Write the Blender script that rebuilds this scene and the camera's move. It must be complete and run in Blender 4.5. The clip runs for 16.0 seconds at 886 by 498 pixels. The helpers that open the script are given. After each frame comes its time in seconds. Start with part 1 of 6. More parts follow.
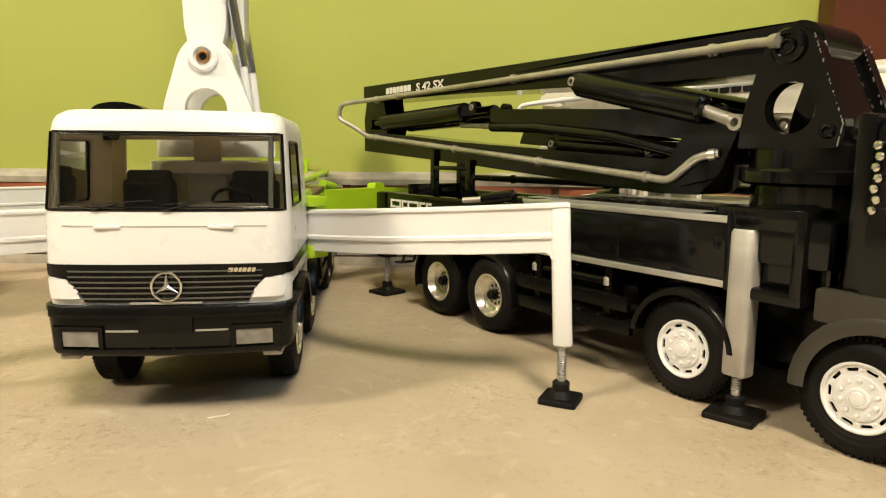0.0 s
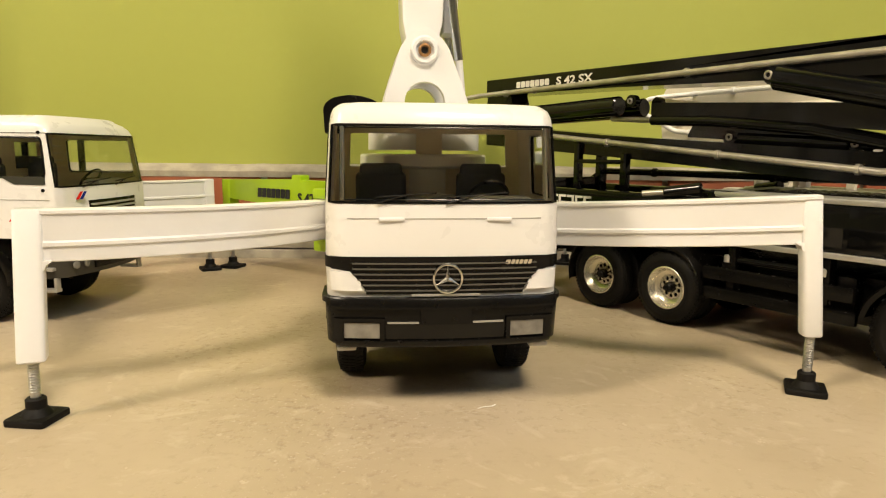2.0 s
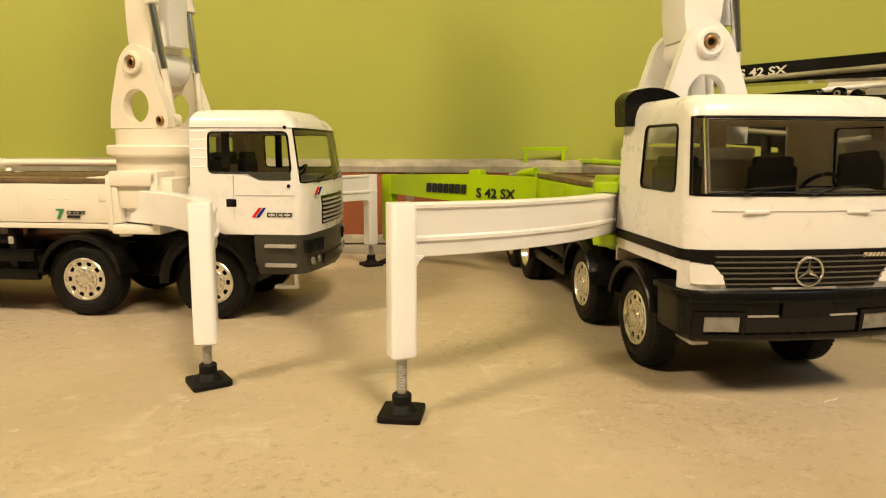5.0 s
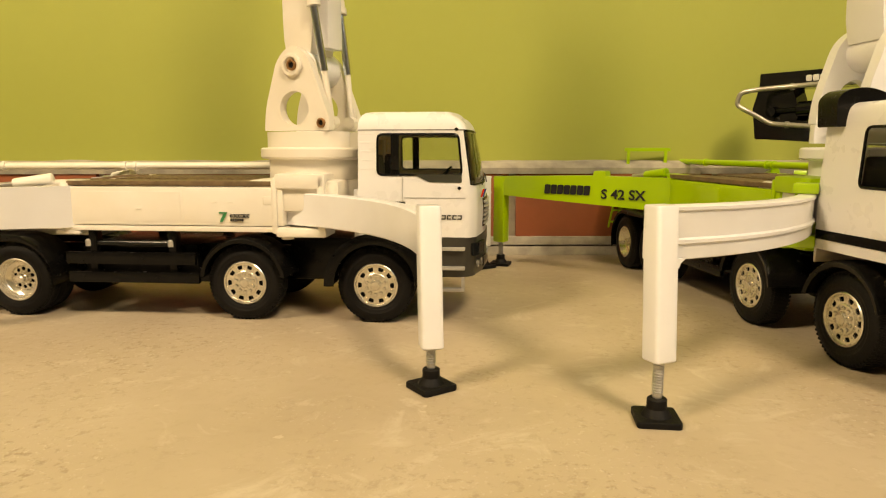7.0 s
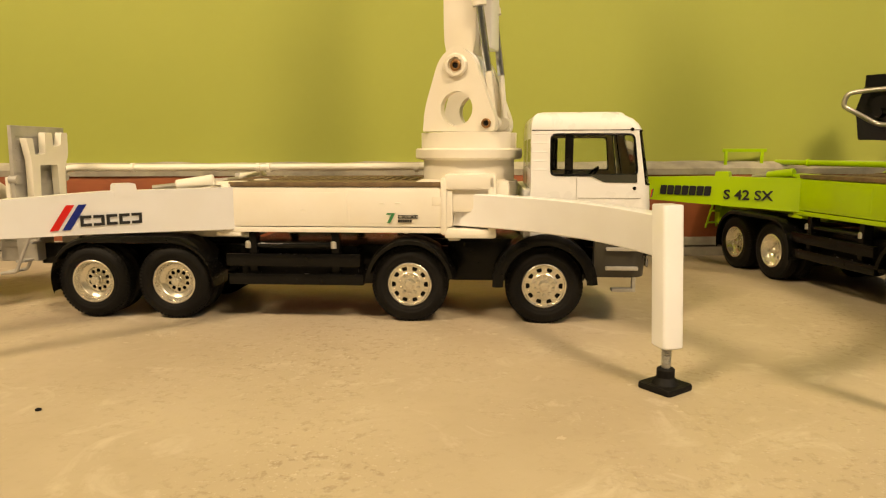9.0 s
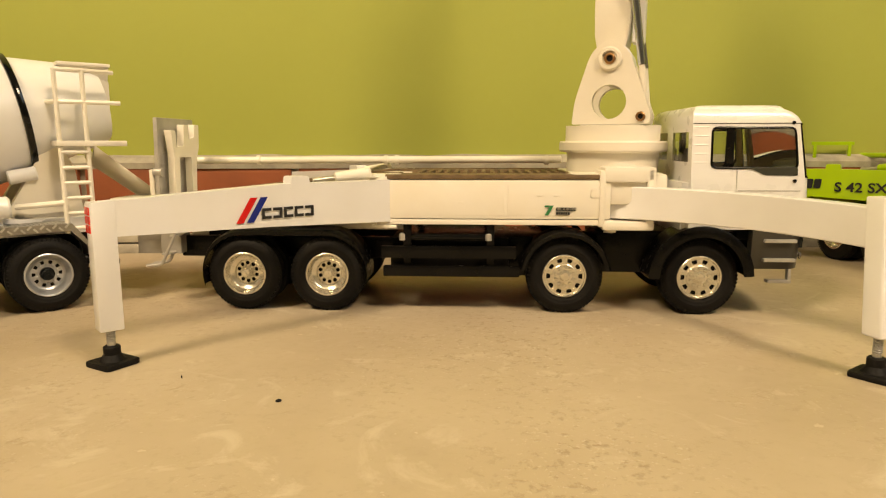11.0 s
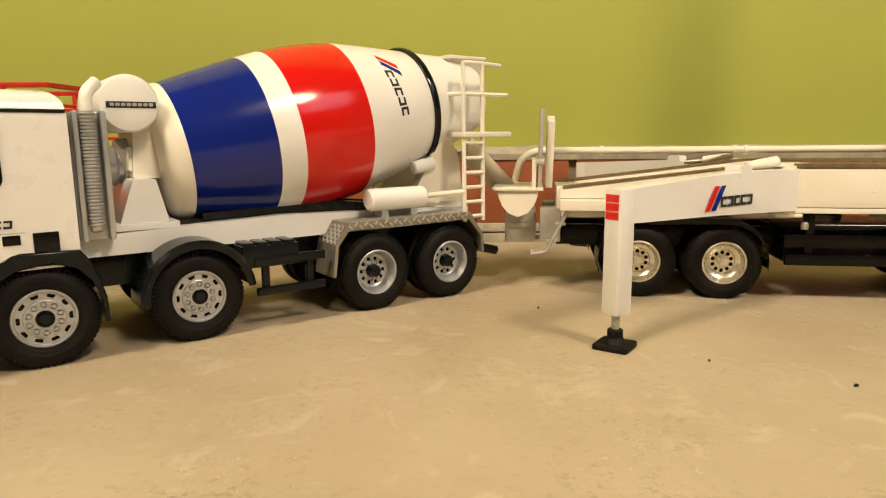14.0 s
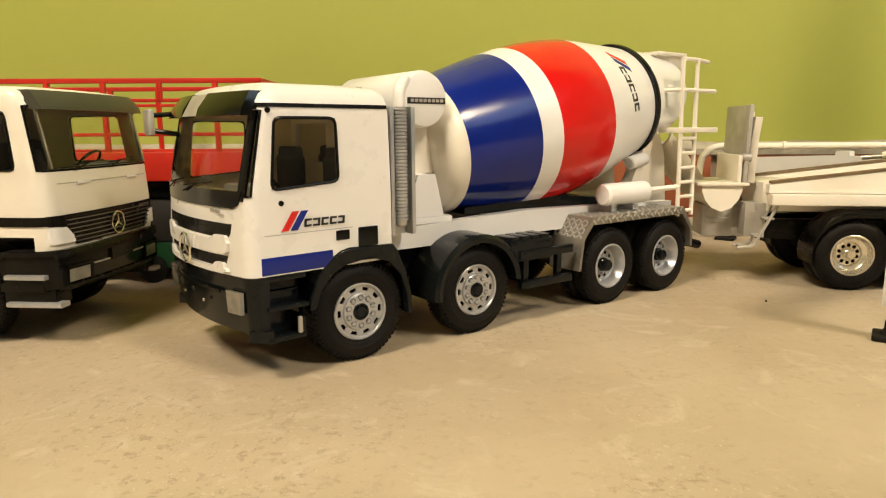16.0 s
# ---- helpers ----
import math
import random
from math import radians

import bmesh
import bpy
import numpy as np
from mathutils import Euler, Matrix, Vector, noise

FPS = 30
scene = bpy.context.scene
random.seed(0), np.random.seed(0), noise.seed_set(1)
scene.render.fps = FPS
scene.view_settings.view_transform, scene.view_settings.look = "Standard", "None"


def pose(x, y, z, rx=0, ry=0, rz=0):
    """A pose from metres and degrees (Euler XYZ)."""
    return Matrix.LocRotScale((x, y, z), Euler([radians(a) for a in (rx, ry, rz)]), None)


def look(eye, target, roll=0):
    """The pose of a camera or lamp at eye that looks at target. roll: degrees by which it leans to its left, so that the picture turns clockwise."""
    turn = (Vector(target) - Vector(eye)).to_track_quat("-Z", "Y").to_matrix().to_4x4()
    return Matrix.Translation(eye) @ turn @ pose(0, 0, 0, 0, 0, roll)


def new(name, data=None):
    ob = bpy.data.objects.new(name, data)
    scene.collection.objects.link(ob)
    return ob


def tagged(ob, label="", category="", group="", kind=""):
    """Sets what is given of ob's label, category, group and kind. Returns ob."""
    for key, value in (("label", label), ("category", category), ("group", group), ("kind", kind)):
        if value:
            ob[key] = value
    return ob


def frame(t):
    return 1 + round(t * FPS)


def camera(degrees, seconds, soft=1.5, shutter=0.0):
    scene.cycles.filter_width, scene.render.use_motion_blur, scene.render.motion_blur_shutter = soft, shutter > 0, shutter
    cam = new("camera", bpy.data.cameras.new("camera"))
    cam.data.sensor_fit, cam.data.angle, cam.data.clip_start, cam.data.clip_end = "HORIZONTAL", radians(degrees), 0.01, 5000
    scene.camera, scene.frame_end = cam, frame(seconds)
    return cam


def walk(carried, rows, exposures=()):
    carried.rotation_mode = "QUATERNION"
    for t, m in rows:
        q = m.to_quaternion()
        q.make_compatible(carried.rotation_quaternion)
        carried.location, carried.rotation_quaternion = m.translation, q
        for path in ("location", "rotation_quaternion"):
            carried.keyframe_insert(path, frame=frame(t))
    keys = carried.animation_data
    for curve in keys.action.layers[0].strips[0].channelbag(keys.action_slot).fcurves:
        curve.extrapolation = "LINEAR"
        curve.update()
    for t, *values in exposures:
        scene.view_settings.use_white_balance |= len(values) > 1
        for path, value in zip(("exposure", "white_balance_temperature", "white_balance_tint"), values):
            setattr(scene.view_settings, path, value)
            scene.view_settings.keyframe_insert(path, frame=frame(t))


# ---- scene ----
cam = camera(68.0, 16.0, soft=1.15)
# seconds, the eye in millimetres, and the turn in degrees
PATH = [
    (0, 6.75, 19.66, 54.28, 81.943, -0.580, -0.842),
    (0.5, -9.66, 19.17, 54.19, 82.023, -0.689, -1.437),
    (1, -22.71, 18.82, 53.67, 82.034, -0.554, -1.115),
    (1.5, -34.93, 18.54, 53.56, 81.792, -0.580, -1.101),
    (2, -50.60, 19.27, 53.35, 81.487, -0.518, -1.084),
    (2.5, -60.49, 19.11, 53.36, 81.326, -0.440, -1.363),
    (3, -69.81, 19.44, 53.10, 81.324, -0.390, -1.799),
    (3.5, -82.00, 20.15, 53.00, 81.215, -0.387, -1.950),
    (4, -96.48, 21.60, 52.20, 80.836, -0.302, -1.640),
    (4.5, -111.25, 22.32, 52.13, 80.847, -0.269, -1.548),
    (5, -123.68, 21.65, 52.29, 81.124, -0.235, -1.168),
    (7.5, -186.08, 24.61, 52.36, 81.215, 0.027, -1.001),
    (8, -199.28, 24.74, 52.33, 81.241, 0.044, -1.211),
    (8.5, -213.18, 25.35, 52.11, 81.379, 0.052, -1.734),
    (9, -227.48, 26.20, 51.70, 81.448, 0.118, -1.968),
    (11.3, -289.27, 26.69, 52.14, 80.739, 0.080, -2.858),
    (11.5, -297.42, 26.32, 52.50, 80.794, 0.161, -2.838),
    (12, -317.07, 25.96, 52.37, 80.581, 0.253, -1.617),
    (12.5, -337.24, 26.00, 51.80, 80.566, 0.279, -0.469),
    (13, -353.91, 26.38, 51.98, 79.903, 0.367, 0.256),
    (13.5, -370.76, 25.46, 51.21, 80.006, 0.327, 1.064),
    (14, -388.43, 24.18, 51.35, 80.221, 0.374, 1.582),
    (14.5, -408.79, 22.73, 51.22, 80.404, 0.346, 1.507),
    (15, -428.57, 21.80, 51.45, 80.151, 0.336, 1.584),
    (15.5, -446.84, 21.03, 51.66, 79.732, 0.304, 1.544),
    (16, -460.42, 19.57, 52.05, 79.768, 0.320, 1.333),]
# the film camera's exposure and white balance drift: seconds, stops, kelvin, tint
DRIFT = [(0, 0.16, 6350, 10), (2.5, -0.05, 6850, 12), (4, -0.10, 7450, 13), (5.5, -0.15, 8000, 13), (7.5, -0.19, 8150, 13), (9, -0.22, 8150, 14), (12, -0.25, 7900, 14), (14, -0.22, 7200, 14), (16, -0.13, 6800, 12)]
walk(cam, [(t, pose(x * 0.001, y * 0.001, z * 0.001, rx, ry, rz)) for t, x, y, z, rx, ry, rz in PATH], DRIFT)

# ---- light: two standing lamps behind the camera and dim daylight from a window ----
MM = 0.001
FLOOR_Z = -0.9
world = bpy.data.worlds.new("room_air")
world.use_nodes = True
world.node_tree.nodes["Background"].inputs[0].default_value = (0.9, 0.8, 0.6, 1)
world.node_tree.nodes["Background"].inputs[1].default_value = 0.05
scene.world = world


def area_lamp(name, eye, target, size, watts, colour, shape="DISK"):
    data = bpy.data.lights.new(name, "AREA")
    data.shape, data.size, data.energy, data.color = shape, size, watts, colour
    ob = new(name, data)
    ob.matrix_world = look(eye, target)
    return ob


LAMPS = ((150, -360, 820), (-800, -300, 820))
for x, y, z in LAMPS:
    area_lamp("lamp_light", (x * MM, y * MM, z * MM), (x * MM * 0.6 - 0.07, 0.25, 0), 0.24, 11.0 if x > 0 else 12.7, (1.0, 0.86, 0.64))
area_lamp("window_light", (1.27, -0.8, 1.35), (0.0, 0.1, 0.1), 0.8, 7, (0.60, 0.79, 1.0), "SQUARE")
from mathutils import geometry

# ---- materials ----
def material(name, colour, rough=0.5, metal=0.0, second=None, scale=300, bump=0.0, bump_scale=2000, coat=0.0, detail=4, spec=0.5, vary=0.0):
    """A surface with two scales of colour variation, uneven gloss and fine relief. Scales are per metre."""
    m = bpy.data.materials.new(name)
    m.use_nodes = True
    nt = m.node_tree
    b = nt.nodes["Principled BSDF"]
    b.inputs["Metallic"].default_value = metal
    b.inputs["Coat Weight"].default_value = coat
    b.inputs["Coat Roughness"].default_value = 0.12
    b.inputs["Specular IOR Level"].default_value = spec
    co = nt.nodes.new("ShaderNodeTexCoord")
    big = nt.nodes.new("ShaderNodeTexNoise")
    big.inputs["Scale"].default_value, big.inputs["Detail"].default_value = scale, detail
    fine = nt.nodes.new("ShaderNodeTexNoise")
    fine.inputs["Scale"].default_value, fine.inputs["Detail"].default_value = bump_scale, 3
    nt.links.new(co.outputs["Object"], big.inputs["Vector"])
    nt.links.new(co.outputs["Object"], fine.inputs["Vector"])
    second = second or tuple(c * 0.9 for c in colour)
    mix = nt.nodes.new("ShaderNodeMix")
    mix.data_type = "RGBA"
    mix.inputs["A"].default_value, mix.inputs["B"].default_value = (*colour, 1), (*second, 1)
    ramp = nt.nodes.new("ShaderNodeMapRange")
    ramp.inputs["From Min"].default_value, ramp.inputs["From Max"].default_value = 0.38, 0.64
    nt.links.new(big.outputs["Fac"], ramp.inputs["Value"])
    nt.links.new(ramp.outputs["Result"], mix.inputs["Factor"])
    nt.links.new(mix.outputs["Result"], b.inputs["Base Color"])
    gloss = nt.nodes.new("ShaderNodeMapRange")
    gloss.inputs["To Min"].default_value, gloss.inputs["To Max"].default_value = rough * 0.8, min(1, rough * 1.25)
    nt.links.new(fine.outputs["Fac"], gloss.inputs["Value"])
    nt.links.new(gloss.outputs["Result"], b.inputs["Roughness"])
    if bump:
        bp = nt.nodes.new("ShaderNodeBump")
        bp.inputs["Strength"].default_value, bp.inputs["Distance"].default_value = bump, 0.0003
        nt.links.new(fine.outputs["Fac"], bp.inputs["Height"])
        nt.links.new(bp.outputs["Normal"], b.inputs["Normal"])
    return m


def glass_material(name, tint, rough=0.03):
    m = bpy.data.materials.new(name)
    m.use_nodes = True
    nt = m.node_tree
    nt.nodes.remove(nt.nodes["Principled BSDF"])
    clear = nt.nodes.new("ShaderNodeBsdfTransparent")
    clear.inputs["Color"].default_value = (*tint, 1)
    shine = nt.nodes.new("ShaderNodeBsdfGlossy")
    shine.inputs["Roughness"].default_value = rough
    fres = nt.nodes.new("ShaderNodeFresnel")
    fres.inputs["IOR"].default_value = 1.5
    mix = nt.nodes.new("ShaderNodeMixShader")
    nt.links.new(fres.outputs["Fac"], mix.inputs["Fac"])
    nt.links.new(clear.outputs["BSDF"], mix.inputs[1])
    nt.links.new(shine.outputs["BSDF"], mix.inputs[2])
    nt.links.new(mix.outputs["Shader"], nt.nodes["Material Output"].inputs["Surface"])
    return m


WHITE = material("white_enamel", (0.80, 0.80, 0.81), 0.30, second=(0.77, 0.765, 0.765), scale=60, coat=0.35, bump=0.03)
def see_light(m, share):
    """Thin white plastic lets some light through."""
    nt = m.node_tree
    b = nt.nodes["Principled BSDF"]
    thin = nt.nodes.new("ShaderNodeBsdfTranslucent")
    thin.inputs["Color"].default_value = (0.95, 0.86, 0.72, 1)
    mix = nt.nodes.new("ShaderNodeMixShader")
    mix.inputs["Fac"].default_value = share
    nt.links.new(b.outputs["BSDF"], mix.inputs[1])
    nt.links.new(thin.outputs["BSDF"], mix.inputs[2])
    nt.links.new(mix.outputs["Shader"], nt.nodes["Material Output"].inputs["Surface"])
    return m


CABWHITE = see_light(material("white_cab_plastic", (0.825, 0.815, 0.805), 0.28, second=(0.815, 0.803, 0.788), scale=40, coat=0.35, bump=0.0, bump_scale=200), 0.08)
CREAM = material("cream_white_enamel", (0.79, 0.75, 0.67), 0.36, second=(0.75, 0.70, 0.60), scale=50, coat=0.2, bump=0.03)
BLACK = material("black_plastic", (0.0034, 0.0031, 0.0028), 0.25, second=(0.0054, 0.005, 0.0045), scale=120, bump=0.01, bump_scale=450, spec=0.19)
GLOSSBLACK = material("black_enamel", (0.0028, 0.0028, 0.0028), 0.11, second=(0.0044, 0.0044, 0.0044), scale=90, bump=0.01, bump_scale=450, spec=0.34)
# dark satin, lightened olive-brown for the floor reflected in the black lorry's skirt
SATIN = material("dark_satin_with_sheen", (0.034, 0.031, 0.025), 0.30, second=(0.042, 0.038, 0.030), scale=90, bump=0.01, bump_scale=450, spec=0.5)
ANTHRACITE = material("anthracite_plastic", (0.0045, 0.0062, 0.007), 0.17, second=(0.007, 0.0085, 0.0095), scale=100, bump=0.01, bump_scale=450, spec=0.24)
RUBBER = material("tyre_rubber", (0.0038, 0.0033, 0.003), 0.6, second=(0.007, 0.006, 0.005), scale=160, bump=0.25, bump_scale=1500, spec=0.2)
CHROME = material("polished_chrome", (0.82, 0.80, 0.76), 0.14, metal=1.0, scale=100, bump=0.05)
BRIGHTROD = material("bright_drawn_rod", (0.66, 0.69, 0.74), 0.16, metal=1.0, second=(0.60, 0.63, 0.68), scale=200, bump=0.03)
RIM = material("bright_rim_metal", (0.82, 0.78, 0.68), 0.24, metal=0.85, second=(0.72, 0.68, 0.58), scale=300, bump=0.08)
LINING = material("dark_cab_lining", (0.02, 0.018, 0.016), 0.7, scale=100)
PALELINING = see_light(material("grey_brown_cab_lining", (0.82, 0.77, 0.68), 0.6, second=(0.77, 0.71, 0.62), scale=100), 0.6)
DASH = material("grey_dashboard", (0.52, 0.48, 0.41), 0.6, scale=100)
VISOR = material("smoky_visor_plastic", (0.055, 0.055, 0.040), 0.35, scale=100, bump=0.04)
PALERIM = material("pale_grey_wheel_paint", (0.49, 0.50, 0.52), 0.30, metal=0.55, second=(0.42, 0.43, 0.45), scale=150, bump=0.05)
# highlights along the grille slats are put into this lighter grey
SLAT = material("slats_with_highlight", (0.085, 0.08, 0.072), 0.18, scale=120, bump=0.01)
SILVER = material("silver_paint", (0.62, 0.61, 0.58), 0.34, metal=0.75, scale=120, bump=0.08)
STEEL = material("zinc_plated_steel", (0.55, 0.55, 0.54), 0.32, metal=0.9, second=(0.42, 0.42, 0.42), scale=250, bump=0.1)
GREY = material("grey_cast_metal", (0.40, 0.38, 0.35), 0.45, metal=0.4, second=(0.50, 0.48, 0.44), scale=150, bump=0.15)
PIPE = material("dull_metal_pipe", (0.42, 0.39, 0.34), 0.34, metal=0.7, second=(0.52, 0.49, 0.44), scale=200, bump=0.1)
GREEN = material("lime_green_enamel", (0.36, 0.56, 0.012), 0.32, second=(0.33, 0.51, 0.012), scale=60, coat=0.3, bump=0.03)
RED = material("red_enamel", (0.64, 0.010, 0.010), 0.12, second=(0.58, 0.010, 0.008), scale=60, bump=0.05)
BLUE = material("blue_enamel", (0.004, 0.016, 0.20), 0.15, second=(0.004, 0.015, 0.175), scale=60, bump=0.02, spec=0.4)
REDFRAME = material("red_plastic", (0.52, 0.022, 0.012), 0.35, second=(0.45, 0.02, 0.012), scale=80, bump=0.04)
BROWN = material("brown_walkway", (0.17, 0.11, 0.055), 0.55, second=(0.11, 0.07, 0.035), scale=400, bump=0.2)
BRASS = material("brass_rivet", (0.32, 0.17, 0.07), 0.4, metal=0.7, scale=400, bump=0.1)
LAMP = material("clear_lamp_lens", (0.22, 0.205, 0.18), 0.16, second=(0.16, 0.15, 0.13), scale=400, coat=0.5, bump=0.2, bump_scale=3000)
REFLECTOR = material("red_reflector", (0.75, 0.03, 0.02), 0.25, coat=0.5, scale=400)
SEAT = material("dark_blue_seat_plastic", (0.035, 0.045, 0.065), 0.6, second=(0.045, 0.055, 0.075), scale=200, bump=0.1)
INK = material("black_print", (0.012, 0.012, 0.014), 0.4, scale=400)
PRINTWHITE = material("white_print", (0.75, 0.73, 0.68), 0.4, scale=400)
INKGREEN = material("green_print", (0.03, 0.22, 0.08), 0.4, scale=400)
SHIELD = glass_material("tinted_cab_glass", (0.95, 0.95, 0.91), 0.05)
DARKGLASS = glass_material("smoked_cab_glass", (0.88, 0.89, 0.86), 0.05)
DIMGLASS = material("dim_door_glass", (0.045, 0.046, 0.036), 0.12, scale=60)
TREADPLATE = material("tread_plate_metal", (0.36, 0.34, 0.30), 0.36, metal=0.75, second=(0.28, 0.26, 0.23), scale=300, bump=0.1)
# trailer green, darkened for the shade between the lorries
SHADEDGREEN = material("shaded_green_plastic", (0.012, 0.075, 0.028), 0.4, scale=100, bump=0.04)


def floor_material():
    """Worn screed: cloudy tones, grains gathered in rough patches, pale trowel smears and scattered chips."""
    m = material("worn_screed", (0.46, 0.382, 0.274), 0.46, second=(0.40, 0.325, 0.226), scale=22, bump=0.0, bump_scale=260, detail=10)
    nt = m.node_tree
    b, co = nt.nodes["Principled BSDF"], nt.nodes["Texture Coordinate"]

    def field(scale, detail, low, high, distort=0.0, rough=0.6):
        n = nt.nodes.new("ShaderNodeTexNoise")
        n.inputs["Scale"].default_value, n.inputs["Detail"].default_value = scale, detail
        n.inputs["Distortion"].default_value, n.inputs["Roughness"].default_value = distort, rough
        nt.links.new(co.outputs["Object"], n.inputs["Vector"])
        r = nt.nodes.new("ShaderNodeMapRange")
        r.inputs["From Min"].default_value, r.inputs["From Max"].default_value = low, high
        nt.links.new(n.outputs["Fac"], r.inputs["Value"])
        return r.outputs["Result"]

    def maths(op, a, c):
        n = nt.nodes.new("ShaderNodeMath")
        n.operation = op
        for k, v in enumerate((a, c)):
            if isinstance(v, (int, float)):
                n.inputs[k].default_value = v
            else:
                nt.links.new(v, n.inputs[k])
        return n.outputs["Value"]

    def tint(base, colour, share):
        n = nt.nodes.new("ShaderNodeMix")
        n.data_type = "RGBA"
        n.inputs["B"].default_value = (*colour, 1)
        nt.links.new(base, n.inputs["A"])
        nt.links.new(share, n.inputs["Factor"])
        return n.outputs["Result"]

    patch = field(17, 6, 0.44, 0.62)
    grain = field(520, 4, 0.54, 0.66)
    crumbs = field(900, 3, 0.60, 0.70)
    smear = field(48, 8, 0.56, 0.70, 2.2)
    chips = field(260, 3, 0.69, 0.74)
    c = b.inputs["Base Color"].links[0].from_socket
    c = tint(c, (0.545, 0.475, 0.365), maths("MULTIPLY", smear, 0.75))
    c = tint(c, (0.33, 0.255, 0.17), maths("MULTIPLY", grain, maths("ADD", maths("MULTIPLY", patch, 0.8), 0.14)))
    c = tint(c, (0.60, 0.53, 0.42), maths("MULTIPLY", crumbs, maths("MULTIPLY", patch, 0.6)))
    c = tint(c, (0.62, 0.55, 0.43), maths("MULTIPLY", chips, 0.55))
    nt.links.new(c, b.inputs["Base Color"])
    height = maths("SUBTRACT", maths("MULTIPLY", crumbs, patch), maths("MULTIPLY", grain, patch))
    bump = nt.nodes.new("ShaderNodeBump")
    bump.inputs["Strength"].default_value, bump.inputs["Distance"].default_value = 0.35, 0.0003
    nt.links.new(height, bump.inputs["Height"])
    nt.links.new(bump.outputs["Normal"], b.inputs["Normal"])
    return m


FLOOR = floor_material()
WALL = material("green_wall_paint", (0.37, 0.40, 0.078), 0.55, second=(0.345, 0.375, 0.070), scale=5, bump=0.12, bump_scale=350)
TERRACOTTA = material("terracotta_tile", (0.30, 0.085, 0.035), 0.42, second=(0.24, 0.07, 0.03), scale=40, bump=0.15, bump_scale=500)
MORTAR = material("grey_mortar", (0.42, 0.38, 0.30), 0.85, second=(0.30, 0.27, 0.22), scale=120, bump=0.5, bump_scale=700)
PLASTER = material("off_white_plaster", (0.62, 0.57, 0.48), 0.8, scale=4, bump=0.1, bump_scale=300)
DUSK = bpy.data.materials.new("dull_daylight")
DUSK.use_nodes = True
DUSK.node_tree.nodes["Principled BSDF"].inputs["Emission Color"].default_value = (0.45, 0.62, 0.85, 1)
DUSK.node_tree.nodes["Principled BSDF"].inputs["Emission Strength"].default_value = 1.2
CEILING = material("white_ceiling", (0.78, 0.76, 0.72), 0.8, scale=5)
DOORWOOD = material("dark_brown_wood", (0.095, 0.024, 0.008), 0.4, second=(0.07, 0.017, 0.006), scale=30, bump=0.1)
# ---- mesh helpers; all lengths in millimetres ----
def thing(name, label, category, x=0, y=0, turn=0, group="", z=0):
    ob = new(name)
    ob.empty_display_size = 0.01
    ob.matrix_world = pose(x * MM, y * MM, z * MM, 0, 0, turn)
    return tagged(ob, label, category, group)


def finish(bm, sharp=38):
    bmesh.ops.remove_doubles(bm, verts=bm.verts, dist=0.002)
    bmesh.ops.recalc_face_normals(bm, faces=bm.faces)
    lim = radians(sharp)
    for e in bm.edges:
        e.smooth = len(e.link_faces) == 2 and e.calc_face_angle(0) < lim
    for f in bm.faces:
        f.smooth = True
    bmesh.ops.scale(bm, vec=(MM, MM, MM), verts=bm.verts)


def mesh_of(name, bm, mat, sharp=38, outward=False):
    finish(bm, sharp)
    if outward:
        mid = sum((f.calc_center_median() for f in bm.faces), Vector()) / len(bm.faces)
        bm.normal_update()
        for f in bm.faces:
            if (f.calc_center_median() - mid).dot(f.normal) < 0:
                f.normal_flip()
    me = bpy.data.meshes.new(name)
    bm.to_mesh(me)
    bm.free()
    me.materials.append(mat)
    return me


def part(name, bm, mat, parent, label="", at=None, sharp=38):
    """Links a bmesh (or finished mesh data) as one mesh object under a thing or a part; at: a local pose in millimetres."""
    me = bm if isinstance(bm, bpy.types.Mesh) else mesh_of(name, bm, mat, sharp)
    ob = new(name, me)
    ob.parent = parent
    if at is not None:
        at = at.copy()
        at.translation = at.translation * MM
        ob.matrix_basis = at
    if label:
        tagged(ob, label)
    return ob


def thicken(ob, t, lining):
    """Gives a shell thickness, with a lining on its inside."""
    m = ob.modifiers.new("thickness", "SOLIDIFY")
    m.thickness, m.offset, m.material_offset = t * MM, -1, 1
    ob.data.materials.append(lining)
    return ob


def soften(ob, w=0.35, seg=2):
    """Rounds the hard edges of a part."""
    m = ob.modifiers.new("rounded_edges", "BEVEL")
    m.width, m.segments, m.limit_method, m.angle_limit, m.harden_normals = w * MM, seg, "ANGLE", radians(50), False
    m.use_clamp_overlap = True
    return ob


def faces_from(bm, rings, closed=True, cap=True):
    """Joins rings of points with quads."""
    vs = [[bm.verts.new(p) for p in r] for r in rings]
    n = len(vs[0])
    for a, b in zip(vs, vs[1:]):
        for i in range(n if closed else n - 1):
            j = (i + 1) % n
            bm.faces.new((a[i], a[j], b[j], b[i]))
    if cap and closed:
        bm.faces.new(vs[0][::-1])
        bm.faces.new(vs[-1])
    return vs


def box(bm, x0, x1, y0, y1, z0, z1, bevel=0.0, seg=2, m=None):
    r = bmesh.ops.create_cube(bm, size=1)
    vs = r["verts"]
    for v in vs:
        v.co = Vector(((x0, x1)[v.co.x > 0], (y0, y1)[v.co.y > 0], (z0, z1)[v.co.z > 0]))
    if bevel:
        es = list({e for v in vs for e in v.link_edges})
        made = bmesh.ops.bevel(bm, geom=es, offset=bevel, segments=seg, profile=0.6, affect="EDGES")
        vs = list({v for f in made["faces"] for v in f.verts} | {v for v in vs if v.is_valid})
    if m is not None:
        bmesh.ops.transform(bm, matrix=m, verts=vs)
    return vs


def boxes(*rows, bevel=0.3):
    bm = bmesh.new()
    for r in rows:
        box(bm, *r, bevel=bevel)
    return bm


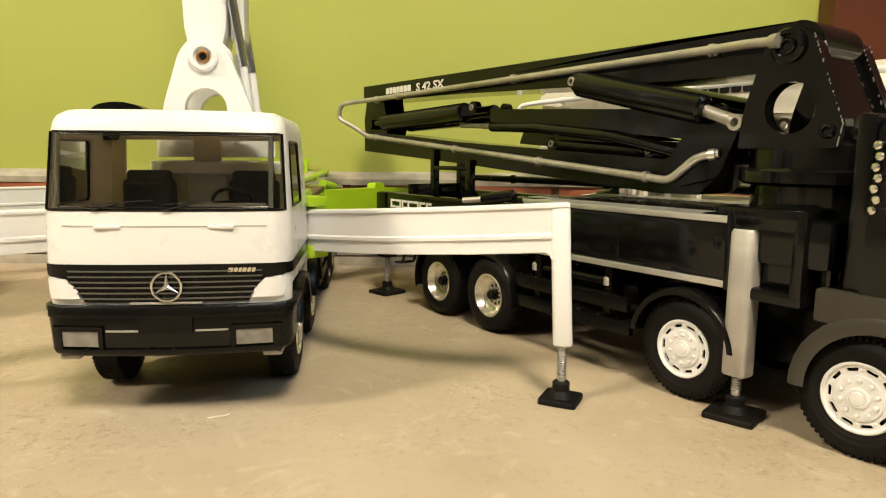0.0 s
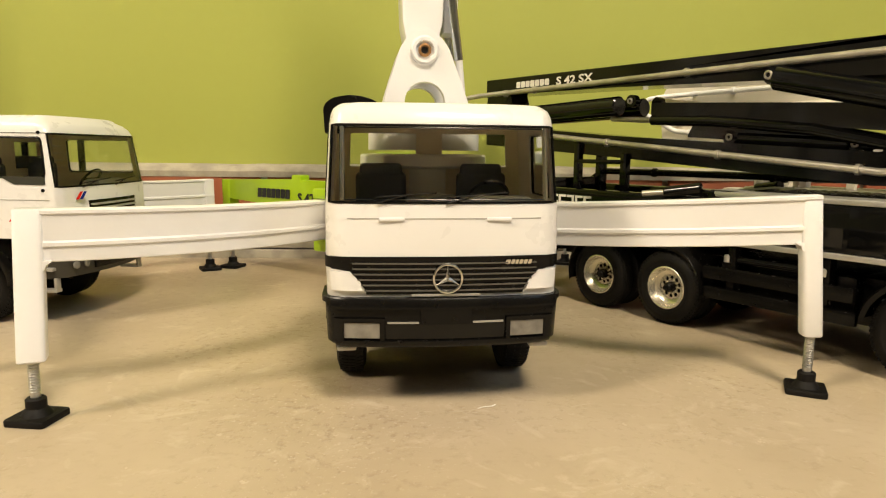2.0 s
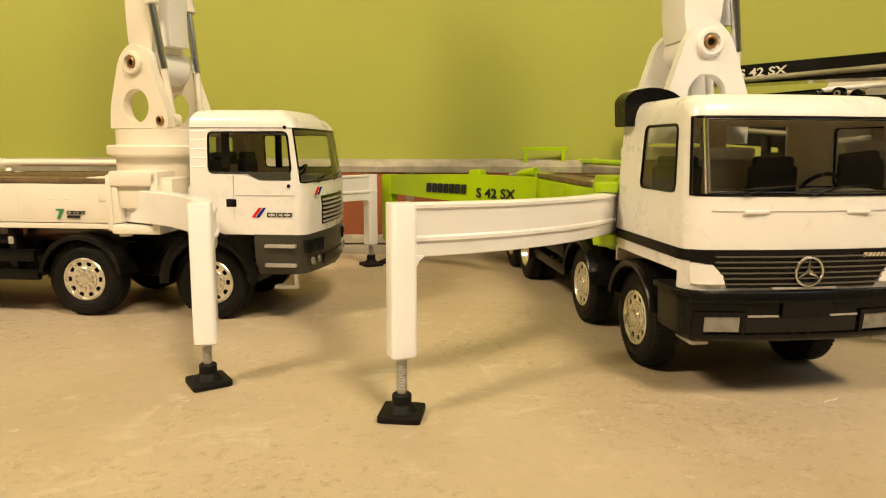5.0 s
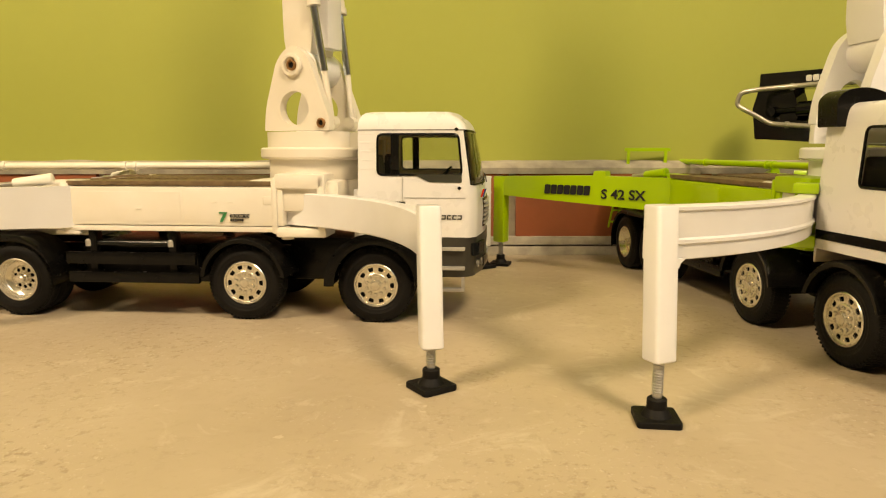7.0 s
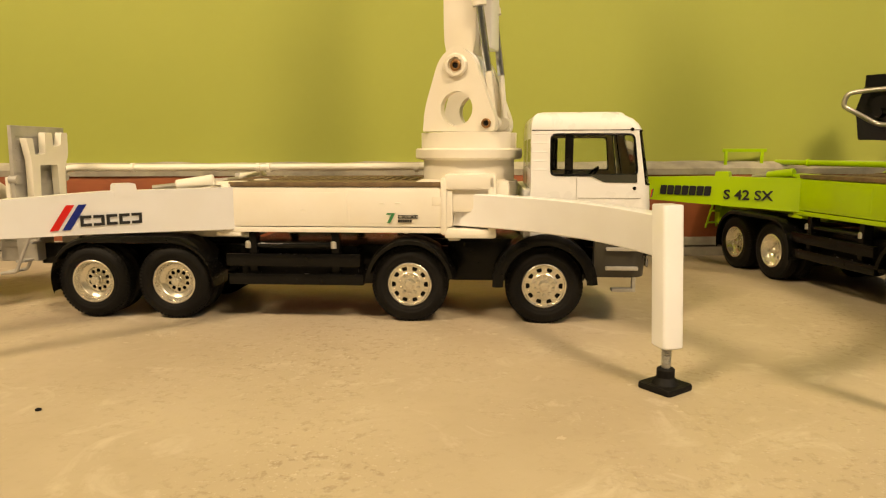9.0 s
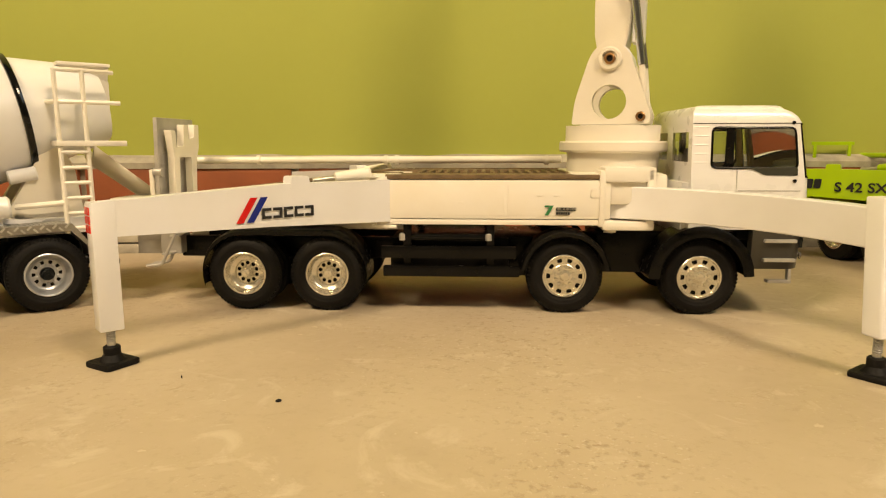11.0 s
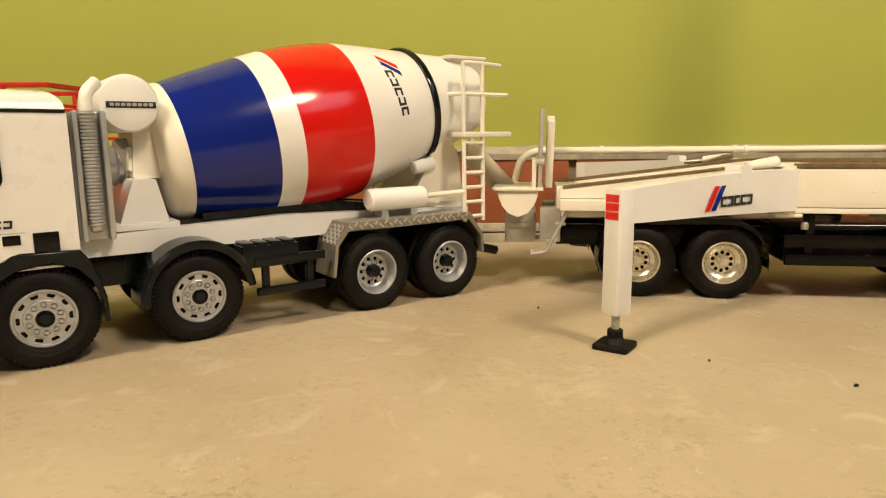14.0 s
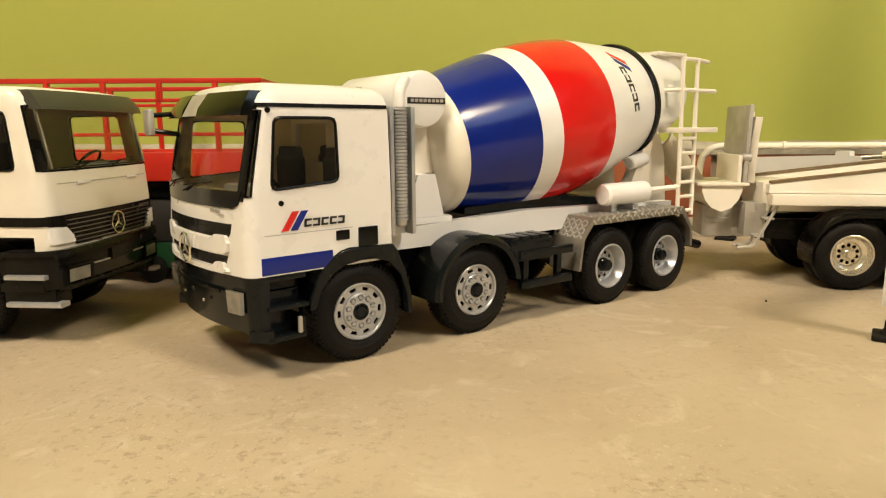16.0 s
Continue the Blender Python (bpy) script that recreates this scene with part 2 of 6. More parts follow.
def frame_at(p, d):
    """A pose at p with its z axis along d."""
    d = Vector(d).normalized()
    side = Vector((0, 0, 1)) if abs(d.z) < 0.9 else Vector((1, 0, 0))
    x = side.cross(d).normalized()
    y = d.cross(x)
    return Matrix(((x.x, y.x, d.x, p[0]), (x.y, y.y, d.y, p[1]), (x.z, y.z, d.z, p[2]), (0, 0, 0, 1)))


def lathe(bm, profile, p, d, n=32, cap=True):
    """Turns (radius, height) pairs round the axis d through p."""
    m = frame_at(p, d)
    rings = [[m @ Vector((r * math.cos(2 * math.pi * i / n), r * math.sin(2 * math.pi * i / n), h)) for i in range(n)] for r, h in profile]
    return faces_from(bm, rings, True, cap)


def rod(bm, a, b, r, r2=None, n=16, bevel=0.0):
    a, b = Vector(a), Vector(b)
    ln = (b - a).length
    r2 = r if r2 is None else r2
    pr = [(r, 0), (r2, ln)] if not bevel else [(r - bevel, 0), (r, bevel), (r2, ln - bevel), (r2 - bevel, ln)]
    lathe(bm, pr, a, b - a, n)


def smooth_path(pts, radius, seg=5):
    """Rounds the corners of a polyline."""
    pts = [Vector(p) for p in pts]
    out = [pts[0]]
    for a, b, c in zip(pts, pts[1:], pts[2:]):
        u, v = (a - b), (c - b)
        r = min(radius, u.length * 0.45, v.length * 0.45)
        p, q = b + u.normalized() * r, b + v.normalized() * r
        for k in range(seg + 1):
            t = k / seg
            out.append(p * (1 - t) ** 2 + b * 2 * t * (1 - t) + q * t * t)
    return out + [pts[-1]]


def tube(bm, pts, r, n=12, bend=0.0, closed=False):
    """A pipe along a line of points."""
    pts = smooth_path(pts, bend) if bend else [Vector(p) for p in pts]
    rings, x = [], None
    k = len(pts)
    for i, p in enumerate(pts):
        a = pts[(i - 1) % k] if closed or i else pts[0]
        b = pts[(i + 1) % k] if closed or i < k - 1 else pts[-1]
        d = (b - a).normalized()
        if x is None:
            x = frame_at(p, d).to_3x3().col[0].copy()
        x = (x - d * x.dot(d)).normalized()
        y = d.cross(x)
        rings.append([p + (x * math.cos(2 * math.pi * j / n) + y * math.sin(2 * math.pi * j / n)) * r for j in range(n)])
    if closed:
        rings.append(rings[0])
    return faces_from(bm, rings, True, not closed)


def rounded(pts, r, seg=4):
    """A closed polygon with rounded corners; r is one radius or one for each corner."""
    n, out = len(pts), []
    for i in range(n):
        a, b, c = Vector(pts[i - 1]), Vector(pts[i]), Vector(pts[(i + 1) % n])
        rad = r[i] if isinstance(r, (list, tuple)) else r
        if rad <= 0:
            out.append(tuple(b))
            continue
        u, v = a - b, c - b
        k = min(rad, u.length * 0.48, v.length * 0.48)
        p, q = b + u.normalized() * k, b + v.normalized() * k
        for j in range(seg + 1):
            t = j / seg
            out.append(tuple(p * (1 - t) ** 2 + b * 2 * t * (1 - t) + q * t * t))
    return out


def circle(cx, cy, r, n=28):
    return [(cx + r * math.cos(2 * math.pi * i / n), cy + r * math.sin(2 * math.pi * i / n)) for i in range(n)]


def plate(bm, outer, holes, put, d0, d1):
    """A flat plate with holes: 2D rings, made solid between the depths d0 and d1; put(u, v, d) gives the place."""
    rings = [outer, *holes]
    flat = [p for r in rings for p in r]
    tris = geometry.tessellate_polygon([[Vector((u, v, 0)) for u, v in r] for r in rings])
    front = [bm.verts.new(put(u, v, d0)) for u, v in flat]
    back = [bm.verts.new(put(u, v, d1)) for u, v in flat]
    for t in tris:
        if len(set(t)) == 3:
            bm.faces.new([front[i] for i in t])
            bm.faces.new([back[i] for i in reversed(t)])
    k = 0
    for r in rings:
        n = len(r)
        for i in range(n):
            a, b = k + i, k + (i + 1) % n
            bm.faces.new((front[a], front[b], back[b], back[a]))
        k += n


def side_y(u, v, d):
    return Vector((u, d, v))


def front_x(u, v, d):
    return Vector((d, u, v))


def flat_z(u, v, d):
    return Vector((u, v, d))


def lettering(name, words, mat, parent, at, width, height, depth=0.12, label=""):
    """Words in the built-in font, fitted to a width and height in millimetres, standing on the x axis of the pose at."""
    cu = bpy.data.curves.new(name, "FONT")
    cu.body, cu.size, cu.resolution_u, cu.offset = words, 1.0, 3, 0.022
    tmp = new(name, cu)
    me = bpy.data.meshes.new_from_object(tmp.evaluated_get(bpy.context.evaluated_depsgraph_get()))
    bpy.data.objects.remove(tmp)
    bm = bmesh.new()
    bm.from_mesh(me)
    bpy.data.meshes.remove(me)
    bmesh.ops.remove_doubles(bm, verts=bm.verts, dist=0.0005)
    xs, ys = [v.co.x for v in bm.verts], [v.co.y for v in bm.verts]
    for v in bm.verts:
        v.co = Vector(((v.co.x - min(xs)) / (max(xs) - min(xs)) * width, (v.co.y - min(ys)) / (max(ys) - min(ys)) * height, 0))
    made = bmesh.ops.extrude_face_region(bm, geom=list(bm.faces))
    for v in made["geom"]:
        if isinstance(v, bmesh.types.BMVert):
            v.co.z += depth
    return part(name, bm, mat, parent, label, at)


def blocks(name, widths, height, gap, mat, parent, at, depth=0.12, slant=0.0, r=0.25, label="", open_bars=True):
    """A row of plain rounded bars in the size and colour of a printed word, each a part."""
    x, made = 0, 0
    for w in widths:
        bm = bmesh.new()
        ring = rounded([(x, 0), (x + w, 0), (x + w + slant, height), (x + slant, height)], r * min(w, height), 3)
        hole = []
        if open_bars and height > 0.9:
            # a plain pair of strokes, closed at one end
            q, e = 0.26 * height, 0.30 * w
            lean = lambda u, v: (u + slant * v / height, v)
            left = made % 3 != 1
            plate(bm, [lean(x, 0), lean(x + w, 0), lean(x + w, q), lean(x, q)], [], flat_z, 0, depth)
            plate(bm, [lean(x, height - q), lean(x + w, height - q), lean(x + w, height), lean(x, height)], [], flat_z, 0, depth)
            u = x if left else x + w - e
            plate(bm, [lean(u, q), lean(u + e, q), lean(u + e, height - q), lean(u, height - q)], [], flat_z, 0, depth)
        else:
            plate(bm, ring, hole, flat_z, 0, depth)
        made += 1
        part(name, bm, mat, parent, label, at)
        x += w + gap


def slashes(parent, at, h=5.0, w=2.6, gap=0.7, lean=3.6):
    """Two slanting bars, one red and one blue."""
    for k, mat in ((0, RED), (1, BLUE)):
        x = k * (w + gap)
        bm = bmesh.new()
        plate(bm, [(x, 0), (x + w, 0), (x + w + lean, h), (x + lean, h)], [], flat_z, 0, 0.12)
        part("printed_bar", bm, mat, parent, ("red" if k == 0 else "blue") + " slanting printed bar", at)


def on_side(x, y, z, left=False, tilt=0.0, yaw=0.0):
    """A pose for print on a vehicle's flank: x runs to the reader's right, y up, z outwards."""
    m = Matrix(((1, 0, 0, 0), (0, 0, -1, 0), (0, 1, 0, 0), (0, 0, 0, 1)))
    if left:
        m = Matrix.Rotation(math.pi, 4, "Z") @ m
    return Matrix.Translation((x, y, z)) @ Matrix.Rotation(radians(yaw), 4, "Z") @ m @ Matrix.Rotation(radians(tilt), 4, "Z")


WHEEL_MESH = {}


def tread_row(bm, n, y0, y1, r0, r1, turn, skew=0.0, fill=0.62):
    """A ring of tread blocks round the y axis, open underneath."""
    step = 2 * math.pi / n
    for k in range(n):
        a = step * (k + turn)
        b = a + step * fill
        at = lambda ang, r, y: Vector((r * math.sin(ang), y, r * math.cos(ang)))
        top = [bm.verts.new(at(*q)) for q in ((a + 0.01, r1, y0), (b - 0.01, r1, y0), (b - 0.01 + skew, r1, y1), (a + 0.01 + skew, r1, y1))]
        low = [bm.verts.new(at(*q)) for q in ((a, r0, y0), (b, r0, y0), (b + skew, r0, y1), (a + skew, r0, y1))]
        bm.faces.new(top)
        for i in range(4):
            m = (i + 1) % 4
            bm.faces.new((top[i], low[i], low[m], top[m]))


def slot(a, r0, r1, half):
    """A rounded opening in a wheel disc, at the angle a between two radii."""
    ring = [(a - half, r0), (a + half, r0), (a + half * 1.05, r1), (a - half * 1.05, r1)]
    return rounded([(r * math.sin(q), r * math.cos(q)) for q, r in ring], 0.28, 3)


def wheel_meshes(style):
    """Tyre with blocked tread, rim, hub cap and a black disc for the shade inside; the axle runs along y and the outer
    face is at y = 0, looking to -y.
    """
    if style in WHEEL_MESH:
        return WHEEL_MESH[style]
    rear, colour = style
    pale = colour[0] is PALERIM
    R, W, n = 11.8, (12.5 if rear else 7.0), 72
    tyre = bmesh.new()
    base = R - 0.15
    prof = [(6.6, 0.9), (6.9, 0.35), (7.4, 0.22), (7.7, 0.05), (8.6, 0.0), (8.75, -0.08), (9.2, -0.08), (9.6, 0.05), (10.4, 0.3), (11.05, 0.85), (base, 1.3)]
    if rear:
        half = 5.4
        prof += [(base, half - 0.6), (10.8, half), (8.6, half + 0.4), (8.6, half + 1.2), (10.8, half + 1.6), (base, half + 2.2)]
    prof += [(base, W - 1.3), (11.05, W - 0.8), (9.9, W - 0.2), (7, W)]
    lathe(tyre, prof, (0, 0, 0), (0, 1, 0), n, cap=False)
    spans = ((1.0, 2.3, 0.0, 0.05), (2.5, 4.4, 0.5, -0.05)) if rear else ((1.0, 2.7, 0.0, 0.05), (2.9, 4.3, 0.5, 0.0), (4.5, 6.2, 0.0, -0.05))
    for y0, y1, turn, skew in spans + (((7.8, 9.8, 0.5, 0.05), (10.0, 11.6, 0.0, -0.05)) if rear else ()):
        tread_row(tyre, 60, y0, y1, base - 0.1, R, turn, skew, 0.7)
    tread_row(tyre, 60, 0.55, 1.0, 10.75, 11.4, 0.0, 0.0, 0.45)
    rim, dark, hub = bmesh.new(), bmesh.new(), bmesh.new()
    put = lambda u, v, d: Vector((u, d, v))
    steps = [2 * math.pi * k / 10 for k in range(10)]
    if rear:
        if pale:
            lathe(rim, [(6.6, 0.9), (6.85, 0.2), (6.55, 0.05), (6.3, 0.15), (6.1, 0.6), (5.5, 2.4), (5.1, 3.2), (4.55, 3.5)], (0, 0, 0), (0, 1, 0), 44, cap=False)
            plate(rim, circle(0, 0, 4.6, 36), [slot(a + 0.314, 3.2, 4.3, 0.14) for a in steps], put, 3.45, 3.8)
            for a in steps:
                lathe(rim, [(0.42, 0), (0.4, 0.5), (0.22, 0.62)], (3.0 * math.sin(a), 3.5, 3.0 * math.cos(a)), (0, -1, 0), 8)
        else:
            lathe(rim, [(6.6, 0.9), (6.85, 0.2), (6.55, 0.05), (6.3, 0.15), (6.1, 0.6), (5.6, 2.2), (5.3, 2.5), (4.1, 3.0), (3.75, 3.5)], (0, 0, 0), (0, 1, 0), 44, cap=False)
            plate(rim, circle(0, 0, 3.8, 36), [circle(2.95 * math.sin(a), 2.95 * math.cos(a), 0.64, 12) for a in steps], put, 3.45, 3.9)
            for a in steps:
                lathe(rim, [(0.36, 0), (0.36, 0.5), (0.2, 0.65)], (2.15 * math.sin(a + 0.3), 3.5, 2.15 * math.cos(a + 0.3)), (0, -1, 0), 8)
        # a black disc stands in for the shade behind the openings
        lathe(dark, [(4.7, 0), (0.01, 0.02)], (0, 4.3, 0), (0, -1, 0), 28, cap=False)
        g = 1.25 if pale else 1.0
        lathe(hub, [(1.75 * g, 0), (1.65 * g, 1.0), (1.45 * g, 1.2), (1.4 * g, 2.4), (1.15 * g, 2.75), (0.7, 2.8), (0.6, 3.0), (0.01, 3.05)], (0, 3.5, 0), (0, -1, 0), 22, cap=False)
    else:
        lathe(rim, [(6.6, 0.9), (6.8, 0.15), (6.55, -0.08), (6.25, 0.0), (6.05, 0.35), (5.95, 0.8)], (0, 0, 0), (0, 1, 0), 44, cap=False)
        low, high, wide = (4.9, 5.76, 0.15) if pale else (5.05, 5.72, 0.19) if colour[0] is WHITE else (4.4, 5.62, 0.15)
        plate(rim, circle(0, 0, 6.0, 40), [slot(a + 0.314, low, high, wide) for a in steps], put, 0.62, 1.1)
        boss = 4.45 if pale or colour[0] is WHITE else 3.95
        lathe(rim, [(boss, 0.64), (boss - 0.15, 0.2), (boss - 0.3, 0.1)], (0, 0, 0), (0, 1, 0), 40, cap=False)
        ring = boss - 1.15
        plate(rim, circle(0, 0, boss - 0.29, 40), [circle(ring * math.sin(a), ring * math.cos(a), 0.78 if pale else 0.54 if colour[0] is WHITE else 0.62, 12) for a in steps], put, 0.1, 0.5)
        for a in steps:
            lathe(rim, [(0.5, -0.9), (0.5, 0.25), (0.4, 0.4), (0.2, 0.45)], (ring * math.sin(a), 0.12, ring * math.cos(a)), (0, -1, 0), 8)
            if not pale:
                lathe(rim, [(0.4, 0), (0.3, 0.2), (0.05, 0.26)], (5.1 * math.sin(a), 0.66, 5.1 * math.cos(a)), (0, -1, 0), 8)
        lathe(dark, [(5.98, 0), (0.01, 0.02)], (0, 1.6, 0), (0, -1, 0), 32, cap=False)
        lathe(hub, [(2.0, 0), (1.95, 0.35), (1.6, 0.45), (1.45, 0.3), (1.3, 0.35), (1.2, 0.6), (0.01, 0.66)], (0, 0.1, 0), (0, -1, 0), 22, cap=False)
    body, hubmat = colour
    WHEEL_MESH[style] = (mesh_of("wheel", tyre, RUBBER, 25), mesh_of("rim", rim, body, 30), mesh_of("hub_cap", hub, hubmat, 30), mesh_of("rim_shade_disc", dark, BLACK, 30))
    return WHEEL_MESH[style]


def wheel(parent, x, y, right, rear, colour, steer=0):
    meshes = wheel_meshes((rear, colour))
    m = Matrix.Translation((x, y, 10.92)) @ Matrix.Rotation(radians(steer + (0 if right else 180)), 4, "Z")
    w = part("wheel", meshes[0], None, parent, "black rubber tyre on a pale metal rim", m)
    part("rim", meshes[1], None, w)
    part("hub_cap", meshes[2], None, w)
    part("rim_shade_disc", meshes[3], None, w, "black disc standing in for the shade behind the rim openings")
    return w


def bolt(parent, x, y, z, r=1.4, out=(0, -1, 0), mat=None):
    bm = bmesh.new()
    lathe(bm, [(r, 0), (r, 0.5), (r * 0.78, 0.75), (r * 0.6, 0.72), (r * 0.52, 0.15), (0.01, 0.1)], (x, y, z), out, 18, cap=False)
    ob = part("bolt", bm, mat or BRASS, parent, "hollow rivet")
    # the shade in the hole is painted: its middle faces get a dark material
    ob.data.materials.append(RUBBER)
    for p in ob.data.polygons:
        if (p.center - Vector((x, y, z)) * MM).length < r * 0.56 * MM:
            p.material_index = 1
    return ob


def pad(parent, x, y, turn, leg_bottom, size=8.6):
    """A screw with a square black foot."""
    bm = bmesh.new()
    lathe(bm, [(0.95, 0), (0.95, leg_bottom + 3)], (x, y, 2.6), (0, 0, 1), 14)
    for k in range(int((leg_bottom - 5) / 0.55)):
        lathe(bm, [(0.92, 0), (1.15, 0.2), (0.92, 0.4)], (x, y, 5 + 0.55 * k), (0, 0, 1), 14, cap=False)
    screw = part("screw", bm, STEEL, parent, "zinc-plated threaded screw")
    bm = bmesh.new()
    m = Matrix.Translation((x, y, FLOOR_Z)) @ Matrix.Rotation(radians(turn), 4, "Z")
    h = size / 2
    ring = lambda s, z: [m @ Vector((p[0] * s, p[1] * s, z)) for p in rounded([(-h, -h), (h, -h), (h, h), (-h, h)], 0.9, 3)]
    faces_from(bm, [ring(0.985, 0.05), ring(1, 0.25), ring(1, 1.1), ring(0.97, 1.35)])
    lathe(bm, [(3.0, 1.3), (2.6, 1.9), (2.3, 2.4), (1.95, 2.8)], (x, y, FLOOR_Z), (0, 0, 1), 20)
    lathe(bm, [(1.95, 1.8), (1.95, 4.6), (1.6, 4.9)], (x, y, FLOOR_Z), (0, 0, 1), 18)
    part("foot_plate", bm, RUBBER, screw, "square black plastic foot")
# ---- the room ----
def slab(name, bm, mat, label, category="wall", kind="structure"):
    ob = new(name, mesh_of(name, bm, mat))
    return tagged(ob, label, category, kind=kind)


WALL_Y = 356
slab("floor", boxes((-1700, 1300, -1900, 480, -60, FLOOR_Z), bevel=0), FLOOR, "worn beige screed floor with fine speckles and stains", "floor")
slab("wall_north", boxes((-1700, 1300, WALL_Y, 480, FLOOR_Z, 2500), bevel=0), WALL, "wall painted lime green", "wall")
slab("wall_south", boxes((-1700, 1300, -2020, -1900, -60, 2500), bevel=0), PLASTER, "plain off-white wall", "wall")
slab("wall_west", boxes((-1820, -1700, -2020, 480, -60, 2500), bevel=0), PLASTER, "plain off-white wall", "wall")
bm = bmesh.new()
plate(bm, [(-2020, -60), (480, -60), (480, 2500), (-2020, 2500)], [[(-1250, 900), (-350, 900), (-350, 1800), (-1250, 1800)]], front_x, 1300, 1420)
slab("wall_east", bm, PLASTER, "plain off-white wall with a window opening", "wall")
win = slab("window_1", boxes((1340, 1390, -1250, -1200, 900, 1800), (1340, 1390, -400, -350, 900, 1800), (1340, 1390, -1200, -400, 900, 950), (1340, 1390, -1200, -400, 1750, 1800), (1345, 1385, -825, -775, 950, 1750), bevel=3), CEILING, "white window frame", "window")
bm = bmesh.new()
box(bm, 1362, 1366, -1200, -400, 950, 1750)
pane = part("window_pane", bm, SHIELD, win)
pane.visible_shadow = False
slab("backdrop", boxes((1500, 1510, -2400, 800, 0, 2600), bevel=0), DUSK, "dull grey-blue daylight outside", "backdrop")
slab("ceiling", boxes((-1820, 1420, -2020, 480, 2500, 2600), bevel=0), CEILING, "plain white ceiling", "ceiling")

# a tiled skirting: terracotta tiles between a pale foot and a rough mortar top
skirt = slab("skirting", boxes((-1700, 1300, WALL_Y - 5.0, WALL_Y, 4.2, 43.6), bevel=0), MORTAR, "grey mortar bed of the tiled skirting", "skirting")
bm = bmesh.new()
n = 400
ring = []
for k in range(n + 1):
    x = -1500 + 3000 * k / n
    a, b = 1.3 * noise.noise((x * 0.02, 0, 0)), 1.0 * noise.noise((x * 0.05, 4, 0))
    ring.append([Vector((x, WALL_Y - 8.6 + a, 39.6)), Vector((x, WALL_Y - 9.0 + a, 42.5 + b * 0.5)), Vector((x, WALL_Y - 6.0 + a, 44.6 + b)), Vector((x, WALL_Y + 1, 46.2 + b)), Vector((x, WALL_Y + 1, 39.6))])
faces_from(bm, ring)
part("mortar_cap", bm, MORTAR, skirt, "rough grey mortar edge")
part("foot_strip", boxes((-1500, 1500, WALL_Y - 9.5, WALL_Y, 4.4, 8.6), bevel=0.6), MORTAR, skirt, "pale strip under the tiles")
part("floor_strip", boxes((-1500, 1500, WALL_Y - 9.0, WALL_Y, -1, 3.7), bevel=0.5), MORTAR, skirt, "pale strip on the floor")
tile = mesh_of("tile", boxes((-48.4, 48.4, -8.0, 0, 0, 31.2), bevel=0.5), TERRACOTTA)
for k in range(-9, 7):
    x = -83 + 100.5 * k
    part("tile", tile, None, skirt, "", Matrix.Translation((x, WALL_Y, 8.5)))

# a dark wooden door frame further along the wall
door = slab("door_1", boxes((197, 330, WALL_Y - 14, WALL_Y, 46, 2050), (330, 1000, WALL_Y - 6, WALL_Y, 46, 2050), bevel=1.5), DOORWOOD, "dark reddish-brown wooden door and frame", "door")

# two standing lamps behind the camera
for x, y, z in LAMPS:
    lamp = thing("standing_lamp", "standing lamp with a pale metal shade, switched on", "lamp", x, y - 26, 0, "standing lamps", FLOOR_Z)
    bm = bmesh.new()
    lathe(bm, [(110, 0), (110, 8), (100, 14), (12, 18)], (0, 0, 0), (0, 0, 1), 40)
    part("base", bm, ANTHRACITE, lamp)
    bm = bmesh.new()
    rod(bm, (0, 0, 15), (0, 0, z + 60), 7)
    part("pole", bm, STEEL, lamp)
    bm = bmesh.new()
    axis = Vector((x * 0.6 - 70 - x, 250 - y, -z)).normalized()
    lathe(bm, [(30, -90), (45, -80), (92, 10), (90, 10), (43, -78), (28, -86)], (0, 26, z), axis, 40, cap=False)
    part("shade", bm, CEILING, lamp)
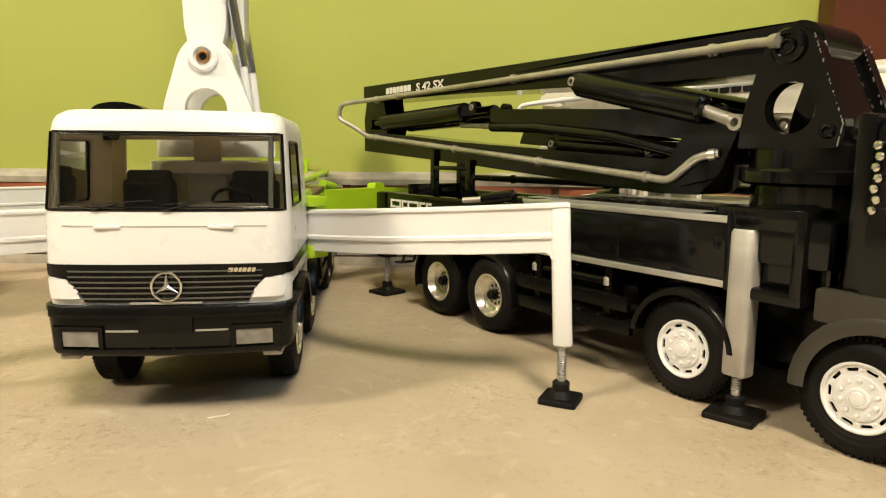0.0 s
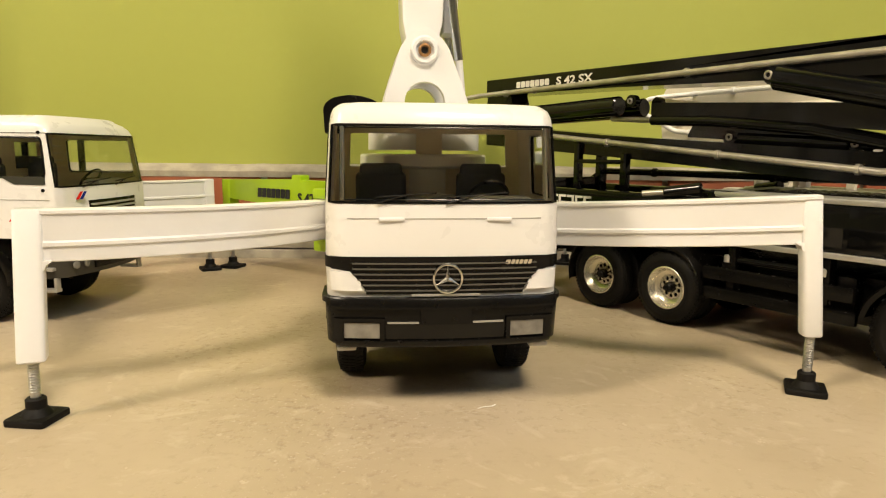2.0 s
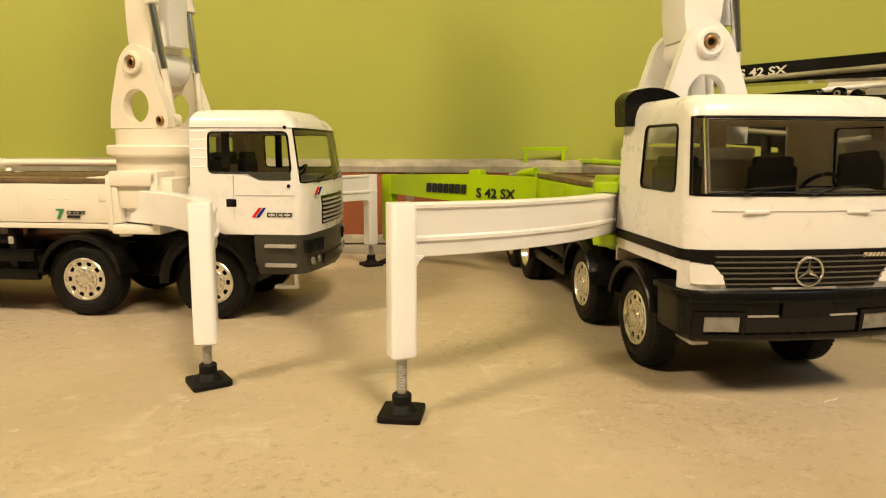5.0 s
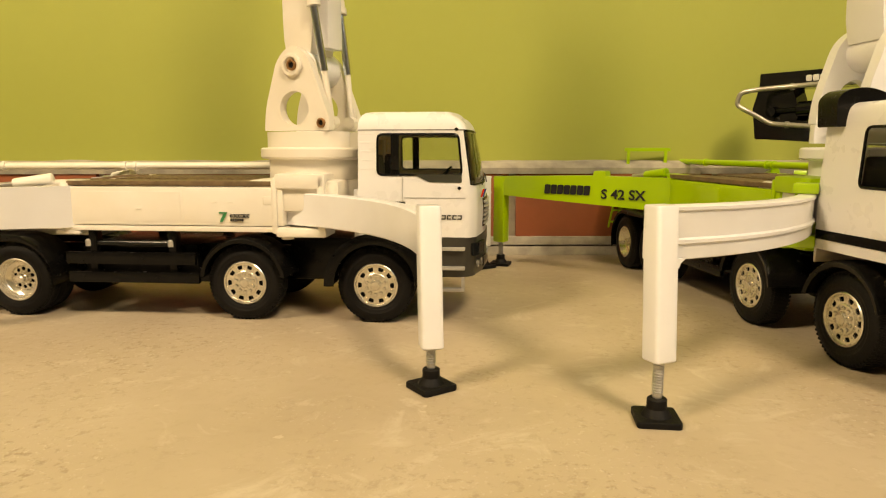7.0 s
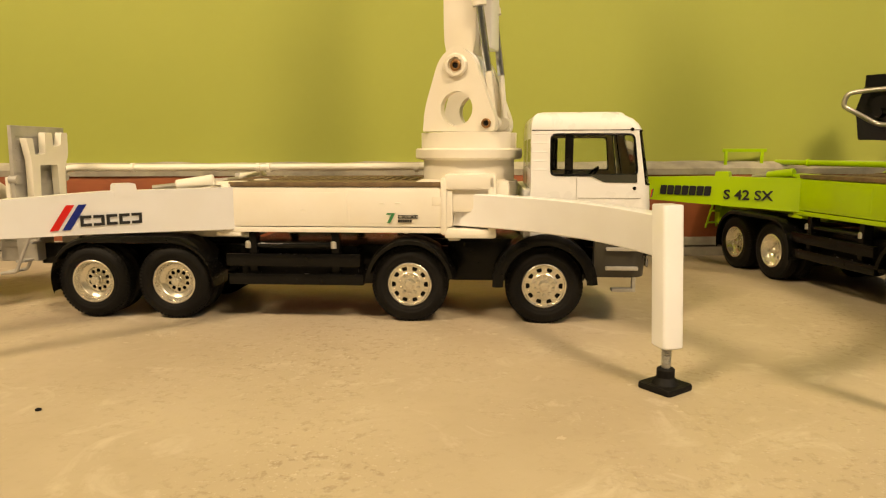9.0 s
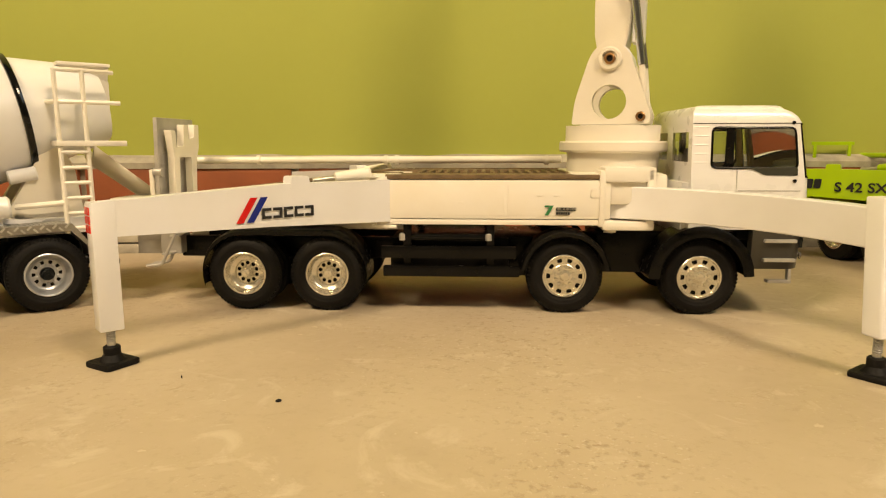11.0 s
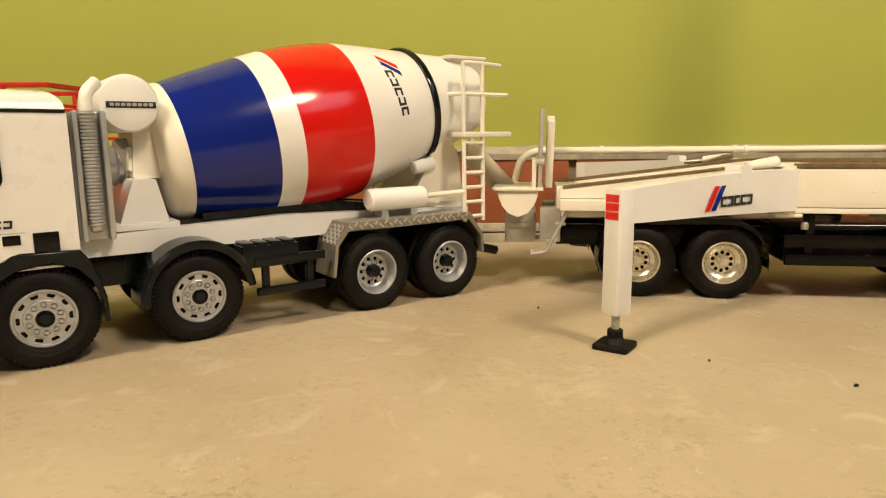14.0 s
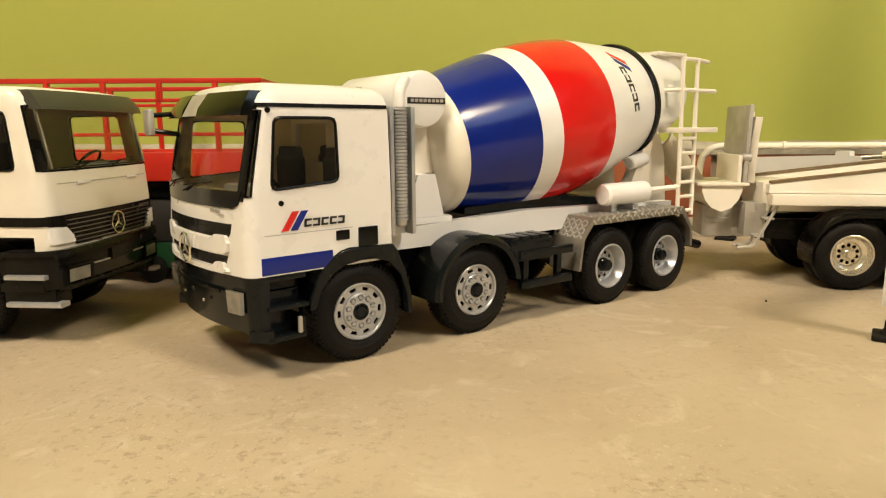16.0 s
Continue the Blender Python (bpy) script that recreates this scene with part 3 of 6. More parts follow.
# ---- cabs ----
class CabForm:
    """The shell of a lorry cab: rows of (z, half width, front x, rear x, bow of the front, corner radius)."""

    def __init__(self, rows, win_x, win_z, shield_z, shield_edge=0.55, slant=0.0):
        self.rows, self.win_x, self.win_z, self.shield_z, self.edge, self.slant = rows, win_x, win_z, shield_z, shield_edge, slant

    def row(self, z):
        r = self.rows
        if z <= r[0][0]:
            return r[0]
        for a, b in zip(r, r[1:]):
            if z <= b[0]:
                t = (z - a[0]) / (b[0] - a[0])
                return tuple(p + (q - p) * t for p, q in zip(a, b))
        return r[-1]

    def front(self, y, z):
        """x of the front skin at y, z."""
        _, w, xf, _, bow, rc = self.row(z)
        f = w - rc
        y = min(abs(y), w - 0.02)
        if y <= f:
            return xf - bow * (y / f) ** 2
        s = (y - f) / rc
        return xf - bow - rc * (1 - math.sqrt(max(0, 1 - s * s)))

    def ring(self, z):
        _, w, xf, xr, bow, rc = self.row(z)
        f = w - rc
        xa, xb = self.win_x(z)
        xc = xf - bow - rc
        half = [(xr, w), (xa, w), (min(xb, xc - 0.3), w), (xc, w)]
        for k in range(1, 6):
            a = math.pi / 2 * (1 - k / 5)
            half.append((xf - bow - rc + rc * math.cos(a), f + rc * math.sin(a)))
        half += [(xf - bow * t * t, f * t) for t in (0.75, 0.5, 0.25)]
        pts = half + [(xf, 0)] + [(x, -y) for x, y in reversed(half)]
        back = [(xr, -0.84 * w), (xr, -0.14 * w), (xr, 0.14 * w), (xr, 0.84 * w)]
        return pts, back

    def build(self, parent, paint, glass, levels, roof, gasket=BLACK, rear_window=None, name="cab_shell", cut=None, lining=None):
        zs = sorted(set(levels) | set(self.win_z) | set(self.shield_z) | set(rear_window or ()))
        shell, panes, sides, backs = bmesh.new(), bmesh.new(), {1: bmesh.new(), -1: bmesh.new()}, bmesh.new()
        grid = []
        for z in zs:
            pts, back = self.ring(z)
            sill = [self.slant if z == self.win_z[0] and i in (1, len(pts) - 2) else 0.0 for i in range(len(pts + back))]
            grid.append([Vector((x, y, z + d)) for (x, y), d in zip(pts + back, sill)])
        m, n = len(grid[0]), len(self.ring(zs[0])[0])

        def quad(bm, i, j):
            k = (i + 1) % m
            bm.faces.new([bm.verts.new(p) for p in (grid[j][i], grid[j][k], grid[j + 1][k], grid[j + 1][i])])
        lo, hi = 4 + round(5 * self.edge) - 1, n - 4 - round(5 * self.edge) - 1
        for j in range(len(zs) - 1):
            zm = (zs[j] + zs[j + 1]) / 2
            for i in range(m):
                k = (i + 1) % m
                shield = self.shield_z[0] < zm < self.shield_z[1] and lo <= i <= hi
                window = self.win_z[0] < zm < self.win_z[1] and i in (1, n - 3)
                rear = rear_window and rear_window[0] < zm < rear_window[1] and i in (n, n + 2)
                if cut and i in (0, 1, 2, n - 4, n - 3, n - 2) and zm < cut:
                    continue
                quad(panes if shield else sides[1 if i == 1 else -1] if window else backs if rear else shell, i, j)
        # the roof: rings drawn in towards the middle
        top = grid[-1]
        cx = sum(p.x for p in top) / m
        rings = [top]
        for s, dz in roof:
            rings.append([Vector((cx + (p.x - cx) * s, p.y * s, zs[-1] + dz)) for p in top])
        for a, b in zip(rings, rings[1:]):
            for i in range(m):
                k = (i + 1) % m
                shell.faces.new([shell.verts.new(p) for p in (a[i], a[k], b[k], b[i])])
        shell.faces.new([shell.verts.new(p) for p in rings[-1]])
        cab = thicken(part(name, mesh_of(name, shell, paint, 45, True), None, parent), 0.7, lining or LINING)
        part("windscreen", panes, glass, cab, "clear curved windscreen")
        for s in (1, -1):
            part("side_window", sides[s], glass, cab)
        if rear_window:
            part("rear_window", backs, glass, cab)
        # rubber seals round the openings
        z0, z1 = self.shield_z
        idx = list(range(lo, hi + 2))
        loop = [self.pt(i, z0) for i in idx] + [self.pt(idx[-1], z) for z in np.linspace(z0, z1, 5)[1:-1]] + [self.pt(i, z1) for i in reversed(idx)] + [self.pt(idx[0], z) for z in np.linspace(z1, z0, 5)[1:-1]]
        bm = bmesh.new()
        tube(bm, loop, 0.28, 8, closed=True)
        part("windscreen_seal", bm, gasket, cab, "black rubber seal")
        z0, z1 = self.win_z
        for s in (1, n - 3):
            c = [self.pt(s, z0), self.pt(s + 1, z0), self.pt(s + 1, z1), self.pt(s, z1)]
            mid = (c[0] + c[1]) / 2
            loop = smooth_path([mid, c[1], c[2], c[3], c[0], mid], 1.6, 4)[:-1]
            bm = bmesh.new()
            tube(bm, loop, 0.34, 8, closed=True)
            part("window_seal", bm, gasket, cab, "black window seal")
        return cab

    def pt(self, i, z):
        pts, back = self.ring(z)
        x, y = (pts + back)[i]
        return Vector((x, y, z + (self.slant if self.win_z and z == self.win_z[0] and i in (1, len(pts) - 2) else 0.0)))

    def skin(self, rows, off, thick, n=14):
        """A curved panel that follows the front: rows of (z, y from, y to)."""
        bm = bmesh.new()
        rings = []
        outer = [[Vector((self.front(a + (b - a) * k / n, z) + off, a + (b - a) * k / n, z)) for k in range(n + 1)] for z, a, b in rows]
        inner = [[p - Vector((thick, 0, 0)) for p in r] for r in outer]
        vo = [[bm.verts.new(p) for p in r] for r in outer]
        vi = [[bm.verts.new(p) for p in r] for r in inner]
        for j in range(len(rows) - 1):
            for k in range(n):
                bm.faces.new((vo[j][k], vo[j][k + 1], vo[j + 1][k + 1], vo[j + 1][k]))
                bm.faces.new((vi[j][k], vi[j + 1][k], vi[j + 1][k + 1], vi[j][k + 1]))
        for r, q in ((vo[0], vi[0]), (vo[-1], vi[-1])):
            for k in range(n):
                bm.faces.new((r[k], q[k], q[k + 1], r[k + 1]))
        for k in (0, n):
            for j in range(len(rows) - 1):
                bm.faces.new((vo[j][k], vo[j + 1][k], vi[j + 1][k], vi[j][k]))
        return bm

    def wrap(self, z0, z1, x_rear, off=0.35, thick=0.8, n=40, both=True):
        """A band round the front and both flanks, back to x_rear."""
        bm = bmesh.new()
        rings = []
        for z, o in ((z0, off - thick), (z0, off), (z1, off), (z1, off - thick)):
            _, w, xf, _, bow, rc = self.row(z)
            f = w - rc
            half = [(x_rear, w + o), (xf - bow - rc, w + o)]
            for k in range(1, 9):
                a = math.pi / 2 * (1 - k / 8)
                half.append((xf - bow - rc + (rc + o) * math.cos(a), f + (rc + o) * math.sin(a)))
            half += [(xf - bow * t * t + o, f * t) for t in (0.75, 0.5, 0.25)]
            pts = half + [(xf + o, 0)] + [(x, -y) for x, y in reversed(half)]
            rings.append([Vector((x, y, z)) for x, y in pts])
        rings.append(rings[0])
        vs = [[bm.verts.new(p) for p in r] for r in rings]
        for a, b in zip(vs, vs[1:]):
            for i in range(len(a) - 1):
                bm.faces.new((a[i], a[i + 1], b[i + 1], b[i]))
        for i in (0, -1):
            bm.faces.new([v[i] for v in vs[:4]])
        return bm


def cab_inside(cab, x_seat, x_dash, z_floor, w, z_dash):
    """Two seats, a dashboard and a steering wheel."""
    for s in (-1, 1):
        bm = bmesh.new()
        box(bm, x_seat - 1, x_seat + 9, s * 12.5 - 5.4, s * 12.5 + 5.4, z_floor + 3, z_floor + 8, bevel=1.2)
        box(bm, x_seat - 3.5, x_seat - 0.5, s * 12.5 - 6.2, s * 12.5 + 6.2, z_floor + 6, z_floor + 18.0, bevel=1.45, seg=4)
        box(bm, x_seat - 3.4, x_seat - 0.8, s * 12.5 - 5.2, s * 12.5 + 5.2, z_floor + 15, z_floor + 20.2, bevel=1.25, seg=4)
        part("seat", bm, SEAT, cab, "dark plastic seat")
    bm = bmesh.new()
    box(bm, x_dash - 6, x_dash, -w + 2, w - 2, z_floor, z_dash - 1, bevel=0.8)
    box(bm, x_dash - 8, x_dash - 3, 4, w - 4, z_dash - 4, z_dash + 0.8, bevel=0.8)
    # unseen pale floor, added to bounce light up into the cab
    part("cab_bounce_floor", boxes((x_seat - 7, x_dash - 5, -w + 1.5, w - 1.5, z_floor + 0.5, z_floor + 2), bevel=0.3), PALELINING, cab)
    part("dashboard", bm, DASH, cab, "grey dashboard")
    bm = bmesh.new()
    c = Vector((x_dash - 10.5, 11, z_dash + 0.6))
    m = frame_at(c, (-0.75, 0, 0.65))
    tube(bm, [m @ Vector((4.2 * math.cos(a), 4.2 * math.sin(a), 0)) for a in np.linspace(0, 2 * math.pi, 25)[:-1]], 0.42, 8, closed=True)
    rod(bm, m @ Vector((-4, 0, 0)), m @ Vector((4, 0, 0)), 0.4, n=8)
    rod(bm, c, c + Vector((5, 0, -4.5)), 0.7, n=8)
    part("steering_wheel", bm, BLACK, cab)


def emblem(parent, at, r, mat=CHROME):
    """A ring with three spokes."""
    bm = bmesh.new()
    tube(bm, [at @ Vector((r * math.cos(a), r * math.sin(a), 0.3)) for a in np.linspace(0, 2 * math.pi, 33)[:-1]], r * 0.1, 8, closed=True)
    for k in range(3):
        a = math.pi / 2 + 2 * math.pi * k / 3
        d, s = Vector((math.cos(a), math.sin(a), 0)), Vector((-math.sin(a), math.cos(a), 0))
        o = Vector((0, 0, 0.3))
        v = [bm.verts.new(at @ p) for p in (o + s * r * 0.17, o + d * r * 0.98, o - s * r * 0.17, o + Vector((0, 0, 0.35)), o)]
        for q in ((0, 1, 3), (1, 2, 3), (0, 4, 1), (1, 4, 2), (0, 3, 4), (2, 4, 3)):
            bm.faces.new([v[i] for i in q])
    return part("emblem", bm, mat, parent, "chrome ring emblem with three spokes", sharp=20)


FRONT = Matrix(((0, 0, 1, 0), (1, 0, 0, 0), (0, 1, 0, 0), (0, 0, 0, 1)))  # x to the vehicle's left, y up, z ahead


def wiper(cab, form, y0, z0, y1, z1):
    bm = bmesh.new()
    pts = [Vector((form.front(y0 + (y1 - y0) * t, z0 + (z1 - z0) * t) + 0.6, y0 + (y1 - y0) * t, z0 + (z1 - z0) * t)) for t in np.linspace(0, 1, 7)]
    tube(bm, pts, 0.16, 6)
    rod(bm, pts[0] + Vector((0.2, 0, -1.2)), pts[3], 0.18, n=6)
    part("wiper", bm, RUBBER, cab, "black windscreen wiper")


def soft_skin(form, z0, z1, ya, yb, off):
    """A curved bar on the front with rounded upper and lower edges."""
    e = min(0.35, (z1 - z0) * 0.3)
    return form.skin([(z0, ya, yb), (z0 + e, ya, yb), (z1 - e, ya, yb), (z1, ya, yb)], off, off + 0.4, 18)


def older_cab(truck, snorkel=True, visor=False, paint=None):
    """A flat-fronted white cab over a black ribbed grille and a black bumper."""
    rows = [(23.5, 24.4, 28.4, -11, 1.2, 4.5), (32, 24.6, 28.6, -11, 1.2, 4.5), (42, 24.5, 28.2, -11, 1.4, 4.4), (58.5, 23.6, 25.4, -11, 1.6, 3.6), (60.5, 23.3, 24.8, -10.8, 1.6, 3.6), (61.8, 22.8, 24.0, -10.4, 1.7, 3.6), (62.6, 21.9, 22.8, -9.8, 1.8, 3.6)]
    paint = paint or CABWHITE
    form = CabForm(rows, lambda z: (2.4, 19.8 - max(0, z - 43.2) * 0.12), (43.2, 57.0), (42.9, 58.4), 0.45)
    cab = form.build(truck, paint, SHIELD, [23.5, 27, 32, 36, 42, 50, 58.5, 60.5, 61.8, 62.6], ((0.96, 0.35), (0.85, 0.55)), rear_window=(49.2, 57.6), cut=25.5, lining=PALELINING)
    cab_inside(cab, -2, 26, 30, 23, 43)
    # bright side strips of the windscreen
    for s in (-1, 1):
        bm = bmesh.new()
        tube(bm, [Vector((form.front(s * 20.9, z) + 0.15, s * 20.9, z)) for z in np.linspace(43.4, 58, 8)], 0.55, 8)
        part("pillar_strip", bm, CHROME, cab, "bright strip on the pillar")
    bm = bmesh.new()
    for z in (43.5, 57.9):
        tube(bm, [Vector((form.front(y, z) + 0.2, y, z)) for y in np.linspace(-20.6, 20.6, 25)], 0.16, 6)
    part("glass_edge", bm, ANTHRACITE, cab, "bright edge of the windscreen")
    # the seam of the front flap with its two handles
    part("flap_seam", form.skin([(39.55, -20, 20), (39.8, -20, 20)], 0.06, 0.3), GREY, cab)
    for y in (-11, 11):
        bm = bmesh.new()
        box(bm, form.front(y, 39.6) - 0.3, form.front(y, 39.6) + 0.5, y - 2.6, y + 2.6, 39.2, 39.9, bevel=0.25)
        part("flap_handle", bm, WHITE, cab)
    # grille
    grille = part("grille", form.skin([(24.2, -16.2, 16.2), (25.4, -16.6, 16.6), (28.8, -19.4, 19.4), (29.4, -23.4, 23.4), (32.0, -23.5, 23.5)], 0.35, 1.0, 24), BLACK, truck, "black ribbed grille")
    for k in range(6):
        z = 24.9 + 1.12 * k
        w = 16.2 + (2.8 if z > 28 else (z - 24.2) * 0.62)
        w = min(w, 19.2)
        part("grille_slat", form.skin([(z, -w, w), (z + 0.16, -w, w), (z + 0.32, -w, w)], 0.85, 0.6, 16), SLAT, grille)
    part("grille_trim", form.skin([(23.9, -7, 7), (24.3, -7, 7)], 0.9, 0.6), GREY, grille)
    part("side_band", form.wrap(29.6, 31.9, -10.5, 0.22, 0.6), BLACK, cab, "black band round the cab")
    emblem(grille, Matrix.Translation((form.front(0, 27.6) + 0.75, 0.3, 27.6)) @ FRONT, 2.9)
    blocks("badge", [1.0, 0.75, 0.6, 0.75, 0.75, 0.7], 0.9, 0.18, CHROME, grille, Matrix.Translation((form.front(13, 30) + 0.75, 12.2, 30.4)) @ FRONT, slant=0.3, label="small chrome badge")
    part("bumper_ledge", form.wrap(22.3, 23.4, 14, 1.1, 1.3), BLACK, truck, "black ledge over the bumper")
    # headlamps in white surrounds
    for s in (-1, 1):
        bm = form.skin([(25.0, s * 16.9, s * 23.2), (26.8, s * 17.4, s * 23.5), (29.0, s * 19.6, s * 23.6)], 0.75, 1.4, 8)
        part("headlamp_surround", bm, WHITE, cab, "white headlamp surround")
    # bumper
    bump = CabForm([(13.2, 23.6, 28.6, 14, 1.6, 4.2), (14.0, 24.4, 29.4, 14, 1.6, 4.4), (22.6, 24.8, 29.8, 14, 1.6, 4.4), (23.6, 24.6, 29.2, 14, 1.6, 4.4)], None, None, None)
    bm = bmesh.new()
    levels = (13.2, 14.0, 17, 20, 22.6, 23.6)
    rings = []
    for z in levels:
        _, w, xf, _, bow, rc = bump.row(z)
        f = w - rc
        half = [(15, w), (20, w)] + [(xf - bow - rc + rc * math.cos(a), f + rc * math.sin(a)) for a in np.linspace(math.pi / 2, 0, 7)] + [(xf - bow * t * t, f * t) for t in (0.75, 0.5, 0.25)]
        pts = half + [(xf, 0)] + [(x, -y) for x, y in reversed(half)]
        rings.append([Vector((x, y, z)) for x, y in pts] + [Vector((15, -w + 3, z)), Vector((xf - 4, -w + 6, z)), Vector((xf - 4, w - 6, z)), Vector((15, w - 3, z))])
    faces_from(bm, rings)
    bumper = part("bumper", bm, BLACK, truck, "black plastic front bumper")
    # no real hollow: a darker panel paints the shade of the recess
    part("recess_shade_panel", bump.skin([(15.0, -12.2, 12.2), (18.2, -12.4, 12.4)], 0.1, 0.4), GLOSSBLACK, bumper, "dark panel standing in for the shaded bumper recess")
    part("bumper_ledge", soft_skin(bump, 21.4, 23.6, -23.6, 23.6, 0.9), BLACK, bumper, "rounded upper ledge of the bumper")
    part("bumper_lip", soft_skin(bump, 13.2, 14.7, -22.6, 22.6, 0.8), BLACK, bumper, "rounded lower lip of the bumper")
    for s in (-1, 1):
        for y0, y1, z0, z1 in ((12.6, 22.8, 18.6, 19.4), (12.6, 13.5, 14.6, 19.4), (20.9, 22.8, 14.6, 19.4)):
            part("lamp_frame", soft_skin(bump, z0, z1, s * y0, s * y1, 0.6), BLACK, bumper)
    part("plate_holder", soft_skin(bump, 18.2, 21.6, -5.2, 5.2, 0.7), BLACK, bumper)
    for y0, y1 in ((-12, -5.6), (5.6, 12)):
        part("bumper_trim", bump.skin([(18.3, y0, y1), (18.65, y0, y1)], 0.35, 0.5), GREY, bumper)
    for s in (-1, 1):
        part("fog_lamp", bump.skin([(15.2, s * 13.6, s * 20.8), (18.4, s * 13.6, s * 20.8)], 0.35, 1.0, 6), LAMP, bumper, "clear rectangular fog lamp")
        if visor:
            continue
        bm = boxes((19.5, 26.5, s * 20.4 - 2.0, s * 20.4 + 2.0, 11.9, 12.9), bevel=0.4)
        part("step", bm, GREY, bumper, "grey entry step")
        part("step", boxes((15, 20.5, s * 22 - 2.2, s * 22 + 2.2, 16.4, 17.4), bevel=0.3), GREY, bumper, "grey entry step")
    # wheel arches behind the steps
    for s in (-1, 1):
        arch(truck, 0, s, 13.4, BLACK, 18, 165)
    for y0, y1, z in ((-14, -2, 44.3), (0, 13, 44.4)):
        wiper(cab, form, y0, 44.0, y1, z + 0.6)
    bm = bmesh.new()
    plate(bm, rounded([(-8, -14), (12, -14), (12, 14), (-8, 14)], 3), [], flat_z, 62.7, 63.6)
    part("roof_panel", bm, WHITE, cab)
    if snorkel:
        bm = bmesh.new()
        plate(bm, rounded([(-26.0, 57.2), (-26.4, 63.8), (-24.4, 65.8), (-19.0, 66.8), (-13.6, 65.4), (-10.6, 62.6), (-20.6, 62.2), (-21.4, 57.4)], [0.6, 1.2, 1.5, 3.5, 2.5, 0.3, 0.5, 0.5], 4), [], front_x, -11.5, -4.6)
        soften(part("air_intake", bm, BLACK, cab, "black air intake on the roof edge"), 0.8, 3)
    if visor:
        part("sun_visor", form.skin([(57.6, -22, 22), (59.5, -22.2, 22.2), (62.2, -21.5, 21.5)], 3.2, 3.8), VISOR, cab, "dark green-grey sun visor")
    return cab, form


def arch(parent, x, s, r, mat, a0=10, a1=170, y0=13.5, y1=24.6, name="mudguard", z=11.3, thick=0.8):
    """A curved mudguard over a wheel on side s."""
    bm = bmesh.new()
    rings = []
    for a in np.linspace(radians(a0), radians(a1), 18):
        c, q = math.cos(a), math.sin(a)
        rings.append([Vector((x + rr * c, s * y, z + rr * q)) for rr, y in ((r, y0), (r, y1), (r - 0.9, y1 + 0.5), (r + thick * 0.3, y1 + 0.8), (r + thick, y1), (r + thick, y0))])
    faces_from(bm, rings)
    return part(name, bm, mat, parent, "curved black mudguard")


def newer_cab(truck, paint=None, marks=True, guard=SATIN):
    """A rounded cab with a large sloping windscreen, a small slatted grille and a black bumper."""
    paint = paint or CABWHITE
    rows = [(26, 24.2, 32.6, -4.6, 2.0, 4.6), (34, 24.4, 32.9, -4.6, 2.0, 4.4), (41, 24.2, 32.2, -4.6, 1.8, 3.6), (57.6, 23.0, 28.8, -4.6, 1.2, 2.4), (59.4, 22.7, 28.0, -4.5, 1.4, 2.6), (60.8, 22.0, 26.8, -4.2, 1.6, 3.0), (61.8, 21.0, 25.0, -3.6, 1.8, 3.4)]
    form = CabForm(rows, lambda z: (1.2, 26.4 - max(0, z - 42) * 0.10), (44.4, 56.2), (41.6, 57.2), 0.5)
    cab = form.build(truck, paint, DARKGLASS, [26, 30, 34, 38, 41, 50, 57.6, 59.4, 60.8, 61.8], ((0.96, 0.6), (0.88, 1.0), (0.75, 1.2)), rear_window=(46, 55), lining=PALELINING)
    cab_inside(cab, 1, 28, 30, 23, 42)
    # the dropped front corner of the door windows, and the dark bar in them
    for s in (-1, 1):
        bm = bmesh.new()
        plate(bm, rounded([(12.0, 44.6), (16.6, 42.3), (26.2, 42.2), (26.0, 44.6)], 0.5, 3), [], side_y, s * 23.6, s * 24.3)
        part("door_window_corner", bm, DIMGLASS, cab, "dropped corner of the door window")
        part("window_bar", boxes((5.2, 7.6, s * 23.5 - 0.35, s * 23.5 + 0.55, 44.4, 55.9), bevel=0.2), BLACK, cab, "black bar between the panes")
        bm = bmesh.new()
        for k in range(5):
            z = 46 + 2.6 * k
            w = form.row(z)[1]
            tube(bm, [(-4.2, s * (w - 0.3), z), (0.2, s * (w - 0.3), z)], 0.4, 8)
        part("cab_ribs", bm, paint, cab, "fine ribs behind the door")
        for x, z in ((25.6, 57.6), (26.6, 40.6)):
            bm = bmesh.new()
            w = form.row(z)[1]
            lathe(bm, [(0.55, 0), (0.5, 0.35), (0.2, 0.4)], (x - 1.2, s * w, z), (0, s, 0), 10)
            part("rivet", bm, BLACK, cab)
        part("door_handle", boxes((6.3, 9.5, s * 24.15 - 0.3, s * 24.15 + 0.35, 34.2, 36.6), bevel=0.2), BLACK, cab, "black recessed door handle")
        part("door_seam", boxes((8.6, 8.75, s * 24.2 - 0.2, s * 24.2 + 0.1, 30.5, 43.8), bevel=0), SILVER, cab)
        part("waist_seam", boxes((9.2, 27.2, s * 24.2 - 0.2, s * 24.2 + 0.12, 37.6, 37.8), bevel=0), GREY, cab)
    if marks:
        slashes(cab, on_side(14.0, -24.42, 31.2), 2.9, 1.0, 0.3, 2.2)
        blocks("printed_letter_bar", [1.25] * 5, 1.3, 0.32, INK, cab, on_side(18.6, -24.42, 31.4), slant=0.15)
        slashes(cab, Matrix.Translation((form.front(-16, 38.5) + 0.1, -18.2, 37.6)) @ Matrix.Rotation(radians(-28), 4, "Z") @ FRONT, 2.4, 0.9, 0.25, 1.4)
    part("roof_seam", form.wrap(57.3, 57.55, -4.5, 0.05, 0.3), LINING, cab, "fine dark seam under the roof")
    grille = part("grille", form.skin([(28.2, -12.5, 12.5), (37.0, -12.8, 12.8)], 0.3, 0.8, 16), BLACK, truck, "black grille with fine slats")
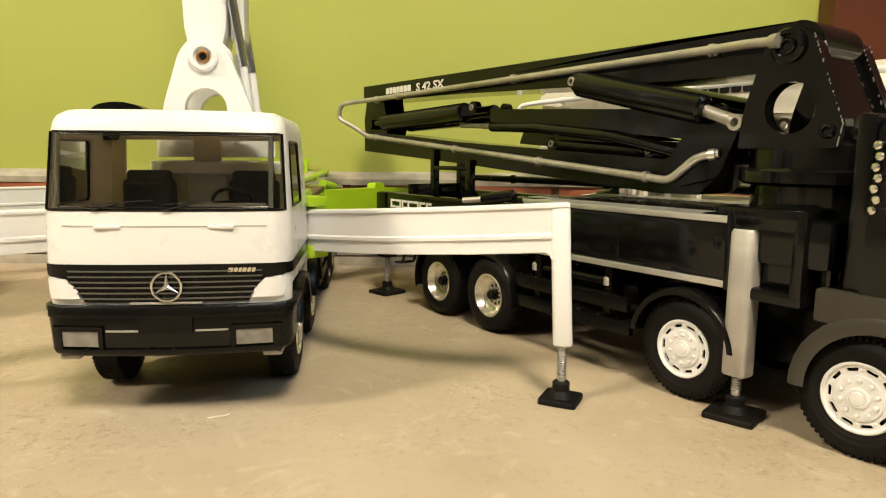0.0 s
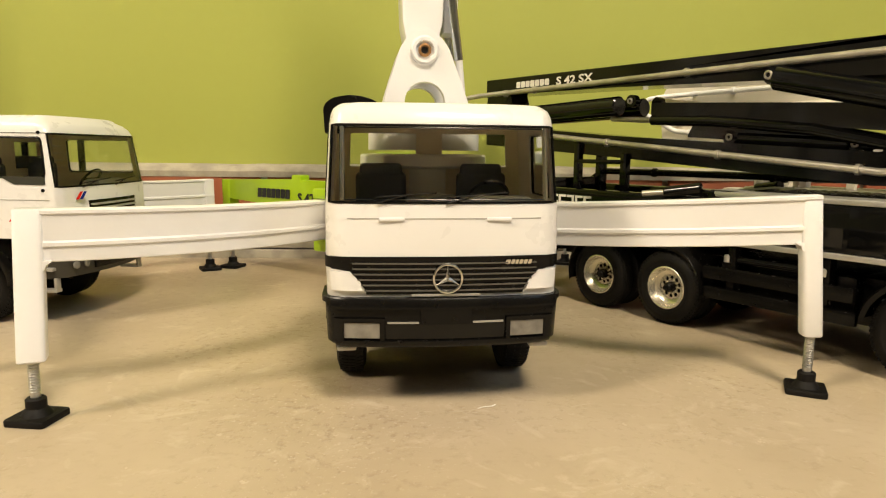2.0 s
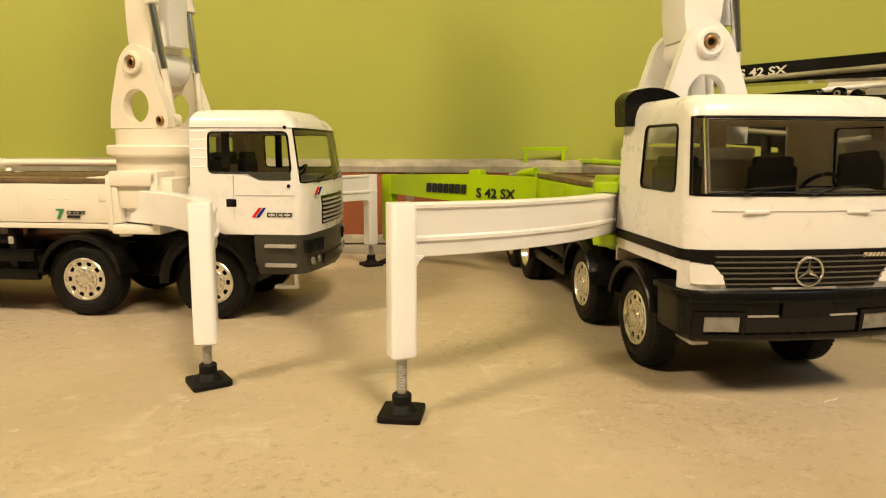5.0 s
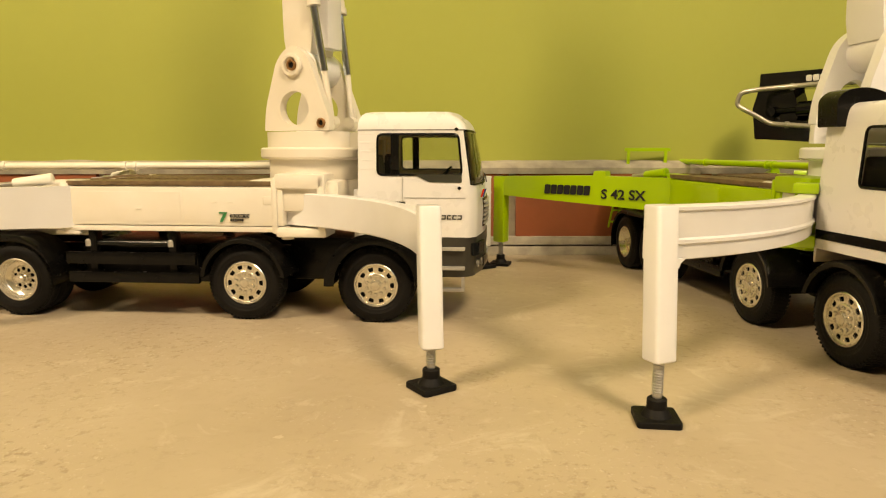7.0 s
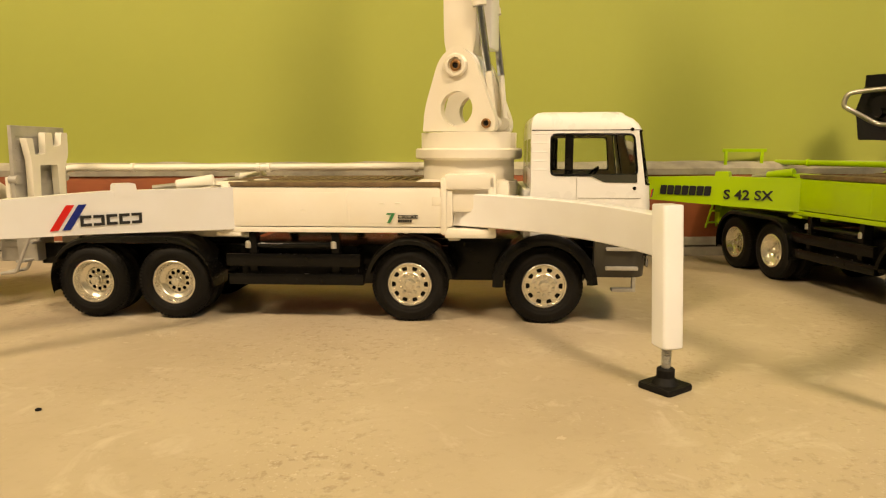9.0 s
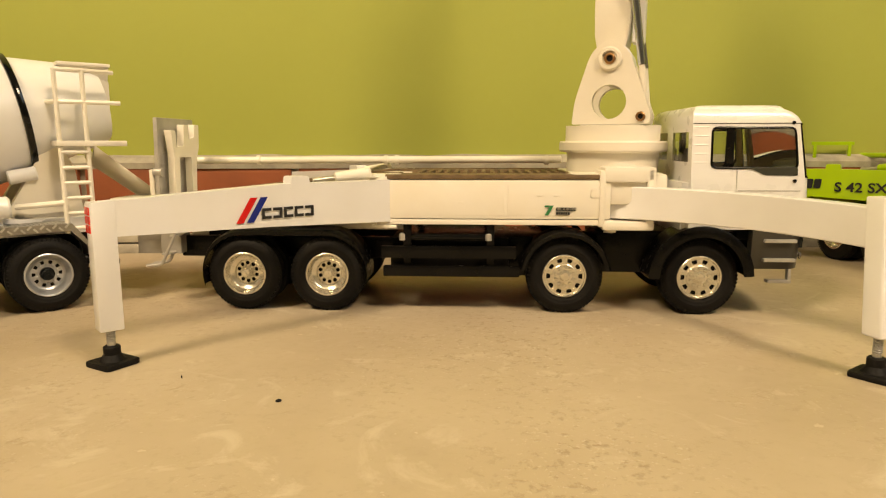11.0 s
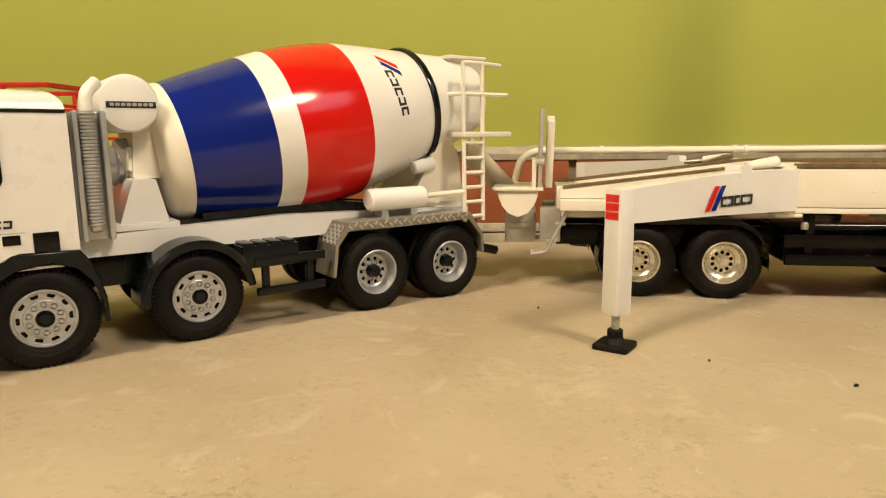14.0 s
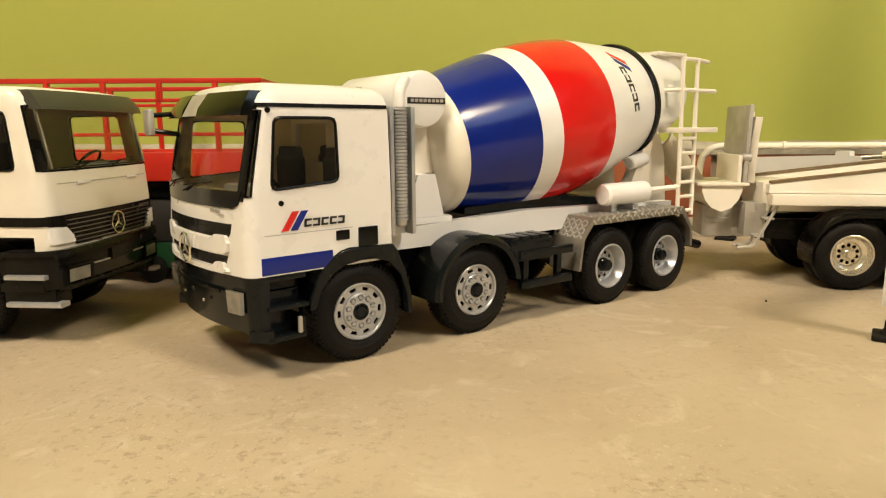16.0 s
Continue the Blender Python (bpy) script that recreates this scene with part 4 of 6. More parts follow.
    for k in range(6):
        part("grille_slat", form.skin([(28.7 + 1.35 * k, -12.2, 12.2), (29.3 + 1.35 * k, -12.2, 12.2)], 0.75, 0.6), GREY, grille)
    # bumper
    bump = CabForm([(13.6, 23.4, 32.2, 14, 2.4, 5.5), (15, 24.4, 33.2, 14, 2.4, 6), (25, 24.8, 33.6, 14, 2.4, 6.2), (26.4, 24.4, 33.0, 14, 2.4, 6)], None, None, None)
    bumper = part("bumper", bump.wrap(14, 26.1, 14.5, 0.0, 3.5), SATIN, truck, "dark satin front bumper")
    for s in (-1, 1):
        part("headlamp", bump.skin([(20.4, s * 13, s * 22.4), (24.2, s * 13, s * 22.8)], 0.25, 0.8, 8), ANTHRACITE, bumper, "dark headlamp unit")
        for k in (0, 1):
            bm = bmesh.new()
            y, z = s * (15.4 + 4 * k), 17.6
            lathe(bm, [(1.2, 0), (1.2, 0.4), (0.8, 0.6)], (bump.front(y, z) - 0.1, y, z), (1, 0.3 * s * k, 0), 14)
            part("fog_lamp", bm, LAMP, bumper)
        for z in (22.7, 16.9):
            part("step", boxes((17.8, 27.2, s * 24.5 - 1, s * 24.5 + 0.9, z - 0.5, z + 0.5), bevel=0.25), GREY, bumper, "grey entry step")
        bm = boxes((20, 27, s * 22.6 - 1.4, s * 22.6 + 1.4, 9.6, 10.6), (26, 27, s * 22.6 - 1, s * 22.6 + 1, 10, 14), bevel=0.25)
        part("low_step", bm, GREY, bumper, "grey bracket step under the bumper")
        arch(truck, 0, s, 13.3, guard, 2, 182, y1=24.9, thick=2.4)
    part("bumper_intake", bump.skin([(15.6, -12, 12), (18.8, -12, 12)], 0.2, 0.6), GLOSSBLACK, bumper)
    for y0, y1 in ((-15, -1), (1, 15)):
        wiper(cab, form, y0, 42.4, y1, 43.6)
    part("rear_panel", boxes((-6.5, -4.4, -22, 22, 24, 40), bevel=0.4), paint, cab)
    return cab, form
# ---- concrete pump lorries ----
def outrigger_front(truck, s, foot, z_root, z_end, leg_bottom, mat, root=(-27.5, 20.5), bulge=4.0, size=8.6, leg_w=5.0, lean=(0.0, 0.0), tall=(11.0, 11.0), flush=True, leg_top=None, pad_turn=0):
    """A curved box arm from behind the cab to a leg with a screw foot, on side s; lean: how far the leg's top stands from its foot."""
    lean = Vector((*lean, 0))
    a, b = Vector((root[0], s * root[1], 0)), Vector((foot[0], foot[1], 0)) + lean
    d = (b - a).normalized()
    nrm = Vector((-d.y, d.x, 0)) * (1 if s < 0 else -1)
    path = []
    for t in np.linspace(0, 1, 17):
        p = a.lerp(b, t) + nrm * bulge * 4 * t * (1 - t)
        path.append(Vector((p.x, p.y, z_root + (z_end - z_root) * t)))
    if flush:
        path[-1] += (path[-1] - path[-2]).normalized() * (leg_w * 0.5 - 0.3)
    def section(h):
        g = h / 11.0
        ribbed = [(1.8, 0.05), (2.25, -0.2), (2.25, -0.8), (1.8, -1.1), (1.8, -6.5 * g), (2.3, -6.9 * g), (2.3, -7.6 * g), (1.8, -7.95 * g), (1.8, -h + 0.2), (1.5, -h)]
        plain = [(1.8, 0.05), (2.1, -0.25), (2.1, -0.8), (2.1, -1.1), (2.1, -6.5 * g), (2.1, -6.9 * g), (2.1, -7.6 * g), (2.1, -7.95 * g), (2.1, -h + 0.3), (1.8, -h)]
        front, back = (ribbed, plain) if s > 0 else (plain, ribbed)
        return front + [(-p, q) for p, q in reversed(back)]

    bm = bmesh.new()
    rings = []
    for k, p in enumerate(path):
        along = (path[min(k + 1, 16)] - path[max(k - 1, 0)]).normalized()
        side = along.cross(Vector((0, 0, 1))).normalized()
        rings.append([p + side * u + Vector((0, 0, v)) for u, v in section(tall[0] + (tall[1] - tall[0]) * k / 16)])
    faces_from(bm, rings)
    arm = part("outrigger_arm", bm, mat, truck, "curved outrigger arm with raised ribs", sharp=30)
    turn = math.degrees(math.atan2(*(path[-1] - path[-3]).xy.yx))
    bm = bmesh.new()
    m = Matrix.Translation((foot[0], foot[1], 0)) @ Matrix.Rotation(radians(turn), 4, "Z")
    w = leg_w / 2
    splay = lambda z: lean * ((z - leg_bottom) / (z_end - leg_bottom))
    ring = lambda q, z: [m @ Vector((x * q, y * q, z)) + splay(z) for x, y in rounded([(-w, -w * 0.9), (w, -w * 0.9), (w, w * 0.9), (-w, w * 0.9)], 0.9, 3)]
    low, top = z_end - tall[1], (leg_top or z_end) + 0.1
    faces_from(bm, [ring(0.9, leg_bottom), ring(1, leg_bottom + 0.3), ring(1, top - 0.3), ring(0.94, top)])
    gusset = [(-w - 1.4, low + 0.1), (-w - 0.5, low - 0.4), (-w - 0.1, low - 1.4), (-w + 0.4, low - 1.4), (-w + 0.4, low + 0.4), (-w - 1.4, low + 0.4)]
    if flush:
        plate(bm, gusset, [], lambda u, v, d: m @ Vector((u, d, v)) + splay(v), -w * 0.78, w * 0.78)
    part("outrigger_leg", bm, mat, arm, "upright outrigger leg")
    pad(truck, foot[0], foot[1], turn + 22 - 39 * s + pad_turn, leg_bottom, size)
    return arm


def outrigger_rear(truck, s, foot, z_root, z_end, leg_bottom, mat, root=(-96.0, 21.5), size=8.8, marks=True):
    """A tapering straight arm that swings out from the body, with an upright leg."""
    a, b = Vector((root[0], s * root[1], 0)), Vector((foot[0], foot[1], 0))
    ln = (b - a).length
    turn = math.degrees(math.atan2(b.y - a.y, b.x - a.x))
    m = Matrix.Translation(a) @ Matrix.Rotation(radians(turn), 4, "Z")
    put = lambda u, v, d: m @ Vector((u, d, v))
    bm = bmesh.new()
    side = rounded([(-3, z_root - 12.6), (ln * 0.5, z_root - 10.8), (ln + 2.6, z_end - 8.0), (ln + 2.8, z_end), (ln * 0.45, z_root + 0.6), (-3, z_root + 0.4)], 0.7, 2)
    plate(bm, side, [], put, -2.3, 2.3)
    arm = soften(part("outrigger_arm", bm, mat, truck, "straight tapering outrigger arm"), 0.4)
    part("arm_lug", bmx(lambda q: plate(q, rounded([(ln * 0.345, z_root - 1), (ln * 0.42, z_root - 1), (ln * 0.415, z_root + 2.6), (ln * 0.35, z_root + 2.6)], 0.6, 2), [], put, -2.4, 2.4)), mat, arm)
    bm = bmesh.new()
    w = 2.75
    ring = lambda q, z: [m @ Vector((ln + x * q, y * q, z)) for x, y in rounded([(-w, -w * 0.9), (w, -w * 0.9), (w, w * 0.9), (-w, w * 0.9)], 0.6, 2)]
    faces_from(bm, [ring(0.95, leg_bottom), ring(1, leg_bottom + 0.2), ring(1, z_end - 0.4), ring(0.96, z_end + 0.1)])
    leg = part("outrigger_leg", bm, mat, arm, "upright outrigger leg")
    if marks:
        for k in range(3):
            bm = bmesh.new()
            for face in (-1, 1):
                box(bm, ln + 2.7, ln + 2.95, -1.9, 1.9, z_end - 7 + 2.1 * k, z_end - 5.2 + 2.1 * k, m=m)
                break
            box(bm, ln - 2.8, ln + 1.2, s * 2.5 - 0.15, s * 2.5 + 0.15, z_end - 7 + 2.1 * k, z_end - 5.2 + 2.1 * k, m=m)
            part("reflector", bm, REFLECTOR, arm, "red reflector")
    pad(truck, foot[0], foot[1], turn + 20, leg_bottom, size)
    return arm, m, ln


def bmx(make):
    bm = bmesh.new()
    make(bm)
    return bm


def pump_chassis(truck, rim_front, rim_rear, axles=(0, -41, -115.3, -141.8), arches=BLACK):
    bm = bmesh.new()
    for s in (-1, 1):
        box(bm, -168, 22, s * 9 - 1.5, s * 9 + 1.5, 14, 21, bevel=0.4)
    for x in axles:
        box(bm, x - 3.5, x + 3.5, -13, 13, 8.5, 14, bevel=0.8)
        rod(bm, (x, -18, 11.3), (x, 18, 11.3), 2.2)
    box(bm, -60, -46, -14, 14, 9, 22, bevel=1)
    box(bm, -30, 14, -12, 12, 10, 24, bevel=1.5)
    # filler box, added to keep the gaps of the side guard dark
    box(bm, -96, -58, -18, 18, 10.5, 22, bevel=1)
    part("chassis", bm, BLACK, truck, "black chassis frame")
    for i, x in enumerate(axles):
        for s in (-1, 1):
            wheel(truck, x, s * (24.4 if i > 1 else 23.3), s < 0, i > 1, rim_rear if i > 1 else rim_front)
    for s in (-1, 1):
        arch(truck, axles[1], s, 13.2, arches, 8, 172)
        # one long guard over the rear pair
        bm = bmesh.new()
        x0, x1, r = axles[2], axles[3], 13.0
        line = [(x0 + r * math.cos(a), 11.3 + r * math.sin(a)) for a in np.linspace(radians(-8), radians(90), 10)]
        line += [(x1 + r * math.cos(a), 11.3 + r * math.sin(a)) for a in np.linspace(radians(90), radians(196), 12)]
        ring = [[Vector((x, s * y, z + dz)) for y, dz in ((13, 0), (24.8, 0), (25.3, -0.9), (25.6, 0.2), (24.8, 0.9), (13, 0.9))] for x, z in line]
        faces_from(bm, ring)
        part("rear_mudguard", bm, arches, truck, "long black mudguard over the rear wheels")
        # side guard bars
        bm = boxes((-98, -56, s * 23.6 - 0.9, s * 23.6 + 0.9, 16.4, 20.2), (-97.4, -55, s * 23.6 - 0.9, s * 23.6 + 0.9, 10.6, 14.0), bevel=0.4)
        for x in (-90, -64):
            box(bm, x - 1.2, x + 1.2, s * 21 - 1.6, s * 21 + 2, 11, 27, bevel=0.3)
        part("side_guard", bm, BLACK, truck, "black side guard with two bars")
        bm = bmesh.new()
        rod(bm, (-90, s * 21, 22.6), (-64, s * 21, 22.6), 1.1)
        rail = part("hydraulic_rod", bm, GLOSSBLACK, truck, "dark glossy rod under the body")
        for x in (-91.5, -64.5):
            part("rod_clamp", bmx(lambda q: lathe(q, [(1.1, 0.4), (1.1, 2.2), (0.7, 2.6)], (x, s * 22.0, 21.4), (0, 0, 1), 12)), SILVER, rail)


def pump_body(truck, paint, trim, deck=BROWN, pipe=None, plain=False):
    for s in (-1, 1):
        body = part("side_box", boxes((-97.0, -27.8, min(s * 12, s * 23.8), max(s * 12, s * 23.8), 28.7, 40.6), bevel=0.6), paint, truck, "long side locker of the pump body")
        part("locker_door", bmx(lambda q: (box(q, -94.5, -60, s * 23.8 - 0.1, s * 23.8 + 0.28, 29.8, 39.2, bevel=0.25))), paint, body)
        part("locker_door", bmx(lambda q: (box(q, -59, -30, s * 23.8 - 0.1, s * 23.8 + 0.28, 29.8, 39.8, bevel=0.25))), paint, body)
        part("locker_handle", boxes((-34, -30.6, s * 24.0 - 0.1, s * 24.0 + 0.45, 35.2, 38.0), bevel=0.4), trim, body, "recessed handle")
        for x in (-74, -50, -45):
            part("latch", boxes((x, x + 1.6, s * 24.0 - 0.1, s * 24.0 + 0.4, 33.6 if x < -60 else 35.8, 34.0 if x < -60 else 36.2), bevel=0.1), trim, body)
        part("lower_rail", boxes((-97.5, -27, s * 22.2 - 1.6, s * 22.2 + 2.1, 26.9, 28.5), bevel=0.3), SILVER if paint is GLOSSBLACK else paint, body, "pale rail along the foot of the body")
        part("walkway", boxes((-96.5, -31, min(s * 13, s * 23.6), max(s * 13, s * 23.6), 40.8, 42.3), bevel=0.3), deck, body, "brown walkway plate")
        # hinge post of the rear arm
        bm = bmesh.new()
        lathe(bm, [(2.4, 26.2), (2.4, 41.6)], (-97.2, s * 21.6, 0), (0, 0, 1), 16)
        box(bm, -101, -93, min(s * 17, s * 24), max(s * 17, s * 24), 25.6, 26.8, bevel=0.5)
        part("hinge_post", bm, paint, body)
        # pocket of the front arm
        lo, hi = min(s * 12, s * 16.6), max(s * 12, s * 16.6)
        part("arm_pocket", boxes((-30, -13, lo, hi, 29, 40.4), bevel=1.0), paint, body)
        lo, hi = min(s * 12.5, s * 24.4), max(s * 12.5, s * 24.4)
        bm = boxes((-30.2, -14.6, lo, hi, 40.0, 44.6), (-30.2, -14.6, lo, hi, 25.4, 28.2), (-31.4, -29.4, lo, hi, 26.4, 43.6), bevel=0.9)
        box(bm, -17.2, -14.8, lo, hi, 26.0, 44.2, bevel=0.6)
        lathe(bm, [(1.9, 24.6), (1.9, 25.6)], (-27.4, s * 21.4, 0), (0, 0, 1), 16)
        part("arm_bracket", bm, paint, body, "rounded clamp that holds the front arm")
    bm = boxes((-92, -30, -12.2, 12.2, 27, 39.4), (-168, -92, -14, 14, 24, 34), bevel=0.6)
    part("body_core", bm, paint, truck)
    # rear platform, falling towards the hopper
    for s in (-1, 1):
        bm = bmesh.new()
        plate(bm, [(-167, 30.6), (-92, 30.6), (-92, 41.6), (-100, 41.6), (-167, 33.4)], [], side_y, s * 12.5, s * 17.5)
        rear = part("rear_platform", bm, paint, truck)
        bm = bmesh.new()
        plate(bm, [(-166, 33.7), (-100, 41.8), (-92, 41.9), (-92, 42.6), (-100, 42.5), (-166, 34.6)], [], side_y, s * 13.5, s * 17)
        part("walkway", bm, deck, rear, "brown ramp strip")
        part("rear_rail", boxes((-167, -99, s * 17 - 4, s * 17 + 1, 26.8, 30.4), bevel=0.3), paint, rear)
        bm = bmesh.new()
        rod(bm, (-111.6, s * 26.4, 41.2), (-101.2, s * 22.4, 42.9), 1.75, bevel=0.4)
        box(bm, -103, -92, min(s * 17.5, s * 23), max(s * 17.5, s * 23), 41.2, 42.4, bevel=0.4)
        ram = part("swing_cylinder", bm, paint, truck, "swing cylinder of the rear arm")
        rod_bm = bmesh.new()
        rod(rod_bm, (-117.6, s * 29.2, 40.6), (-111, s * 26.2, 41.3), 0.9)
        part("piston_rod", rod_bm, PIPE, ram)
    # a row of low ribs over the middle of the deck
    bm = boxes(*[(-88 + 3 * k, -86.6 + 3 * k, -11, 11, 39.3, 42.5) for k in range(17)], bevel=0.25)
    part("deck_ribs", bm, BLACK if paint is GLOSSBLACK else deck, truck, "ribbed deck plate")
    # delivery pipe along the far edge of the deck
    bm = bmesh.new()
    tube(bm, [(-184, 10, 30), (-181, 17, 42), (-176, 19.5, 45.4), (-42, 19.5, 45.8), (-38, 19.5, 45.8)], 1.3, 12, bend=5)
    for x in (-151, -103, -99, -44):
        lathe(bm, [(1.75, 0), (1.75, 1.3)], (x, 19.5, 45.5), (1, 0, 0), 14)
    part("delivery_pipe", bm, pipe or paint, truck, "long concrete delivery pipe over the deck")


def hopper(truck, paint, grate, style="raised"):
    """A half-round trough across the tail, its valve housing, a step, and a grate raised or laid flat on it."""
    cx, top = -181.0, 32.9
    bow = [(-6.9, 0), (-6.6, -2.4), (-5.4, -5.4), (-3.2, -8.0), (0, -9.2), (3.2, -8.0), (5.4, -5.4), (6.6, -2.4), (6.9, 0)]
    bm = bmesh.new()
    faces_from(bm, [[Vector((cx + u, y, top + v)) for u, v in bow] for y in (-13.4, -13.0, 13.0, 13.4)])
    tub = part("hopper", bm, paint, truck, "half-round concrete hopper")
    part("hopper_rim", boxes((cx - 8.8, cx + 8.6, -14.4, 14.4, top - 0.2, top + 0.9), bevel=0.35), paint, tub)
    bm = boxes((-185.6, -174.8, -6.6, 6.6, 14.0, 25.4), (-184.4, -176, -7.2, 7.2, 19, 21), bevel=0.7)
    part("hopper_valve", bm, grate, tub, "grey valve housing under the hopper")
    part("tail_box", boxes((-173.4, -166.4, -14.5, -7, 15.4, 27.0), (-172.4, -166, 7, 14.5, 15.4, 27.0), bevel=0.6), grate, truck, "grey box under the tail")
    part("back_panel", boxes((-176.4, -174.9, -13.2, 13.2, top + 0.6, 43.2), bevel=0.3), paint, tub, "low panel behind the hopper")
    if style == "raised":
        lift = Matrix.Translation((-173.8, 0, top + 0.6)) @ Matrix.Rotation(radians(1.5), 4, "Y")
        bm = bmesh.new()
        box(bm, -0.7, 0.7, -13.4, 13.4, 0, 26.6, bevel=0.3, m=lift)
        for y in (-12.4, 12.4):
            lathe(bm, [(1.5, -1.4), (1.5, 1.4)], lift @ Vector((0, y, 8.8)), (1, 0, 0), 14)
        for k in range(6):
            box(bm, 0.6, 0.85, -12, 12, 3 + 4 * k, 3.4 + 4 * k, m=lift)
        part("raised_grate", bm, grate, tub, "grey hopper grate folded upright")
        outline = [(-9.4, 0), (-6.0, 0), (-5.6, 13.6), (3.4, 13.6), (3.8, 0), (7.2, 0), (7.6, 13.2), (9.6, 16.6), (9.8, 24.8), (6.4, 24.8), (5.8, 20.4), (1.8, 19.6), (1.4, 24.6), (-2.2, 24.6), (-2.6, 17.4), (-7.6, 17.0), (-8.4, 22.6), (-11.6, 22.6), (-9.6, 15.0)]
        bm = bmesh.new()
        plate(bm, rounded(outline, 0.5, 2), [], lambda u, v, d: lift @ Vector((d, u, v)), 2.0, 4.4)
        soften(part("grate_fork", bm, paint, tub, "forked frame on the grate"), 0.3)
    elif style == "frame":
        bm = boxes((-172.2, -171.4, -10.4, -8.8, 33.4, 51), (-172.2, -171.4, 8.8, 10.4, 33.4, 51), (-172.1, -171.5, -11.6, 12.0, 50.4, 52.2), bevel=0.2)
        part("raised_grate", bm, grate, tub, "thin upright frame of the hopper grate")
    for s in (-1, 1):
        bm = bmesh.new()
        for y in (s * 18.8, s * 13.6):
            tube(bm, [(-163.4, y, 28.4), (-171.2, y, 12.6), (-176.4, y, 12.0)], 0.55, 8, bend=1.2)
        step = part("rear_step", bm, grate, truck, "bent grey step under the tail")
        for x, z in ((-166.6, 22.0), (-169.6, 16.0), (-174.0, 12.3)):
            part("tread", boxes((x - 1.6, x + 1.6, min(s * 13.6, s * 18.8), max(s * 13.6, s * 18.8), z - 0.35, z + 0.35), bevel=0.15), grate, step)


def turret(truck, paint, turn, centre=-23.7, boom=True, rivet=None, shift=0.0, lift=0.0):
    """Slewing turret with two lugs; the boom stands upright in them. Its own axes: u ahead, d to the left."""
    cx = centre
    m = Matrix.Translation((cx, shift, lift)) @ Matrix.Rotation(radians(turn), 4, "Z")
    rot = m.to_3x3()
    put = lambda u, v, d: m @ Vector((u, d, v))
    bm = bmesh.new()
    lathe(bm, [(16.0, 34), (16.0, 42), (14.8, 42.2), (14.8, 48.6), (16.9, 48.9), (17.4, 49.4), (17.4, 51.8), (17.0, 52.3), (14.3, 52.4)], (cx, shift, 0), (0, 0, 1), 48)
    base = part("turret_base", bm, paint, truck, "round slewing turret")
    part("pedestal", boxes((cx - 16, cx + 13, -23, 23, 33, 42.6), bevel=1.6), paint, truck, "wide pedestal under the turret")
    bm = bmesh.new()
    for s in (-1, 1):
        ring = [(15.0 * math.cos(a), s * (3.2 + 9.2 * math.sin(a))) for a in np.linspace(0, math.pi, 22)]
        plate(bm, ring, [], lambda u, v, d: m @ Vector((u, v, d)), 52.2, 57.3)
    soften(part("turret_collar", bm, paint, base), 0.4)
    if boom:
        outline = rounded([(-12.0, 57.6), (11.8, 57.6), (12.2, 61.0), (5.0, 80.0), (-0.75, 84.4), (-6.5, 80.0), (-11.4, 64.5)], [0.5, 0.8, 2.0, 4.5, 5.2, 4.5, 5.0], 6)
        hole, pins, inner, outer, lean = (-0.6, 64.5, 5.3), ((-0.75, 77.6, 1.7), (9.2, 59.9, 1.5)), 7.0, 10.3, 0.0
    else:
        outline = rounded([(-13.7, 56.6), (7.7, 56.6), (9.1, 61.0), (1.3, 79.6), (-3.8, 82.6), (-8.5, 79.6), (-13.1, 64)], [0.5, 0.8, 2.0, 4.2, 5.2, 4.2, 3.0], 5)
        hole, pins, inner, outer, lean = (-2.6, 65.0, 5.4), ((-3.8, 77.8, 1.7), (5.5, 60.0, 1.5)), 8.6, 12.2, 0.0
    for s in (-1, 1):
        y0, y1 = s * inner, s * outer
        tilt = lambda u, v, d: put(u, v, d - s * lean * (v - 57.5))
        bm = bmesh.new()
        plate(bm, outline, [circle(*hole)], tilt, y0, y1)
        soften(part("boom_lug", bm, paint, base, "upright lug with a round opening"), 0.45)
        bm = bmesh.new()
        lathe(bm, [(3.7, 0), (3.7, 0.9), (3.2, 1.3), (2.4, 1.3), (2.3, 0.4)], tilt(pins[0][0], pins[0][1], y1 - s * 0.1), rot @ Vector((0, s, 0)), 24)
        part("bearing_ring", bm, paint, base)
        for pu, pz, r in pins:
            p = tilt(pu, pz, y1 + s * (0.3 if pz > 70 else 0))
            bolt(base, p.x, p.y, p.z, r, rot @ Vector((0, s, 0)), rivet)
    if not boom:
        bm = bmesh.new()
        plate(bm, [(4.4, 56.8), (6.4, 56.8), (7.8, 60.9), (1.4, 75.6), (-0.4, 75.0), (5.8, 60.7)], [], put, -inner + 0.2, inner - 0.2)
        part("turret_core", bm, paint, base, "front plate of the turret between its lugs")
        part("boom_pin", bmx(lambda q: lathe(q, [(5.6, -inner), (5.6, inner)], put(-3.8, 77.8, 0), rot @ Vector((0, 1, 0)), 28)), paint, base, "thick hinge barrel between the lugs")
        return base
    # upright boom
    bm = bmesh.new()
    ring = lambda x0, x1, w, z: [m @ Vector((x, y, z)) for x, y in rounded([(x0, -w), (x1, -w), (x1, w), (x0, w)], 0.7, 2)]
    faces_from(bm, [ring(-5.0, 3.0, 6.6, 79), ring(-6.2, 4.4, 6.7, 85.5), ring(-6.4, 4.8, 6.8, 92), ring(-6.6, 5.0, 6.8, 120), ring(-6.2, 4.6, 6.4, 230)])
    boom_ob = part("boom", bm, paint, truck, "upright folded boom section")
    bm = bmesh.new()
    faces_from(bm, [ring(5.0, 8.6, 4.1, 83.2), ring(5.0, 8.8, 4.2, 83.8), ring(5.2, 8.8, 4.2, 225)])
